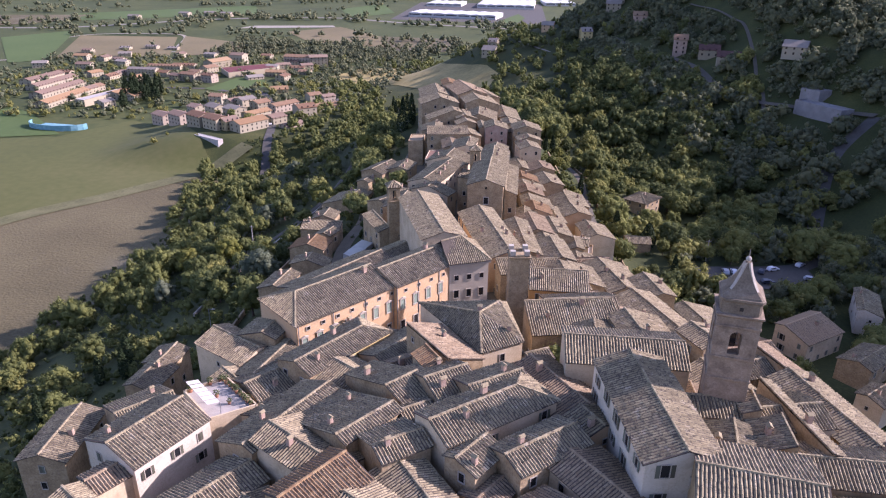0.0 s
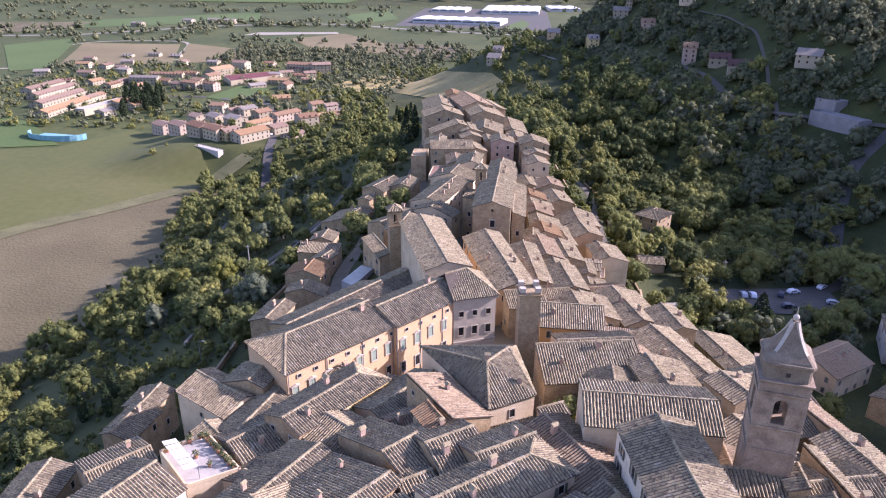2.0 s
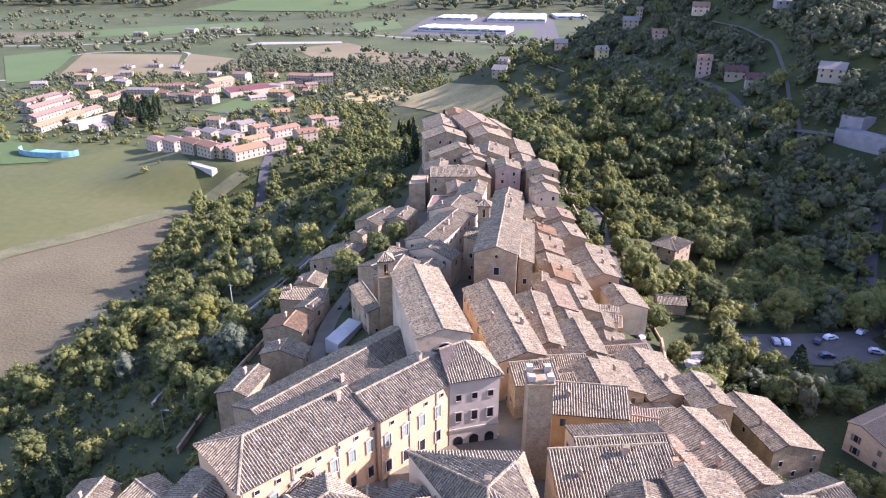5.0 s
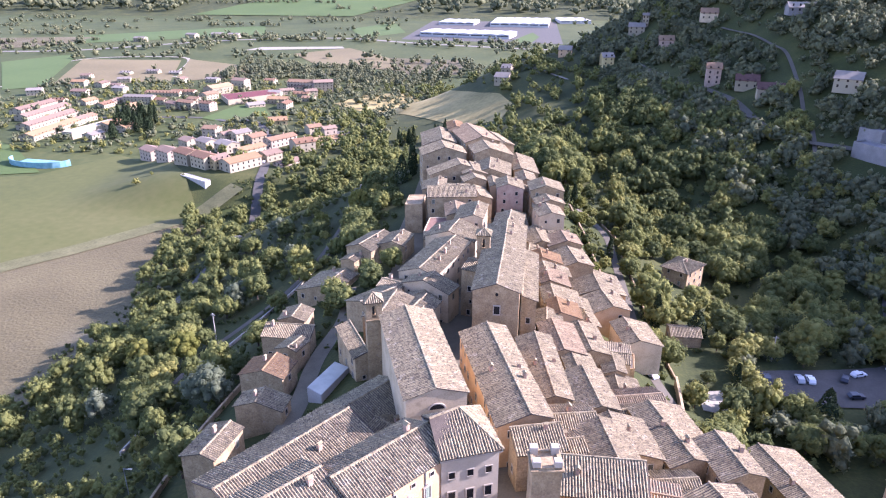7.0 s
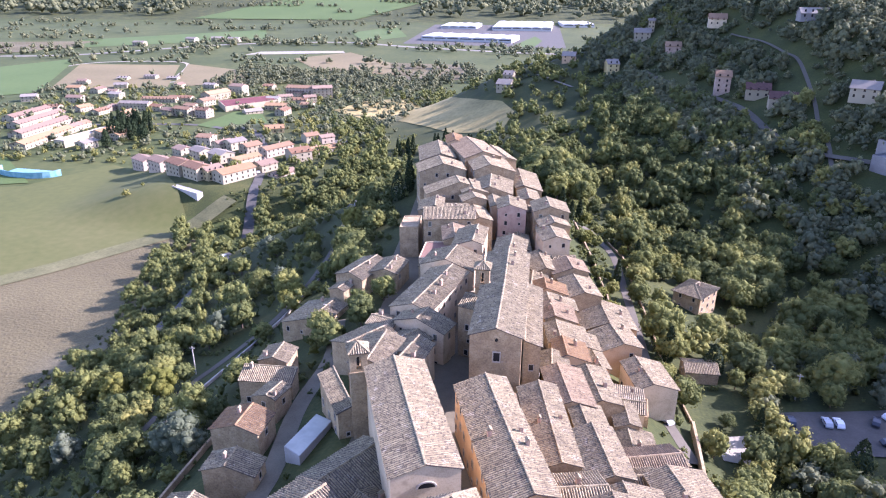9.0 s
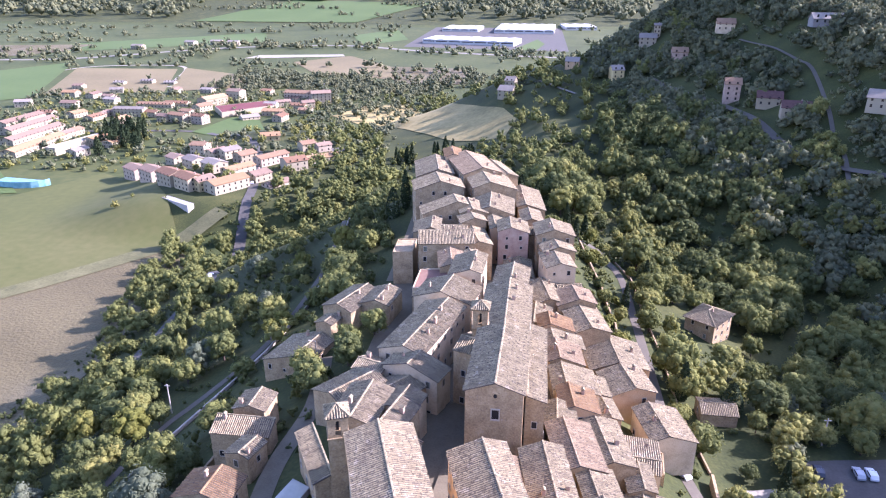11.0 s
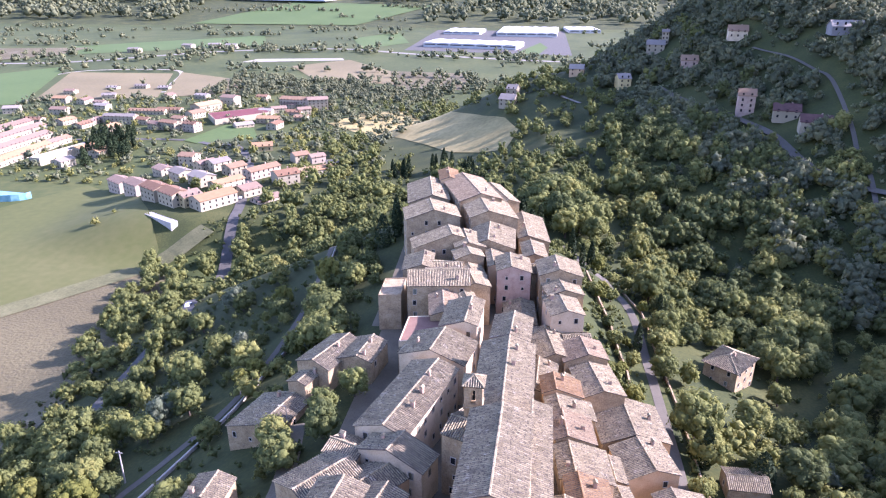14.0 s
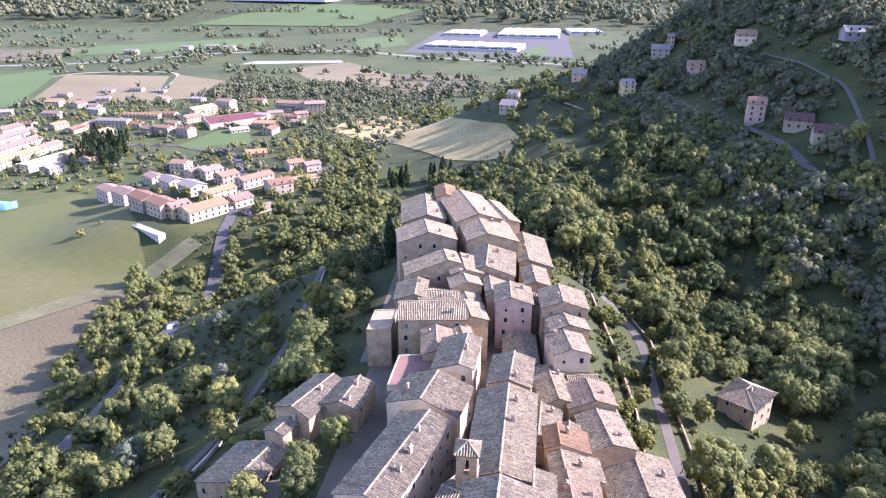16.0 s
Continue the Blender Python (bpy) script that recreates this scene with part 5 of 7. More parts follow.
ribbon([(-300, 248), (-262, 330), (-226, 375), (-190, 424), (-168, 455)], 13, "verge", "rough grassy bank between the fields", VERGE, "verge", lift=0.6)
ribbon([(-849, 1177), (-724, 1215), (-544, 1388), (-341, 1454), (-175, 1383), (51, 1313), (300, 1300)], 16, "road", "grey dual carriageway across the valley", GREY_ROAD, step=20)
ribbon([(-671, 1047), (-640, 1121), (-513, 1136), (-458, 1004)], 6, "road", "pale gravel farm track", GRAVEL, step=15)
ribbon([(-700, 800), (-562, 880), (-449, 944), (-357, 1000), (-200, 985)], 7, "road", "pale concrete road", GRAVEL, step=15)
ribbon([(-125, 255), (-126, 300), (-127, 348), (-150, 434), (-166, 505), (-200, 600), (-265, 684), (-313, 704), (-420, 690)], 6, "road", "asphalt road up the west slope", ASPHALT)
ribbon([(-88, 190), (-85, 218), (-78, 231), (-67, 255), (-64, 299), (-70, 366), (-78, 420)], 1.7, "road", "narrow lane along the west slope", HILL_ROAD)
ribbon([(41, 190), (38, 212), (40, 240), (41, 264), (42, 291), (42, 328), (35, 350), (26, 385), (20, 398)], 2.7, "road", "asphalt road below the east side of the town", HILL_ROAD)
ribbon([(60, 203), (75, 214), (92, 218), (118, 236), (140, 290), (165, 340), (190, 360)], 6, "road", "shaded asphalt road by the car park", ASPHALT)
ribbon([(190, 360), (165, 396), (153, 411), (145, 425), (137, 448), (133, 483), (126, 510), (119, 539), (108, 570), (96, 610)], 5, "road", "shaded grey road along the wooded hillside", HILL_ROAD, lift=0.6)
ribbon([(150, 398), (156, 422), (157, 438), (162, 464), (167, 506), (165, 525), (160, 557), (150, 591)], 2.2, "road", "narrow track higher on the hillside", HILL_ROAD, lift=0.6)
ribbon([(-8, 668), (19, 655), (33, 632), (45, 612)], 3, "road", "pale path to the spur houses", GREY_ROAD, lift=0.6)
ribbon([(-9, 100), (-14, 122), (-2, 140), (-9, 165), (-8, 185), (-9.5, 205), (-8, 232), (-2, 262), (-4, 285)], 4.5, "street", "paved stone street of the town", PAVING, "street", lift=0.4)
ribbon([(-44, 140), (-40, 160), (-42, 185), (-40, 205), (-44, 228)], 4, "street", "paved lane by the west houses", PAVING, "street", lift=0.4)

def long_wall(points, high, thick, label, mat):
    """A free-standing wall that follows the ground."""
    v, f = [], []
    P = []
    for (a, b) in zip(points, points[1:]):
        n = max(1, int(math.hypot(b[0] - a[0], b[1] - a[1]) / 4))
        P += [(a[0] + (b[0] - a[0]) * k / n, a[1] + (b[1] - a[1]) * k / n) for k in range(n)]
    P.append(points[-1])
    for i, (x, y) in enumerate(P):
        a, b = P[max(i - 1, 0)], P[min(i + 1, len(P) - 1)]
        d = Vector((b[0] - a[0], b[1] - a[1], 0)).normalized()
        n = Vector((-d.y, d.x, 0)) * thick / 2
        z = float(height(x, y))
        for s, zz in ((-1, z - 1.5), (1, z - 1.5), (1, z + high), (-1, z + high)):
            q = Vector((x, y, zz)) + n * s
            v.append(tuple(q))
        if i:
            k = 4 * i
            f += [(k - 4 + j, k - 4 + (j + 1) % 4, k + (j + 1) % 4, k + j) for j in range(4)]
    f += [(0, 3, 2, 1), tuple(len(v) - 4 + j for j in range(4))]
    return tagged(new("boundary_wall", mesh_of("boundary_wall", v, f, [mat])), label, "wall", kind="structure")

long_wall([(-62, 140), (-63, 164), (-61, 181), (-58, 200)], 1.6, 0.5, "stone retaining wall", STONE)
long_wall([(-84, 170), (-82, 192), (-79, 210), (-74, 225), (-66, 246), (-61, 270), (-61, 299), (-66, 350)], 1.1, 0.4, "pale lane wall on the west slope", TRIM)
long_wall([(36, 160), (40, 178), (43, 195), (45, 208)], 3.0, 0.6, "tall stone retaining wall below the town", STONE)
long_wall([(46, 212), (45, 240), (46, 265), (46, 291), (46, 328), (40, 350)], 0.9, 0.4, "low stone wall along the road", STONE)
long_wall([(32, 250), (34, 280), (33, 310), (28, 345)], 2.0, 0.5, "stone wall above the east road", STONE)

# ---- trees ----
LEAF = material("broad_leaves", [(0.049, 0.066, 0.028), (0.114, 0.135, 0.049), (0.203, 0.217, 0.069), (0.329, 0.298, 0.095)], 0.07, 0.85, 0.9, 2.4, 0.22, 0.35, space="World", spec=0.12, depth=0.5, thin=0.38)
# extra blue puts the haze over the shaded woods into the leaf colour
LEAF_HAZY = material("hazy_forest_leaves", [(0.054, 0.070, 0.048), (0.112, 0.132, 0.080), (0.194, 0.204, 0.107), (0.319, 0.294, 0.139)], 0.05, 0.85, 0.9, 1.8, 0.2, space="World", spec=0.12, depth=0.6, thin=0.38)
LEAF_GREY = material("olive_leaves", [(0.063, 0.082, 0.046), (0.126, 0.151, 0.092), (0.214, 0.233, 0.153)], 0.2, 0.75, 0.8, 2.4, 0.3, 0.3, space="World", spec=0.2, depth=0.4, thin=0.38)
LEAF_YELLOW = material("autumn_leaves", [(0.081, 0.091, 0.024), (0.151, 0.160, 0.038), (0.227, 0.217, 0.060)], 0.2, 0.8, 0.8, 2.4, 0.3, 0.3, space="World", spec=0.12, depth=0.4, thin=0.38)
CYPRESS = material("cypress_leaves", [(0.010, 0.020, 0.008), (0.022, 0.036, 0.015), (0.042, 0.056, 0.024)], 0.3, 0.85, 0.6, 2.5, 0.3, 0.2, space="World", spec=0.12, depth=0.3)
BARK = material("bark", [(0.06, 0.045, 0.035), (0.13, 0.10, 0.08)], 1.5, 0.95, 0.4, 6.0)

def quads(pos, nrm, size, rng):
    """Leaf-clump quads at pos, facing roughly nrm."""
    n = len(pos)
    nrm = nrm + rng.normal(0, 0.55, (n, 3))
    nrm /= np.linalg.norm(nrm, axis=1, keepdims=True)
    ref = rng.normal(0, 1, (n, 3))
    t = np.cross(nrm, ref)
    t /= np.linalg.norm(t, axis=1, keepdims=True)
    b = np.cross(nrm, t)
    s = size * rng.uniform(0.6, 1.25, (n, 1))
    w = s * rng.uniform(0.55, 0.9, (n, 1))
    # a leaf-like outline: pointed at both ends
    v = np.stack([pos - t * s, pos + b * w * 0.6, pos + t * s, pos - b * w * 0.6], 1)
    return v.reshape(-1, 3)

def ball(steps):
    """A round block of triangles with radius one: corners and faces."""
    bm = bmesh.new()
    bmesh.ops.create_icosphere(bm, subdivisions=steps, radius=1.0)
    v, f = np.array([p.co[:] for p in bm.verts]), np.array([[p.index for p in q.verts] for q in bm.faces])
    bm.free()
    return v, f
BALLS = {0: (np.array([(1, 0, 0), (0, 1, 0), (-1, 0, 0), (0, -1, 0), (0, 0, 1), (0, 0, -1)], float) * 1.12, np.array([(0, 1, 4), (1, 2, 4), (2, 3, 4), (3, 0, 4), (1, 0, 5), (2, 1, 5), (3, 2, 5), (0, 3, 5)])), 1: ball(1)}

def crown_points(rng, clumps, leaves, flat=0.85, steps=0):
    """A crown of clumps in a ball of radius one round (0, 0, 0): points and outward directions of its outer leaves, and the clumps' rounded insides."""
    pos, nrm, centres, radii = [], [], [np.array([0, 0, -0.08])], [0.62]
    for k in range(clumps):
        # spread evenly over the upper side and round the rim
        h = 1 - 1.45 * (k + 0.5) / clumps
        a = 2.4 * k + rng.uniform(-0.45, 0.45)
        w = math.sqrt(max(0.0, 1 - h * h))
        d = np.array([w * math.cos(a), w * math.sin(a), h])
        c = d * rng.uniform(0.40, 0.80) * np.array([1, 1, flat])
        r = rng.uniform(0.19, 0.36)
        centres.append(c)
        radii.append(r * 0.92)
        q = rng.normal(0, 1, (leaves, 3)) + d * 0.5
        q /= np.linalg.norm(q, axis=1, keepdims=True)
        pos.append(c + q * r * rng.uniform(0.85, 1.35, (leaves, 1)))
        nrm.append(q + d * 0.3)
    v0, f0 = BALLS[steps]
    cv, cf = [], []
    for i, (c, r) in enumerate(zip(centres, radii)):
        m = np.array(Euler(tuple(rng.uniform(0, 6.28, 3))).to_matrix())
        cv.append((v0 * rng.uniform(0.78, 1.16, (len(v0), 1))) @ m.T * r * np.array([1, 1, 0.9]) + c)
        cf.append(f0 + i * len(v0))
    return np.concatenate(pos), np.concatenate(nrm), np.concatenate(cv), np.concatenate(cf)

def leaf_mesh(name, v, mat, core=None, faces=None):
    """Loose leaves, four corners each, and the rounded insides of the clumps."""
    me = bpy.data.meshes.new(name)
    n = len(v) // 4
    start, corner = np.arange(0, len(v), 4, dtype=np.int32), np.arange(len(v), dtype=np.int32)
    smooth = np.zeros(n, dtype=bool)
    if core is not None:
        start = np.concatenate([start, len(v) + np.arange(0, 3 * len(faces), 3, dtype=np.int32)])
        corner = np.concatenate([corner, (faces + len(v)).ravel().astype(np.int32)])
        smooth = np.concatenate([smooth, np.ones(len(faces), dtype=bool)])
        v = np.concatenate([v, core])
    me.vertices.add(len(v))
    me.vertices.foreach_set("co", np.ascontiguousarray(v, dtype=np.float32).ravel())
    me.loops.add(len(corner))
    me.loops.foreach_set("vertex_index", corner)
    me.polygons.add(len(start))
    me.polygons.foreach_set("loop_start", start.astype(np.int32))
    me.polygons.foreach_set("use_smooth", smooth)
    me.materials.append(mat)
    me.update()
    me.validate()
    return me

def trunk_mesh(rng, high, radius, limbs):
    v, f = [], []
    def limb(p, q, r0, r1):
        p, q = np.array(p, float), np.array(q, float)
        d = (q - p) / np.linalg.norm(q - p)
        s = np.cross(d, (0.3, 0.9, 0.1))
        s /= np.linalg.norm(s)
        u = np.cross(d, s)
        k = len(v)
        for c, r in ((p, r0), (q, r1)):
            for a in range(6):
                v.append(tuple(c + (s * math.cos(a * math.pi / 3) + u * math.sin(a * math.pi / 3)) * r))
        f.extend([(k + a, k + (a + 1) % 6, k + 6 + (a + 1) % 6, k + 6 + a) for a in range(6)])
    limb((0, 0, -0.1), (0.02, 0.01, high), radius, radius * 0.6)
    for _ in range(limbs):
        a, z = rng.uniform(0, 6.28), rng.uniform(0.75, 1.0) * high
        limb((0, 0, z), (math.cos(a) * 0.5, math.sin(a) * 0.5, z + rng.uniform(0.25, 0.6)), radius * 0.5, radius * 0.15)
    return mesh_of("trunk", v, f, [BARK])

trng = np.random.default_rng(11)
BROAD = []
for k in range(6):
    pos, nrm, core, faces = crown_points(trng, 36, 22, (0.8, 0.95, 1.1)[k % 3], 1)
    v = quads(pos, nrm, 0.085, trng)
    v[:, 2] += 0.98
    core[:, 2] += 0.98
    BROAD.append((leaf_mesh("crown", v, (LEAF, LEAF, LEAF, LEAF, LEAF_GREY, LEAF_YELLOW)[k], core, faces), trunk_mesh(trng, 0.6, 0.07, 4)))
def column_crown(n, mat, slim):
    h = trng.uniform(0, 1, n) ** 0.9
    r = slim * np.sin(np.pi * np.clip(h * 0.92 + 0.08, 0, 1)) ** 0.6 * (1 - 0.55 * h)
    a = trng.uniform(0, 6.283, n)
    pos = np.stack([np.cos(a) * r, np.sin(a) * r, h], 1)
    nrm = np.stack([np.cos(a), np.sin(a), np.full(n, 0.35)], 1)
    return leaf_mesh("crown", quads(pos, nrm, 0.05, trng), mat)
TALL = (column_crown(620, CYPRESS, 0.16), trunk_mesh(trng, 0.1, 0.02, 0))
CONE = (column_crown(620, CYPRESS, 0.30), trunk_mesh(trng, 0.1, 0.02, 0))

def tree(x, y, size, kind, rng, label, group="", z=None):
    crown, trunk = kind
    t = new("tree")
    z = float(height(x, y)) if z is None else z
    t.matrix_basis = Matrix.Translation((x, y, z - 0.05)) @ Matrix.Rotation(rng.uniform(0, 6.28), 4, "Z") @ Matrix.Diagonal((size * rng.uniform(0.9, 1.12), size * rng.uniform(0.9, 1.12), size * rng.uniform(0.9, 1.15), 1))
    tagged(t, label, "tree", group)
    part("trunk", trunk, t)
    part("crown", crown, t)
    return t

FOOT = []
for ob in scene.objects:
    if ob.parent is None and ob.get("category") in ("house", "church", "palace", "tower"):
        for c in ob.children:
            if c.name.startswith(("wall", "shaft")):
                m = ob.matrix_basis @ c.matrix_basis
                P = [m @ Vector(b) for b in c.bound_box]
                FOOT.append((min(p.x for p in P) - 1.5, max(p.x for p in P) + 1.5, min(p.y for p in P) - 1.5, max(p.y for p in P) + 1.5))
LINES = [((-125, 255), (-126, 300), (-127, 348), (-150, 434), (-166, 505), (-200, 600)), ((-88, 190), (-78, 231), (-67, 255), (-64, 299), (-70, 366)), ((38, 212), (41, 264), (42, 328), (20, 400))]

OPEN_GROUND = ((-188, 452, 30), (-168, 476, 22), (-212, 478, 22), (-238, 505, 20), (-150, 500, 18), (66, 280, 13), (57, 272, 8), (52, 226, 9), (94, 296, 9))

def free(x, y, r=2.0, road=4.0):
    for a, b, c, d in FOOT:
        if a - r < x < b + r and c - r < y < d + r:
            return False
    for line in LINES:
        for p, q in zip(line, line[1:]):
            d = Vector((q[0] - p[0], q[1] - p[1]))
            w = Vector((x - p[0], y - p[1]))
            t = max(0, min(1, w.dot(d) / d.length_squared))
            if (w - d * t).length < road:
                return False
    if r > 1.0 and any((x - a) ** 2 + (y - b) ** 2 < c * c for a, b, c in OPEN_GROUND):
        return False
    if 48 < x < 112 and 200 < y < 227 and not (61 < x < 67):
        return False
    return True

wr = random.Random(21)
spots = []
def scatter(n, x0, x1, y0, y1, gap, test, size, label, group, kinds, road=4.0):
    made = tries = 0
    while made < n and tries < n * 40:
        tries += 1
        x, y = wr.uniform(x0, x1), wr.uniform(y0, y1)
        s = wr.uniform(*size)
        if not test(x, y) or not free(x, y, s * 0.5, road):
            continue
        if any((x - a) ** 2 + (y - b) ** 2 < (gap * (s + c) * 0.5) ** 2 for a, b, c in spots):
            continue
        spots.append((x, y, s))
        tree(x, y, s, BROAD[wr.choice(kinds)], wr, label, group)
        made += 1

def edge(y):
    return float(np.interp(y, TOWN_Y, TOWN_X) - np.interp(y, TOWN_Y, TOWN_L))
scatter(62, -112, -45, 75, 330, 0.85, lambda x, y: x < edge(y) - 6 and (y > 180 or wr.random() < 0.35), (2.8, 5.6), "leafy tree on the west slope", "trees on the west slope", (0, 1, 2, 3, 3, 4, 5))
scatter(85, 44, 120, 165, 350, 0.7, lambda x, y: x > 34 + max(0, 250 - y) * 0.05, (3.4, 7.0), "leafy tree in the east gully", "trees in the east gully", (0, 0, 1, 2, 3, 3))
scatter(40, 28, 48, 230, 420, 0.8, lambda x, y: x > np.interp(y, TOWN_Y, TOWN_X) + 34, (1.6, 3.2), "small leafy tree by the east road", "trees in the east gully", (0, 1, 2, 5), 3.2)
scatter(40, 50, 125, 110, 200, 0.75, lambda x, y: True, (3.0, 5.0), "leafy tree below the bell tower", "trees in the east gully", (0, 1, 2, 3))
# single trees that stand out
for x, y, s, k, lab in ((8, 438, 7.8, 0, "great rounded tree behind the upper town"), (17, 440, 9.0, 1, "great rounded tree behind the upper town"), (26, 438, 9.2, 0, "great rounded tree behind the upper town"), (34, 430, 8.3, 2, "great rounded tree behind the upper town"), (40, 420, 7.3, 1, "great rounded tree behind the upper town"), (13, 424, 7.6, 2, "great rounded tree behind the upper town"), (22, 420, 8.3, 0, "great rounded tree behind the upper town"), (31, 412, 7.8, 1, "great rounded tree behind the upper town"), (37, 402, 6.6, 0, "great rounded tree behind the upper town"), (24, 404, 6.8, 2, "great rounded tree behind the upper town"), (-33, 236, 4.0, 0, "dense dark tree among the west houses"), (-43, 213, 4.4, 1, "dense dark tree among the west houses"), (-36, 220, 4.2, 2, "dense dark tree among the west houses"), (-47, 222, 4.0, 3, "dense dark tree among the west houses"), (-38, 228, 4.0, 2, "dense dark tree among the west houses"),
                        (-52, 275, 4.2, 3, "round tree on the terrace"), (-66, 262, 3.0, 5, "yellowing tree beside the lane"), (-69, 258, 2.6, 5, "yellowing tree beside the lane"), (11.0, 100.3, 4.6, 0, "tree in the courtyard garden"), (21, 56, 3.4, 0, "dark tree beside the long hall")):
    tree(x, y, s, BROAD[k], wr, lab)
for x, y, s in ((44, 222, 2.4), (43, 233, 2.8), (62, 232, 3.0), (47, 247, 2.6), (60, 248, 3.2), (55, 214, 2.2), (46, 200, 2.0), (64, 200, 2.6), (72, 199, 3.4), (80, 199, 3.0), (66, 226, 3.2), (84, 226, 3.6), (76, 228, 3.4)):
    tree(x, y, s, BROAD[int(x) % 4], wr, "leafy tree beside the yard below the town", "trees in the east gully")
for i in range(24):
    x = wr.uniform(-84, -22)
    tree(x, 559 + wr.uniform(-7, 7) - max(0, x + 45) * 1.4, wr.uniform(8, 13), TALL, wr, "slim dark cypress on the saddle", "cypresses")
for i in range(30):
    x, y = wr.uniform(-36, 6), wr.uniform(366, 384)
    tree(x, y, wr.uniform(8, 13), TALL, wr, "slim dark cypress behind the upper town", "cypresses")
for x, y, s in ((8, 372, 11), (11, 366, 13), (4, 378, 12), (24, 366, 12), (28, 362, 10), (32, 368, 12), (-96, 140, 9), (-92, 147, 10), (-88, 138, 8), (-105, 128, 9), (-40, 335, 14), (-44, 330, 11), (77, 196, 11), (58, 240, 11), (47, 245, 12), (40, 300, 9), (52, 330, 10), (60, 208, 9)):
    tree(x, y, s, TALL if s != 11 else CONE, wr, "slim dark cypress on the slope", "cypresses")
# ---- woods and hedgerows ----
def woods(name, label, places, mat, leaves, clumps, seed, size):
    rng = np.random.default_rng(seed)
    base = []
    for k in range(4):
        pos, nrm, core, faces = crown_points(rng, clumps, leaves, (0.8, 1.0, 1.2, 0.9)[k])
        base.append((np.concatenate([quads(pos, nrm, size, rng), core]) + np.array([0, 0, 0.75]), faces))
    cut = len(base[0][0]) - len(core)
    out, inner, tris = [], [], []
    for i, (x, y, z, s) in enumerate(places):
        a = rng.uniform(0, 6.283)
        c, q = math.cos(a), math.sin(a)
        v, faces = base[i % 4]
        v = v * np.array([rng.uniform(0.8, 1.15), rng.uniform(0.8, 1.15), rng.uniform(0.85, 1.3)]) * s
        v = np.stack([v[:, 0] * c - v[:, 1] * q + x, v[:, 0] * q + v[:, 1] * c + y, v[:, 2] + z], 1)
        out.append(v[:cut])
        inner.append(v[cut:])
        tris.append(faces + i * (len(v) - cut))
    me = leaf_mesh(name, np.concatenate(out), mat, np.concatenate(inner), np.concatenate(tris))
    return tagged(new(name, me), label, "woods", kind="stuff")

rng = np.random.default_rng(4)
CLEAR = ((130, 522, 14), (74, 622, 17), (146, 484, 20), (172, 378, 22), (146, 614, 13), (106, 660, 17), (46, 678, 16), (118, 618, 9), (-6, 650, 13), (178, 442, 14), (180, 542, 14))
def hill_places(n, x0, x1, y0, y1, s0, s1, keep):
    out = []
    while len(out) < n:
        x, y = rng.uniform(x0, x1), rng.uniform(y0, y1)
        if not keep(x, y) or any((x - a) ** 2 + (y - b) ** 2 < (r * 0.8) ** 2 for a, b, r in CLEAR):
            continue
        out.append((x, y, float(height(x, y)), s0 + (s1 - s0) * float(rng.uniform(0, 1)) ** 2.2))
    return out
HILL_ROADS = [((190, 360), (165, 396), (145, 425), (137, 448), (133, 483), (126, 510), (119, 539), (96, 610)), ((150, 398), (157, 438), (167, 506), (160, 557), (150, 591)), ((118, 236), (140, 290), (190, 360))]
def off_road(x, y, r=5.8):
    for line in HILL_ROADS:
        for p, q in zip(line, line[1:]):
            d = Vector((q[0] - p[0], q[1] - p[1]))
            w = Vector((x - p[0], y - p[1]))
            if (w - d * max(0, min(1, w.dot(d) / d.length_squared))).length < r:
                return False
    return True
woods("hillside_woods", "dense mixed woods on the shaded hillside", hill_places(2700, 60, 330, 290, 760, 3.4, 6.8, lambda x, y: x > 128 - 0.2 * (y - 300) and off_road(x, y)), LEAF_HAZY, 10, 8, 7, 0.125)
woods("far_woods", "dense woods higher on the hillside", hill_places(1150, 60, 420, 400, 960, 4.5, 7.5, lambda x, y: x > 215 or (y > 740 and x > 40)), LEAF_HAZY, 6, 6, 8, 0.15)
woods("saddle_woods", "woods along the spur behind the town", hill_places(650, -150, 130, 440, 900, 3.0, 7.0, lambda x, y: off_road(x, y) and not (-200 < x < -5 and 555 < y < 870 and abs((x + 95) * 0.87 + (y - 715) * 0.5) < 44)), LEAF, 10, 9, 9, 0.125)
FIELD_EDGE = ((60, 150, 211, 233, 275, 309, 345, 422, 514), (-190, -184, -178, -172, -171, -163, -175, -198, -208))
def belt(x, y):
    return x > np.interp(y, *FIELD_EDGE) + 4 and x < -112 - max(0, y - 330) * 0.25
woods("foot_woods", "belt of big trees at the foot of the slope", hill_places(215, -210, -100, 60, 515, 3.4, 6.6, lambda x, y: belt(x, y) and (y > 190 or x < -140) and free(x, y, 2, 5)), LEAF, 22, 18, 21, 0.085)
woods("slope_woods", "loose trees on the west slope", hill_places(170, -150, -45, 60, 480, 1.6, 4.6, lambda x, y: x < edge(y) - 5 and (y > 185 or x < -130 or rng.random() < 0.22) and free(x, y, 2, 4)), LEAF, 22, 15, 22, 0.09)
woods("town_end_woods", "trees behind the upper town", hill_places(340, -150, 40, 375, 520, 2.4, 6.0, lambda x, y: free(x, y, 2, 4) and x > -150 + max(0, y - 440) * 0.5), LEAF, 16, 12, 23, 0.11)
woods("gully_woods", "thick trees in the east gully", hill_places(400, 46, 160, 190, 500, 2.4, 6.0, lambda x, y: x > 50 and free(x, y, 5, 6)), LEAF, 20, 16, 24, 0.09)
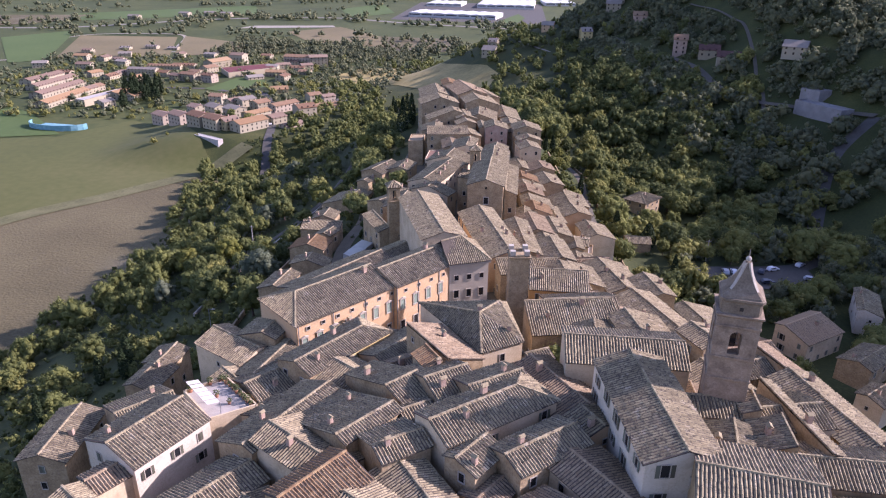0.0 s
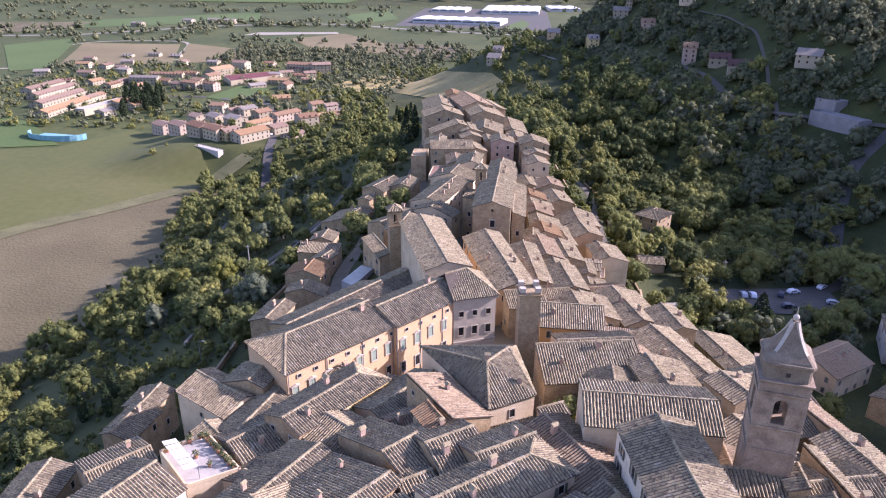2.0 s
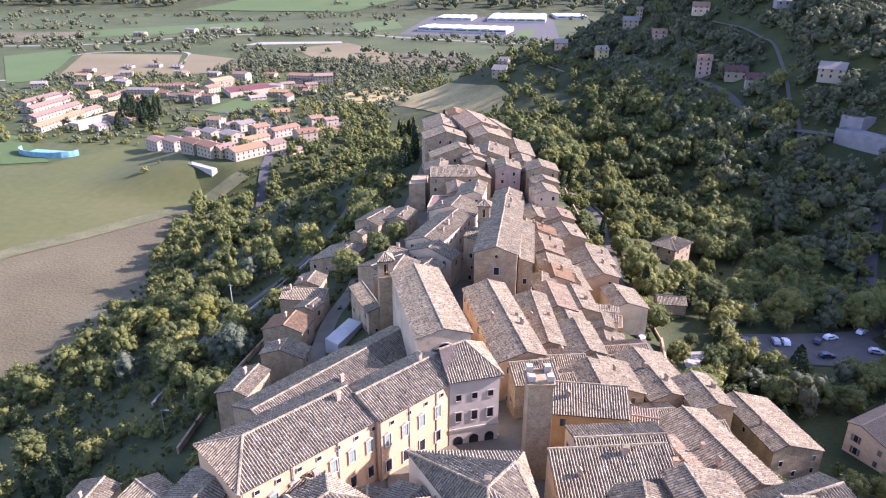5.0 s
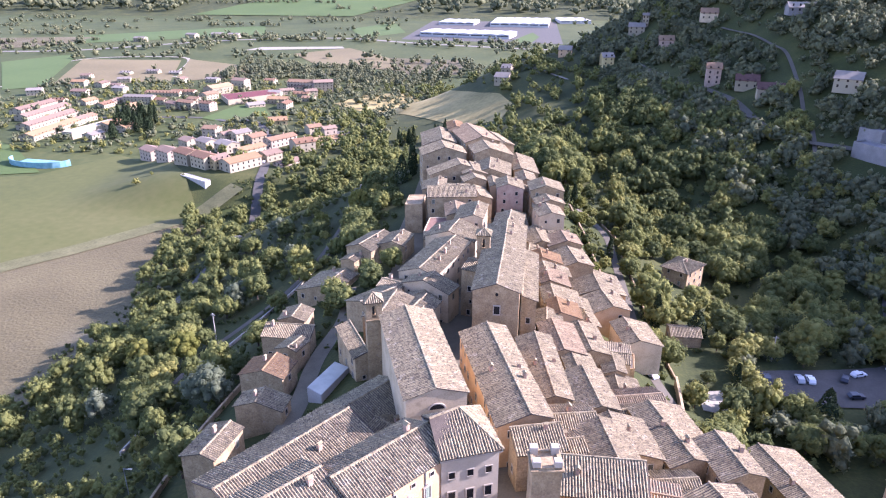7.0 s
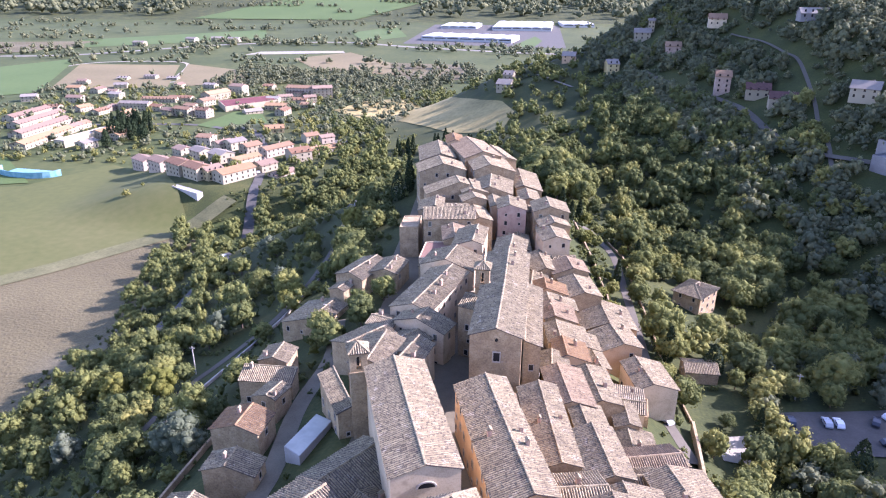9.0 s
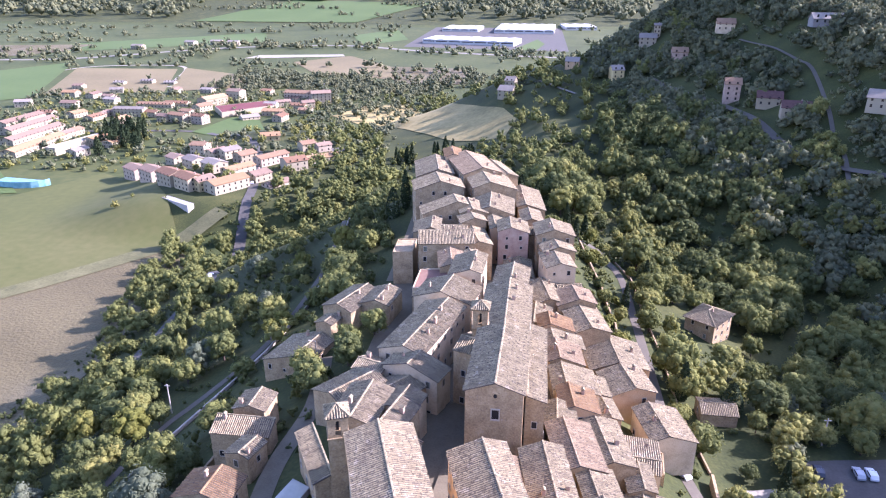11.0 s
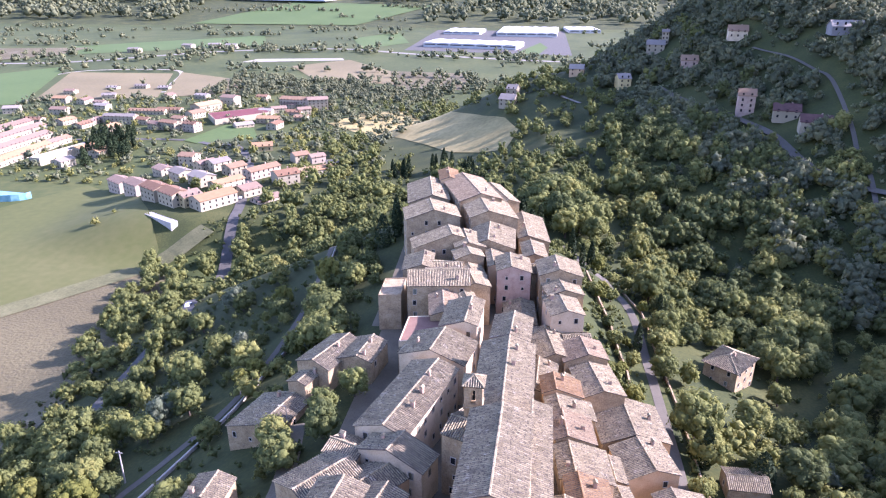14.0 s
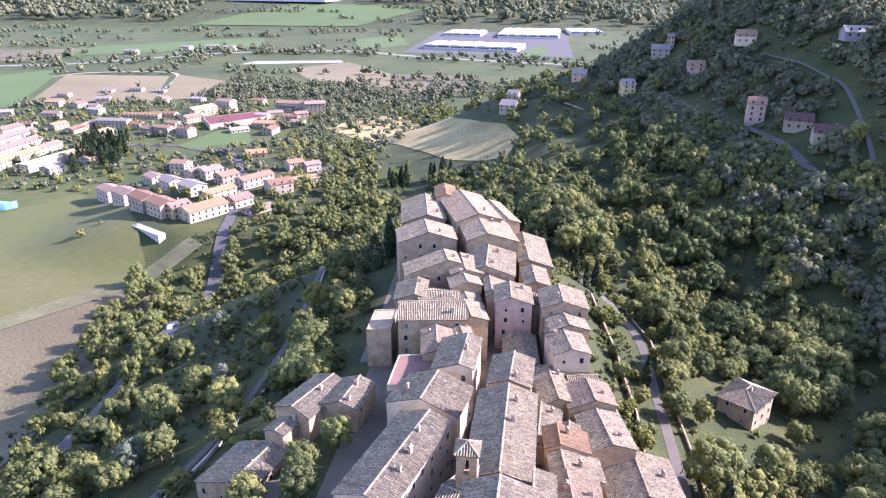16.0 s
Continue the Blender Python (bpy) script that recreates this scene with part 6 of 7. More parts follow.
woods("tower_woods", "dense trees below the bell tower", hill_places(150, 62, 190, 100, 260, 3.2, 5.5, lambda x, y: x > 66 and free(x, y, 3, 5)), LEAF_HAZY, 16, 12, 26, 0.1)
woods("slope_scrub", "bushes and scrub on the west slope", hill_places(2300, -170, -36, 60, 470, 0.6, 2.0, lambda x, y: x < edge(y) - 3 and x > np.interp(y, *FIELD_EDGE) and free(x, y, 0.5, 3)), LEAF, 5, 4, 10, 0.2)
woods("lower_slope_scrub", "shaded bushes and saplings below the retaining wall", hill_places(260, -128, -64, 95, 192, 0.9, 2.6, lambda x, y: x < edge(y) - 4 and free(x, y, 0.5, 3)), LEAF, 8, 6, 54, 0.17)
woods("terrace_scrub", "bushes below the east wall of the town", hill_places(300, 14, 45, 225, 400, 0.7, 1.9, lambda x, y: x > np.interp(y, TOWN_Y, TOWN_X) + np.interp(y, TOWN_Y, TOWN_R) + 6 and free(x, y, 0.5, 3.0)), LEAF, 6, 5, 33, 0.18)
woods("hill_scrub", "young trees and scrub between the hillside houses", hill_places(1100, 70, 250, 380, 740, 1.3, 3.0, lambda x, y: off_road(x, y, 3.2)), LEAF_HAZY, 6, 5, 52, 0.17)
woods("upper_slope_woods", "trees close under the walls of the upper town", hill_places(120, -100, -40, 255, 390, 1.6, 4.0, lambda x, y: x < edge(y) - 2 and free(x, y, 2, 4)), LEAF, 18, 13, 53, 0.1)
woods("meadow_scrub", "bushes and young trees round the dry meadow", hill_places(420, -215, 40, 490, 880, 1.0, 3.2, lambda x, y: 40 < abs((x + 95) * 0.87 + (y - 715) * 0.5) < 90 or rng.random() < 0.02), LEAF, 7, 6, 51, 0.17)
woods("gully_scrub", "bushes and scrub in the east gully", hill_places(1100, 34, 150, 120, 480, 0.8, 2.2, lambda x, y: free(x, y, 0.5, 3.2)), LEAF, 5, 4, 12, 0.2)
woods("hill_edge_woods", "tall trees at the foot of the shaded hill", hill_places(260, 40, 140, 330, 560, 3.4, 7.5, lambda x, y: x > 52 and off_road(x, y)), LEAF, 16, 14, 31, 0.1)
HEDGES = [(rng.uniform(-1300, 300), rng.uniform(1100, 2300)) for _ in range(26)]
HEDGES = [(x, y, x + rng.uniform(150, 420), y + rng.uniform(-60, 90)) for x, y in HEDGES] + [(-560, 870, -700, 1160), (-660, 1120, -350, 1130), (-340, 960, -190, 985), (-620, 790, -340, 930)]
COPSES = [(rng.uniform(-1300, 500), rng.uniform(1180, 2400), rng.uniform(25, 90)) for _ in range(22)] + [(-480, 1000, 16), (-400, 1130, 35), (-150, 960, 40), (-200, 860, 30), (-100, 1080, 40)]
def valley_places(n):
    out = []
    while len(out) < n:
        k = (0, 1, 2, 2, 2, 3, 4, 4, 5, 5)[rng.integers(0, 10)]
        if k == 0:      # trees along the carriageway
            x = rng.uniform(-900, 200)
            y = np.interp(x, (-849, -724, -544, -341, -175, 51, 300), (1177, 1215, 1388, 1454, 1383, 1313, 1300)) + rng.choice((-1, 1)) * rng.uniform(14, 55)
        elif k == 1:    # river woods
            x, y = rng.uniform(-560, -60), 0
            y = 1010 + 0.25 * (x + 300) + rng.normal(0, 40)
            if -560 < x < -340:
                continue
        elif k == 2:    # round the village
            x, y = rng.uniform(-560, -90), rng.uniform(560, 960)
        elif k == 3:
            x, y = rng.uniform(-260, -80), rng.uniform(780, 1000)
        elif k == 4:    # hedgerows
            a, b, c, d = HEDGES[rng.integers(0, len(HEDGES))]
            q = rng.uniform(0, 1)
            x, y = a + (c - a) * q + rng.normal(0, 5), b + (d - b) * q + rng.normal(0, 5)
        else:           # copses
            a, b, r = COPSES[rng.integers(0, len(COPSES))]
            x, y = a + rng.normal(0, r), b + rng.normal(0, r * 0.6)
        if -260 < x < 130 and 1400 < y < 2010:
            continue
        if -305 < x < -215 and 665 < y < 775 or (-660 < x < -340 and 900 < y < 1110 and rng.random() > 0.06):
            continue
        if any(abs(x - a) < 10 and abs(y - b) < 10 for a, b in VILLAGE):
            continue
        out.append((x, y, float(height(x, y)), rng.uniform(2.6, 5.5) if y < 1100 else rng.uniform(4, 9)))
    return out

# ---- the village in the valley ----
ROOF_RED = material("village_red_tiles", [(0.126, 0.070, 0.041), (0.194, 0.112, 0.064), (0.242, 0.168, 0.101)], 0.4, 0.9, 0.4, 2.5, objects=0.4)
ROOF_ORANGE = material("village_orange_tiles", [(0.207, 0.121, 0.061), (0.273, 0.171, 0.087), (0.320, 0.226, 0.128)], 0.4, 0.9, 0.4, 2.5, objects=0.4)
ROOF_BROWNISH = material("village_brown_tiles", [(0.125, 0.083, 0.059), (0.190, 0.132, 0.094), (0.250, 0.181, 0.130)], 0.4, 0.9, 0.4, 2.5, objects=0.4)
ROOF_GREY = material("village_grey_tiles", [(0.138, 0.117, 0.097), (0.202, 0.180, 0.151), (0.258, 0.230, 0.193)], 0.4, 0.9, 0.4, 2.5, objects=0.4)
PALE = material("village_plaster", [(0.238, 0.205, 0.137), (0.308, 0.275, 0.198), (0.335, 0.289, 0.192)], 0.2, 0.9, 0.1, 2.0, objects=0.7)
YELLOW_RENDER = material("ochre_village_plaster", [(0.306, 0.249, 0.126), (0.378, 0.311, 0.171)], 0.3, 0.9, 0.1, 3.0)
PINK_RENDER = material("pink_village_plaster", [(0.294, 0.235, 0.178), (0.372, 0.314, 0.240)], 0.3, 0.9, 0.1, 3.0)
DARK_WIN = mesh_of("window", *box((-0.5, -0.05, 0), (0.5, 0.05, 1.4)), [GLASS])

def cottage(x, y, z, w, d, h, turn, roof, wall, label, group, rise=0.32, rows=2, name="house", cols=None):
    """A rendered house under a plain gabled roof with eaves."""
    t = new(name)
    t.matrix_basis = Matrix.Translation((x, y, z)) @ Matrix.Rotation(radians(turn), 4, "Z")
    tagged(t, label, "house", group)
    a, b = w / 2, d / 2
    r = b * rise
    v = [(-a, -b, -2), (a, -b, -2), (a, b, -2), (-a, b, -2), (-a, -b, h), (a, -b, h), (a, b, h), (-a, b, h), (-a, 0, h + r), (a, 0, h + r)]
    part("wall", mesh_of("wall", v, [(0, 1, 5, 4), (2, 3, 7, 6), (1, 2, 6, 9, 5), (3, 0, 4, 8, 7)], [wall]), t)
    e, q = a + 0.5, b + 0.6
    lo = h - 0.6 * rise
    p1, f1 = slab([(-e, -q, lo), (e, -q, lo), (e, 0, h + r), (-e, 0, h + r)], 0.25)
    p2, f2 = slab([(e, q, lo), (-e, q, lo), (-e, 0, h + r), (e, 0, h + r)], 0.25)
    v, f, i = join((p1, f1, 0), (p2, f2, 0))
    v = [(px, py, pz + 0.2) for px, py, pz in v]
    part("roof", mesh_of("roof", v, f, [roof], i), t)
    n = cols or max(2, int(w / 4))
    for k in range(n):
        for j in range(rows):
            part("window", DARK_WIN, t, m=Matrix.Translation((-a + (k + 0.5) * w / n, -b, 1.0 + j * 3.0)))
    for j in range(rows):
        for side, turned in (((a, 1),) if abs(turn) < 45 else ((-a, -1),)):
            for k in (-0.22, 0.22):
                part("window", DARK_WIN, t, m=Matrix.Translation((side, k * d, 1.0 + j * 3.0)) @ Matrix.Rotation(turned * math.pi / 2, 4, "Z"))
    part("chimney", SHAFT, t, m=Matrix.Translation((a * 0.4, b * 0.4, h + r * 0.8)))
    return t

# each house: place, length, depth, height of its eaves, turn, storeys, kind of roof, kind of wall
FRONT_ROW = [(-269, 545, 17, 12, 8, -35, 3, 3, 2), (-244, 522, 17, 12, 8, -35, 3, 3, 2), (-218, 497, 17, 12, 8, -35, 3, 0, 0), (-201, 486, 17, 12, 8, -35, 3, 0, 0), (-192, 485, 12, 12, 7, 55, 3, 3, 1), (-177, 486, 25, 13, 6.5, 56, 2, 1, 0)]
UPPER_ROW = [(-240, 590, 12, 11, 8, -8, 3, 0, 0), (-216, 564, 13, 11, 5, 56, 2, 3, 0), (-206, 563, 14, 11, 6, 56, 2, 2, 0), (-224, 543, 14, 11, 6, -35, 2, 2, 0), (-202, 527, 15, 12, 6, -35, 2, 2, 0), (-190, 552, 13, 11, 6, 56, 2, 0, 0), (-183, 521, 21, 10, 5, 56, 2, 1, 0), (-170, 550, 24, 10, 6, 56, 2, 0, 2), (-149, 536, 15, 13, 7, 40, 3, 0, 0)]
EAST_ROW = [(-155, 588, 11, 10, 6, 40, 2, 0, 0), (-143, 589, 11, 9, 5, 40, 2, 3, 2), (-132, 561, 14, 10, 4, 40, 1, 1, 0), (-142, 552, 12, 10, 4, 40, 2, 1, 0), (-129, 581, 9, 8, 3, 20, 1, 2, 0), (-164, 507, 13, 12, 5, 56, 2, 3, 0), (-149, 498, 17, 9, 2, 56, 1, 3, 2), (-255, 578, 13, 11, 5, -35, 2, 3, 0), (-194, 619, 15, 12, 4, 20, 2, 1, 1)]
MID_ROW = [(-308, 741, 14, 11, 8, -20, 4, 0, 2), (-331, 744, 20, 11, 8, -20, 3, 0, 0), (-347, 747, 13, 11, 6, -20, 2, 3, 0), (-371, 769, 14, 11, 5, -15, 2, 0, 0), (-395, 768, 32, 11, 8, 0, 3, 2, 0), (-387, 734, 16, 11, 5, 80, 2, 1, 0), (-421, 762, 12, 10, 4, 80, 2, 3, 0), (-422, 745, 16, 12, 4, 80, 2, 0, 0), (-447, 757, 16, 12, 5, 70, 2, 1, 0), (-403, 670, 13, 11, 5, 80, 2, 3, 0), (-402, 681, 12, 11, 5, 80, 2, 0, 0)]
BACK_ROW = [(-417, 772, 13, 10, 4, 0, 2, 3, 0), (-392, 817, 40, 11, 4, 0, 2, 0, 0), (-372, 826, 26, 11, 4, 0, 2, 0, 0), (-338, 778, 14, 11, 5, -20, 2, 0, 0), (-333, 803, 16, 13, 6, 60, 2, 0, 0), (-265, 826, 14, 11, 5, 0, 2, 2, 0), (-256, 840, 16, 11, 5, 30, 2, 3, 0), (-248, 788, 24, 12, 5, 0, 2, 1, 0), (-249, 862, 20, 13, 6, -20, 3, 3, 0), (-235, 828, 18, 12, 4, 0, 2, 0, 2), (-226, 834, 14, 11, 6, 30, 2, 3, 0)]
FAR_BLOCKS = [(-240, 864, 40, 14, 11, -8, 4, 0, 2), (-218, 860, 22, 14, 12, 20, 4, 3, 0), (-219, 802, 14, 11, 4, 0, 2, 0, 0), (-267, 765, 18, 12, 3, 40, 1, 2, 0), (-539, 805, 16, 12, 6, 20, 2, 2, 0), (-484, 805, 18, 12, 6, 0, 2, 3, 0), (-515, 963, 14, 10, 3, 0, 2, 2, 0), (-482, 974, 16, 11, 4, 0, 2, 2, 0), (-450, 971, 14, 10, 3, 0, 2, 2, 0), (-487, 766, 18, 10, 3, 0, 2, 0, 0)]
TERRACES = [(-406, 630, 68, 88), (-434, 668, 68, 86), (-461, 702, 64, 86), (-486, 724, 52, 84)]
ROWS = (FRONT_ROW, UPPER_ROW, EAST_ROW, MID_ROW, BACK_ROW, FAR_BLOCKS)
VILLAGE = [(q[0], q[1]) for row in ROWS for q in row] + [(x, y + k) for x, y, _, _ in TERRACES for k in (-28, -14, 0, 14, 28)] + [(-367, 632), (-359, 655), (-371, 612), (-310, 810), (-290, 800), (-290, 825)]
vr = random.Random(8)
VILLAGE_ROOFS = (ROOF_RED, ROOF_ORANGE, ROOF_GREY, ROOF_BROWNISH)
VILLAGE_WALLS = (PALE, YELLOW_RENDER, PINK_RENDER)
ROOF_WORDS = ("red", "orange", "grey", "brown")
for row in ROWS:
    for x, y, w, d, h, turn, rows, roof, wall in row:
        cottage(x, y, float(height(x, y)), w, d, h, turn, VILLAGE_ROOFS[roof], VILLAGE_WALLS[wall], "rendered village house with a %s tiled roof" % ROOF_WORDS[roof], "village houses", rows=rows)
for i, (x, y, w, turn) in enumerate(TERRACES):
    cottage(x, y, -40, w, 14.5, 4.6, turn, ROOF_ORANGE if i == 0 else ROOF_BROWNISH, PALE, "long terrace of village houses with a tiled roof", "village terraces", cols=14)
for i in range(28):
    x, y = vr.uniform(-640, -230), vr.uniform(750, 930)
    if any(abs(x - a) < 19 and abs(y - b) < 16 for a, b in VILLAGE) or (-320 < x < -240 and 640 < y < 780) or x < -470 - (y - 750) * 0.6:
        continue
    VILLAGE.append((x, y))
    cottage(x, y, -40, vr.uniform(12, 18), vr.uniform(10, 12), vr.uniform(4.5, 6), vr.choice((-10, 0, 80, 20)), VILLAGE_ROOFS[vr.choice((0, 0, 1, 2, 3, 3))], PALE, "rendered village house with a tiled roof", "village houses")
for x, y in ((-696, 1353), (-584, 1447), (-629, 1430), (-547, 1440)):
    VILLAGE.append((x, y))
    cottage(x, y, -40, 22, 14, 7, vr.uniform(-20, 20), ROOF_GREY, PALE, "farmhouse in the valley", "farms")

HALL_RED = material("dark_red_sheeting", [(0.110, 0.032, 0.031), (0.150, 0.047, 0.043)], 0.1, 0.8, 0, 1.5)
flat_house([(-318, 800), (-272, 838), (-256, 812), (-297, 768)], -34.5, -41, "wide hall with a dark red sheet roof", PALE, HALL_RED, 0.3)
cottage(-336, 838, -40, 30, 16, 8, 62, ROOF_ORANGE, PALE, "gabled hall with an orange tiled roof", "village halls", cols=6)
cottage(-318, 862, -40, 18, 13, 12, -15, ROOF_BROWNISH, PALE, "tall pale block above the red hall", "village halls", rows=3)
flat_house([(-383, 609), (-372, 606), (-357, 662), (-368, 665)], -34, -41, "long pale flat-roofed school", PALE, CONCRETE, 0.4)
cottage(-360, 649, -40, 22, 12, 6.5, 75, ROOF_ORANGE, PALE, "school wing with an orange tiled roof", "village halls")
cottage(-342, 642, -40, 16, 12, 5.5, 75, ROOF_ORANGE, PALE, "school wing with an orange tiled roof", "village halls")
cottage(-353, 607, -40, 14, 11, 6, 75, ROOF_GREY, PALE, "rendered village house beside the school", "village houses")
flat_house([(-210, 466), (-188, 453), (-186, 457), (-208, 470)], float(height(-198, 462)) + 0.9, float(height(-198, 462)) - 4, "low white shed beside the gravel yard", CONCRETE, CONCRETE, 0.2)
# the swimming pool hall and the works
POOL = material("turquoise_sheeting", [(0.09, 0.24, 0.28), (0.20, 0.38, 0.42)], 0.3, 0.4)
flat = new("pool_enclosure")
flat.matrix_basis = Matrix.Translation((-352, 533, -40)) @ Matrix.Rotation(radians(-8), 4, "Z")
tagged(flat, "turquoise walled bathing pool beside the field", "pool")
arc = [(math.cos(q) * 26, math.sin(q) * 14) for q in np.linspace(math.pi * 1.0, math.pi * 2.0, 13)]
v = [(x, y, z) for z in (0, 4.5) for x, y in arc] + [(x * 0.97, y * 0.97, z) for z in (4.5, 0) for x, y in arc]
n = len(arc)
part("wall", mesh_of("wall", v, [(k * n + i, k * n + i + 1, (k + 1) * n + i + 1, (k + 1) * n + i) for k in range(3) for i in range(n - 1)], [POOL]), flat)
part("basin", mesh_of("basin", *box((-18, -6, 0), (18, 6, 0.8)), [POOL]), flat)

WORKS_ROOF = material("pale_works_roof", [(0.508, 0.504, 0.474), (0.623, 0.616, 0.577)], 0.02, 0.6, 0, 0.3)
WORKS_WALL = material("works_wall", [(0.360, 0.362, 0.350), (0.496, 0.485, 0.455)], 0.05, 0.8, 0, 0.4)
def works(x, y, w, d, h, turn, bays):
    t = new("factory")
    t.matrix_basis = Matrix.Translation((x, y, max(-40.0, float(height(x, y))) - 0.5)) @ Matrix.Rotation(radians(turn), 4, "Z")
    tagged(t, "large white factory hall with a low ribbed roof", "factory", "factories")
    part("wall", mesh_of("wall", *box((-w / 2, -d / 2, 0), (w / 2, d / 2, h)), [WORKS_WALL]), t)
    for k in range(bays):
        a, b = -w / 2 + k * w / bays, -w / 2 + (k + 1) * w / bays
        m = (a + b) / 2
        v = [(a, -d / 2 - 0.3, h + 0.01), (m, -d / 2 - 0.3, h + 1.2), (b, -d / 2 - 0.3, h + 0.01), (a, d / 2, h + 0.01), (m, d / 2, h + 1.2), (b, d / 2, h + 0.01)]
        part("roof", mesh_of("roof", v, [(0, 1, 4, 3), (1, 2, 5, 4), (0, 2, 1), (3, 4, 5)], [WORKS_ROOF]), t)
        part("window", mesh_of("window", *box((a + 2, -d / 2 - 0.1, h * 0.55), (b - 2, -d / 2, h * 0.75)), [GLASS]), t)
works(-88, 1530, 185, 75, 9, -12, 7)
works(22, 1830, 135, 170, 9, -4, 6)
works(-42, 2450, 175, 90, 10, 0, 6)
works(-750, 2420, 330, 130, 11, -10, 9)
works(-128, 1830, 85, 95, 7, -6, 4)
works(150, 1900, 75, 90, 8, 6, 3)
works(-560, 2560, 120, 60, 9, 0, 4)

for i in range(46):
    q, w = wr.uniform(0, 1), wr.uniform(-1, 1)
    tree(-322 - 44 * q + 14 * w, 615 + 92 * q + 12 * w, wr.uniform(10, 17), CONE if i % 3 else TALL, wr, "tall dark conifer in the village park", "village conifers")
woods("village_trees", "garden trees between the village houses", [p for p in hill_places(820, -520, -110, 450, 900, 1.5, 4.2, lambda x, y: (x < -205 - (500 - y) * 0.8 or y > 520) and not (x < -255 and y < 562) and not (-305 < x < -215 and 665 < y < 775) and not (-190 < x < -60 and y > 700)) if free(p[0], p[1], 2, 4) and not any(abs(p[0] - a) < 9 and -13 < p[1] - b < 9 for a, b in VILLAGE)], LEAF, 8, 8, 41, 0.15)
woods("river_woods", "thick woods along the river beyond the village", hill_places(420, -390, 60, 880, 1180, 3.5, 8.0, lambda x, y: abs(y - (1010 + 0.1 * (x + 200))) < 70 + 25 * math.sin(x * 0.03) and not (-195 < x < -60 and 995 < y < 1170 and (x + 190) * 0.5 < 60)), LEAF_HAZY, 7, 7, 42, 0.14)
woods("valley_trees", "hedgerows and tree belts across the valley", valley_places(1900), LEAF_HAZY, 4, 5, 14, 0.16)
def far_hill(n):
    out = []
    while len(out) < n:
        x, y = rng.uniform(-1700, 500), rng.uniform(2000, 3300)
        if -870 < x < -250 and 1940 < y < 2360 or (-930 < x < -480 and y < 2600):
            continue
        out.append((x, y, float(height(x, y)), rng.uniform(13, 24)))
    return out
woods("far_hill_woods", "dark woods on the far hillside", far_hill(1500), LEAF_HAZY, 3, 5, 15, 0.2)

# ---- houses on the wooded hillside ----
ROOF_BROWN = material("dark_brown_tiles", [(0.06, 0.03, 0.026), (0.11, 0.06, 0.05)], 0.5, 0.9, 0.2, 2.5)
DARK_CONCRETE = material("weathered_concrete", [(0.16, 0.155, 0.15), (0.26, 0.25, 0.245)], 0.3, 0.95, 0.2, 3.0)
def hill_house(x, y, w, d, h, turn, roof, wall, label, rows=2):
    z = float(height(x, y))
    return cottage(x, y, z, w, d, h, turn, roof, wall, label, "hillside houses", 0.55, rows)
hill_house(130, 523, 9, 10.5, 10.2, -12, ROOF_RED, BRICK, "tall brick house with a red roof on the hillside", 4)
hill_house(143, 496, 13, 10.5, 4.8, -14, ROOF_BROWN, PALE, "white timbered chalet with a dark brown roof")
hill_house(149, 472, 14, 10.5, 4.8, -14, ROOF_BROWN, PALE, "white timbered chalet with a dark brown roof")
hill_house(76, 632, 9, 10.5, 6.4, 10, ROOF_GREY, YELLOW, "ochre house on the wooded hillside", 3)
hill_house(146, 615, 12, 11.5, 4.8, -10, ROOF_RED, CREAM, "house with a red roof high on the hillside")
hill_house(103, 668, 13, 10.5, 5.6, -10, ROOF_GREY, PALE, "white villa with a turret on the hillside")
hill_house(110, 671, 5, 5, 9.3, -10, ROOF_GREY, PALE, "square white turret beside the villa", 3)
hill_house(47, 686, 11, 10.5, 5.6, -10, ROOF_GREY, PEACH, "pink house on the wooded hillside")
hill_house(118, 620, 11, 10.5, 4, -5, ROOF_RED, BRICK, "brick house half hidden by trees")
hill_house(-6, 652, 12, 11.5, 5.6, -20, ROOF_GREY, PALE, "white house on the spur")
hill_house(-3, 668, 8, 9.5, 7.2, -20, ROOF_GREY, PALE, "tall white house on the spur", 3)
hill_house(178, 443, 13, 11.5, 5.6, -30, ROOF_GREY, PALE, "white rendered house on the hillside")
hill_house(185, 545, 17, 10.5, 3.2, -5, ROOF_GREY, DARK_CONCRETE, "low house near the top of the hill")
flat_house([(163, 392), (170, 396), (184, 370), (176, 366)], float(height(172, 378)) + 6, float(height(172, 378)) - 6, "large grey concrete building with ribbed walls", DARK_CONCRETE, DARK_CONCRETE, 0.8)
flat_house([(168, 400), (176, 404), (182, 394), (174, 390)], float(height(172, 392)) + 8, float(height(172, 392)) - 6, "grey concrete wing with a flat roof", DARK_CONCRETE, DARK_CONCRETE, 0.6)

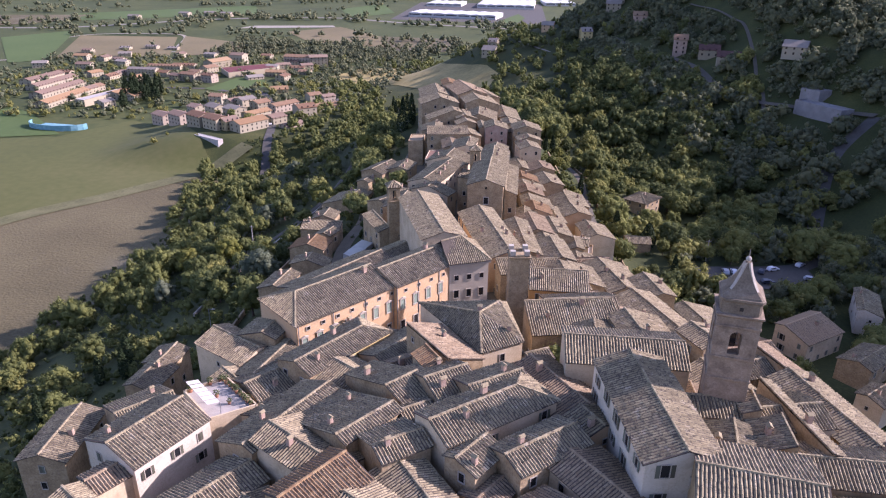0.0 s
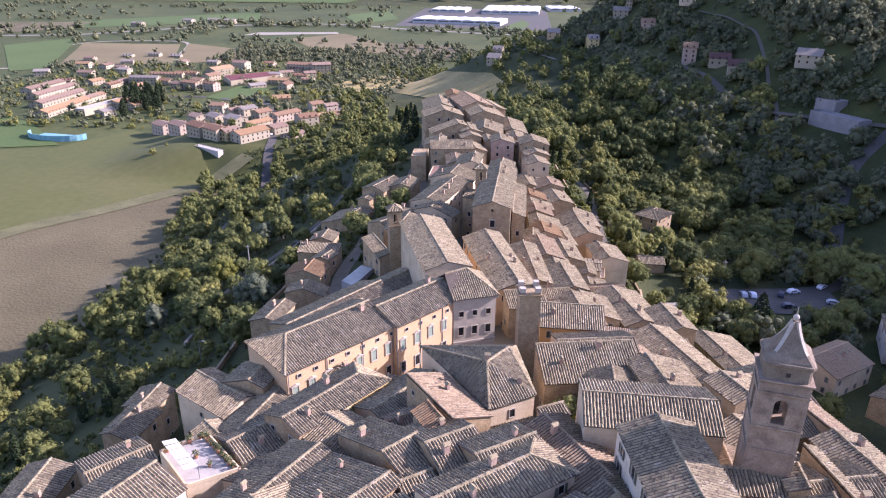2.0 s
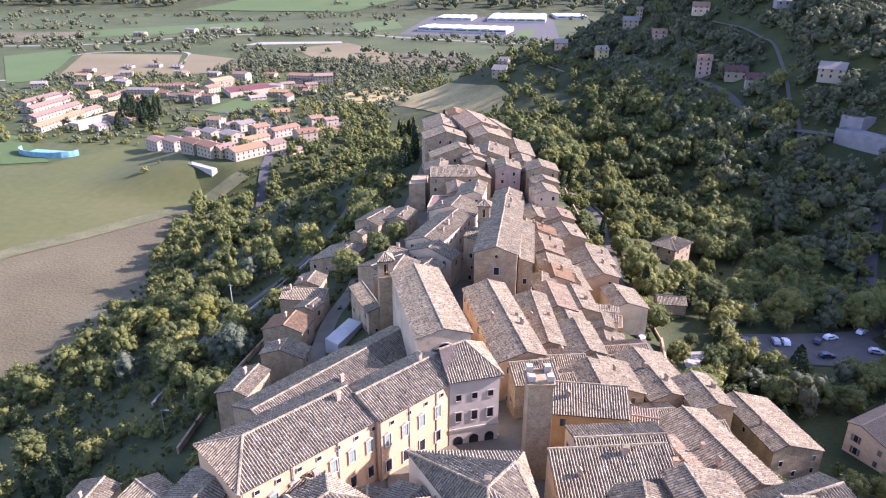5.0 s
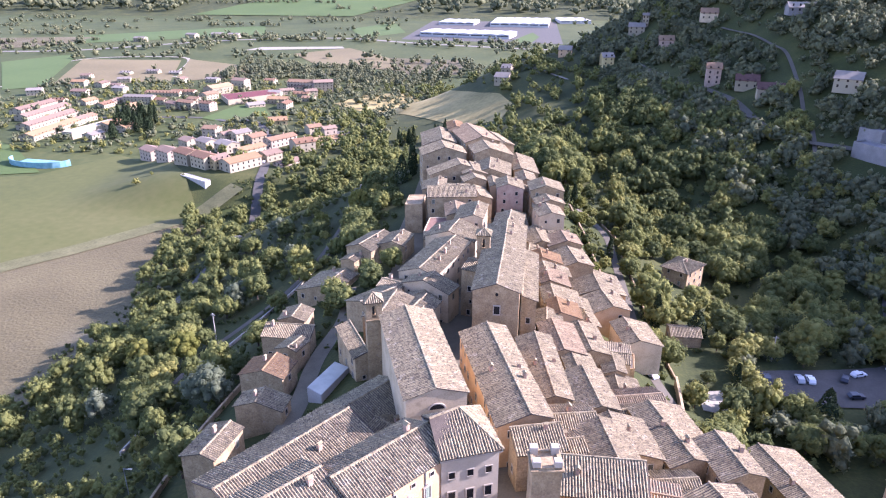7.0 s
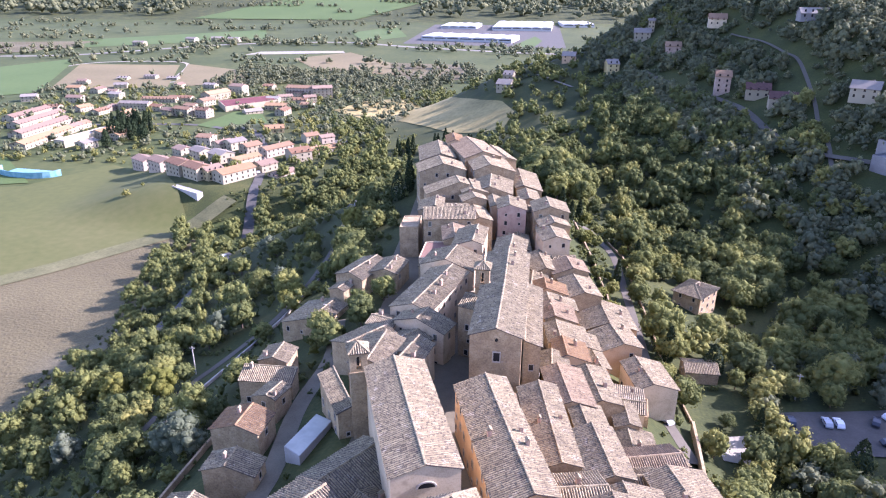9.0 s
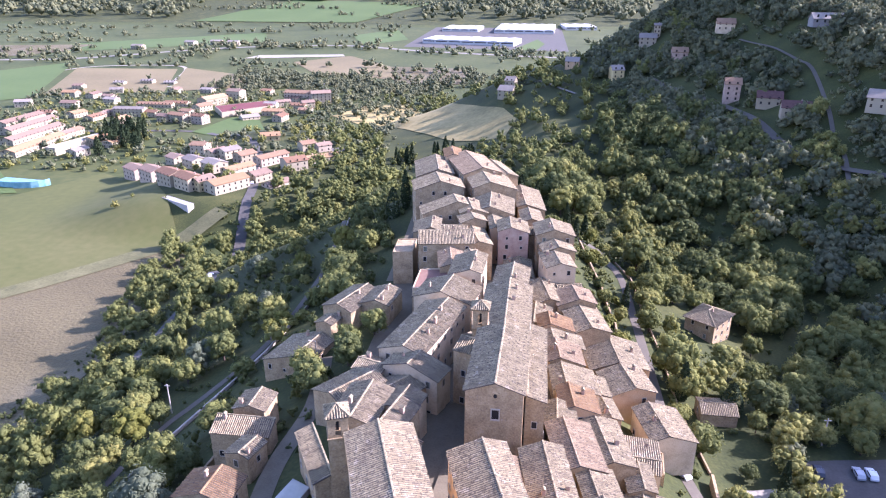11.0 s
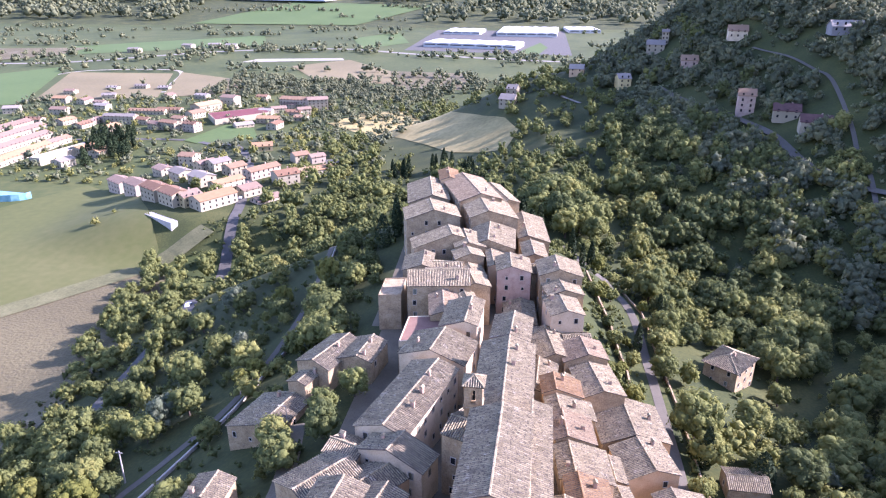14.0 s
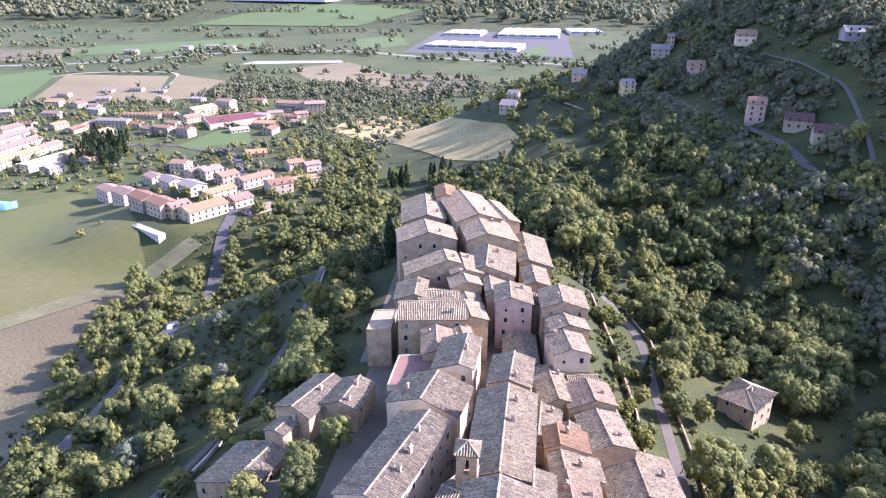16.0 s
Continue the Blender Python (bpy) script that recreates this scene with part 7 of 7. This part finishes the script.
# ---- cars, lamps and poles ----
def car_meshes(paint):
    prof = [(-2.1, 0.35), (-2.1, 0.8), (-1.9, 0.95), (-1.5, 1.4), (0.2, 1.45), (0.9, 1.0), (1.95, 0.85), (2.1, 0.6), (2.1, 0.35)]
    n = len(prof)
    v = [(x, s * 0.85, z) for s in (-1, 1) for x, z in prof]
    body = mesh_of("body", v, [tuple(range(n - 1, -1, -1)), tuple(range(n, 2 * n))] + [(i, (i + 1) % n, (i + 1) % n + n, i + n) for i in range(n)], [paint])
    glass = mesh_of("windows", *box((-1.55, -0.87, 1.0), (0.45, 0.87, 1.33)), [GLASS])
    w = [(0.32 * math.cos(q), s, 0.32 * math.sin(q)) for s in (-0.1, 0.1) for q in np.linspace(0, 2 * math.pi, 13)[:-1]]
    wheel = mesh_of("wheel", w, [tuple(range(11, -1, -1)), tuple(range(12, 24))] + [(i, (i + 1) % 12, (i + 1) % 12 + 12, i + 12) for i in range(12)], [RUBBER])
    return body, glass, wheel
RUBBER = material("tyre_rubber", [(0.015, 0.015, 0.016), (0.03, 0.03, 0.03)], 2.0, 0.8)
def paint(name, c):
    return material(name, [tuple(q * 0.85 for q in c), c], 0.5, 0.3, spec=0.5)
CARS = [(car_meshes(paint("white_paint", (0.75, 0.76, 0.78))), "white car parked on asphalt"), (car_meshes(paint("silver_paint", (0.42, 0.44, 0.46))), "silver car parked on asphalt"), (car_meshes(paint("dark_paint", (0.04, 0.045, 0.06))), "dark car parked on asphalt"), (car_meshes(paint("red_paint", (0.30, 0.02, 0.03))), "dark red car parked on asphalt")]
def car(x, y, turn, k):
    (body, glass, wheel), label = CARS[k]
    t = new("car")
    t.matrix_basis = Matrix.Translation((x, y, float(height(x, y)) + 0.36)) @ Matrix.Rotation(radians(turn), 4, "Z")
    tagged(t, label, "car", "parked cars")
    part("body", body, t)
    part("windows", glass, t)
    for px, py in ((-1.3, -0.8), (1.3, -0.8), (-1.3, 0.8), (1.3, 0.8)):
        part("wheel", wheel, t, m=Matrix.Translation((px, py, 0.32)))
car(38, 205.5, -60, 0)
for x, y, turn, k in ((67.4, 216.6, 80, 2), (71, 217, 80, 2), (79.7, 217.5, 85, 1), (82.5, 217.6, 85, 0), (92.2, 219.4, 60, 2), (96.8, 222, 20, 0), (107.4, 226.2, 40, 0), (106, 214, -15, 1), (91, 210.3, 5, 2)):
    car(x, y, turn, k)
car(-127, 345, 98, 0)
car(-165, 498, 100, 0)
car(37.5, 212, -70, 1)

def street_lamp(x, y, high, turn, label, base=None):
    t = new("street_lamp")
    z = float(height(x, y)) if base is None else base
    t.matrix_basis = Matrix.Translation((x, y, z)) @ Matrix.Rotation(radians(turn), 4, "Z")
    tagged(t, label, "lamp")
    def rod(r, h):
        v = [(r * math.cos(q), r * math.sin(q), zz) for zz in (0, h) for q in np.linspace(0, 2 * math.pi, 9)[:-1]]
        return v, [(i, (i + 1) % 8, (i + 1) % 8 + 8, i + 8) for i in range(8)] + [tuple(range(8, 16))]
    part("pole", mesh_of("pole", *rod(0.09, high), [METAL]), t)
    part("arm", mesh_of("arm", *box((0, -0.05, high - 0.1), (1.2, 0.05, high)), [METAL]), t)
    part("lamp_head", mesh_of("lamp_head", *box((0.9, -0.15, high - 0.05), (1.7, 0.15, high + 0.08)), [WHITE]), t)
street_lamp(-70, 150, 7, 0, "white street lamp beside the west wall")
street_lamp(-46, 228, 6, 180, "street lamp beside the lane")
def wood_pole(x, y, high):
    t = new("utility_pole")
    t.matrix_basis = Matrix.Translation((x, y, float(height(x, y))))
    tagged(t, "pale concrete utility pole on the slope", "pole")
    v = [(r * math.cos(q), r * math.sin(q), zz) for zz, r in ((0, 0.22), (high, 0.13)) for q in np.linspace(0, 2 * math.pi, 9)[:-1]]
    part("post", mesh_of("post", v, [(i, (i + 1) % 8, (i + 1) % 8 + 8, i + 8) for i in range(8)] + [tuple(range(8, 16))], [CONCRETE]), t)
    part("crossbar", mesh_of("crossbar", *box((-0.8, -0.06, high - 0.6), (0.8, 0.06, high - 0.45)), [CONCRETE]), t)
wood_pole(-86, 228, 9)
wood_pole(76, 228, 8)
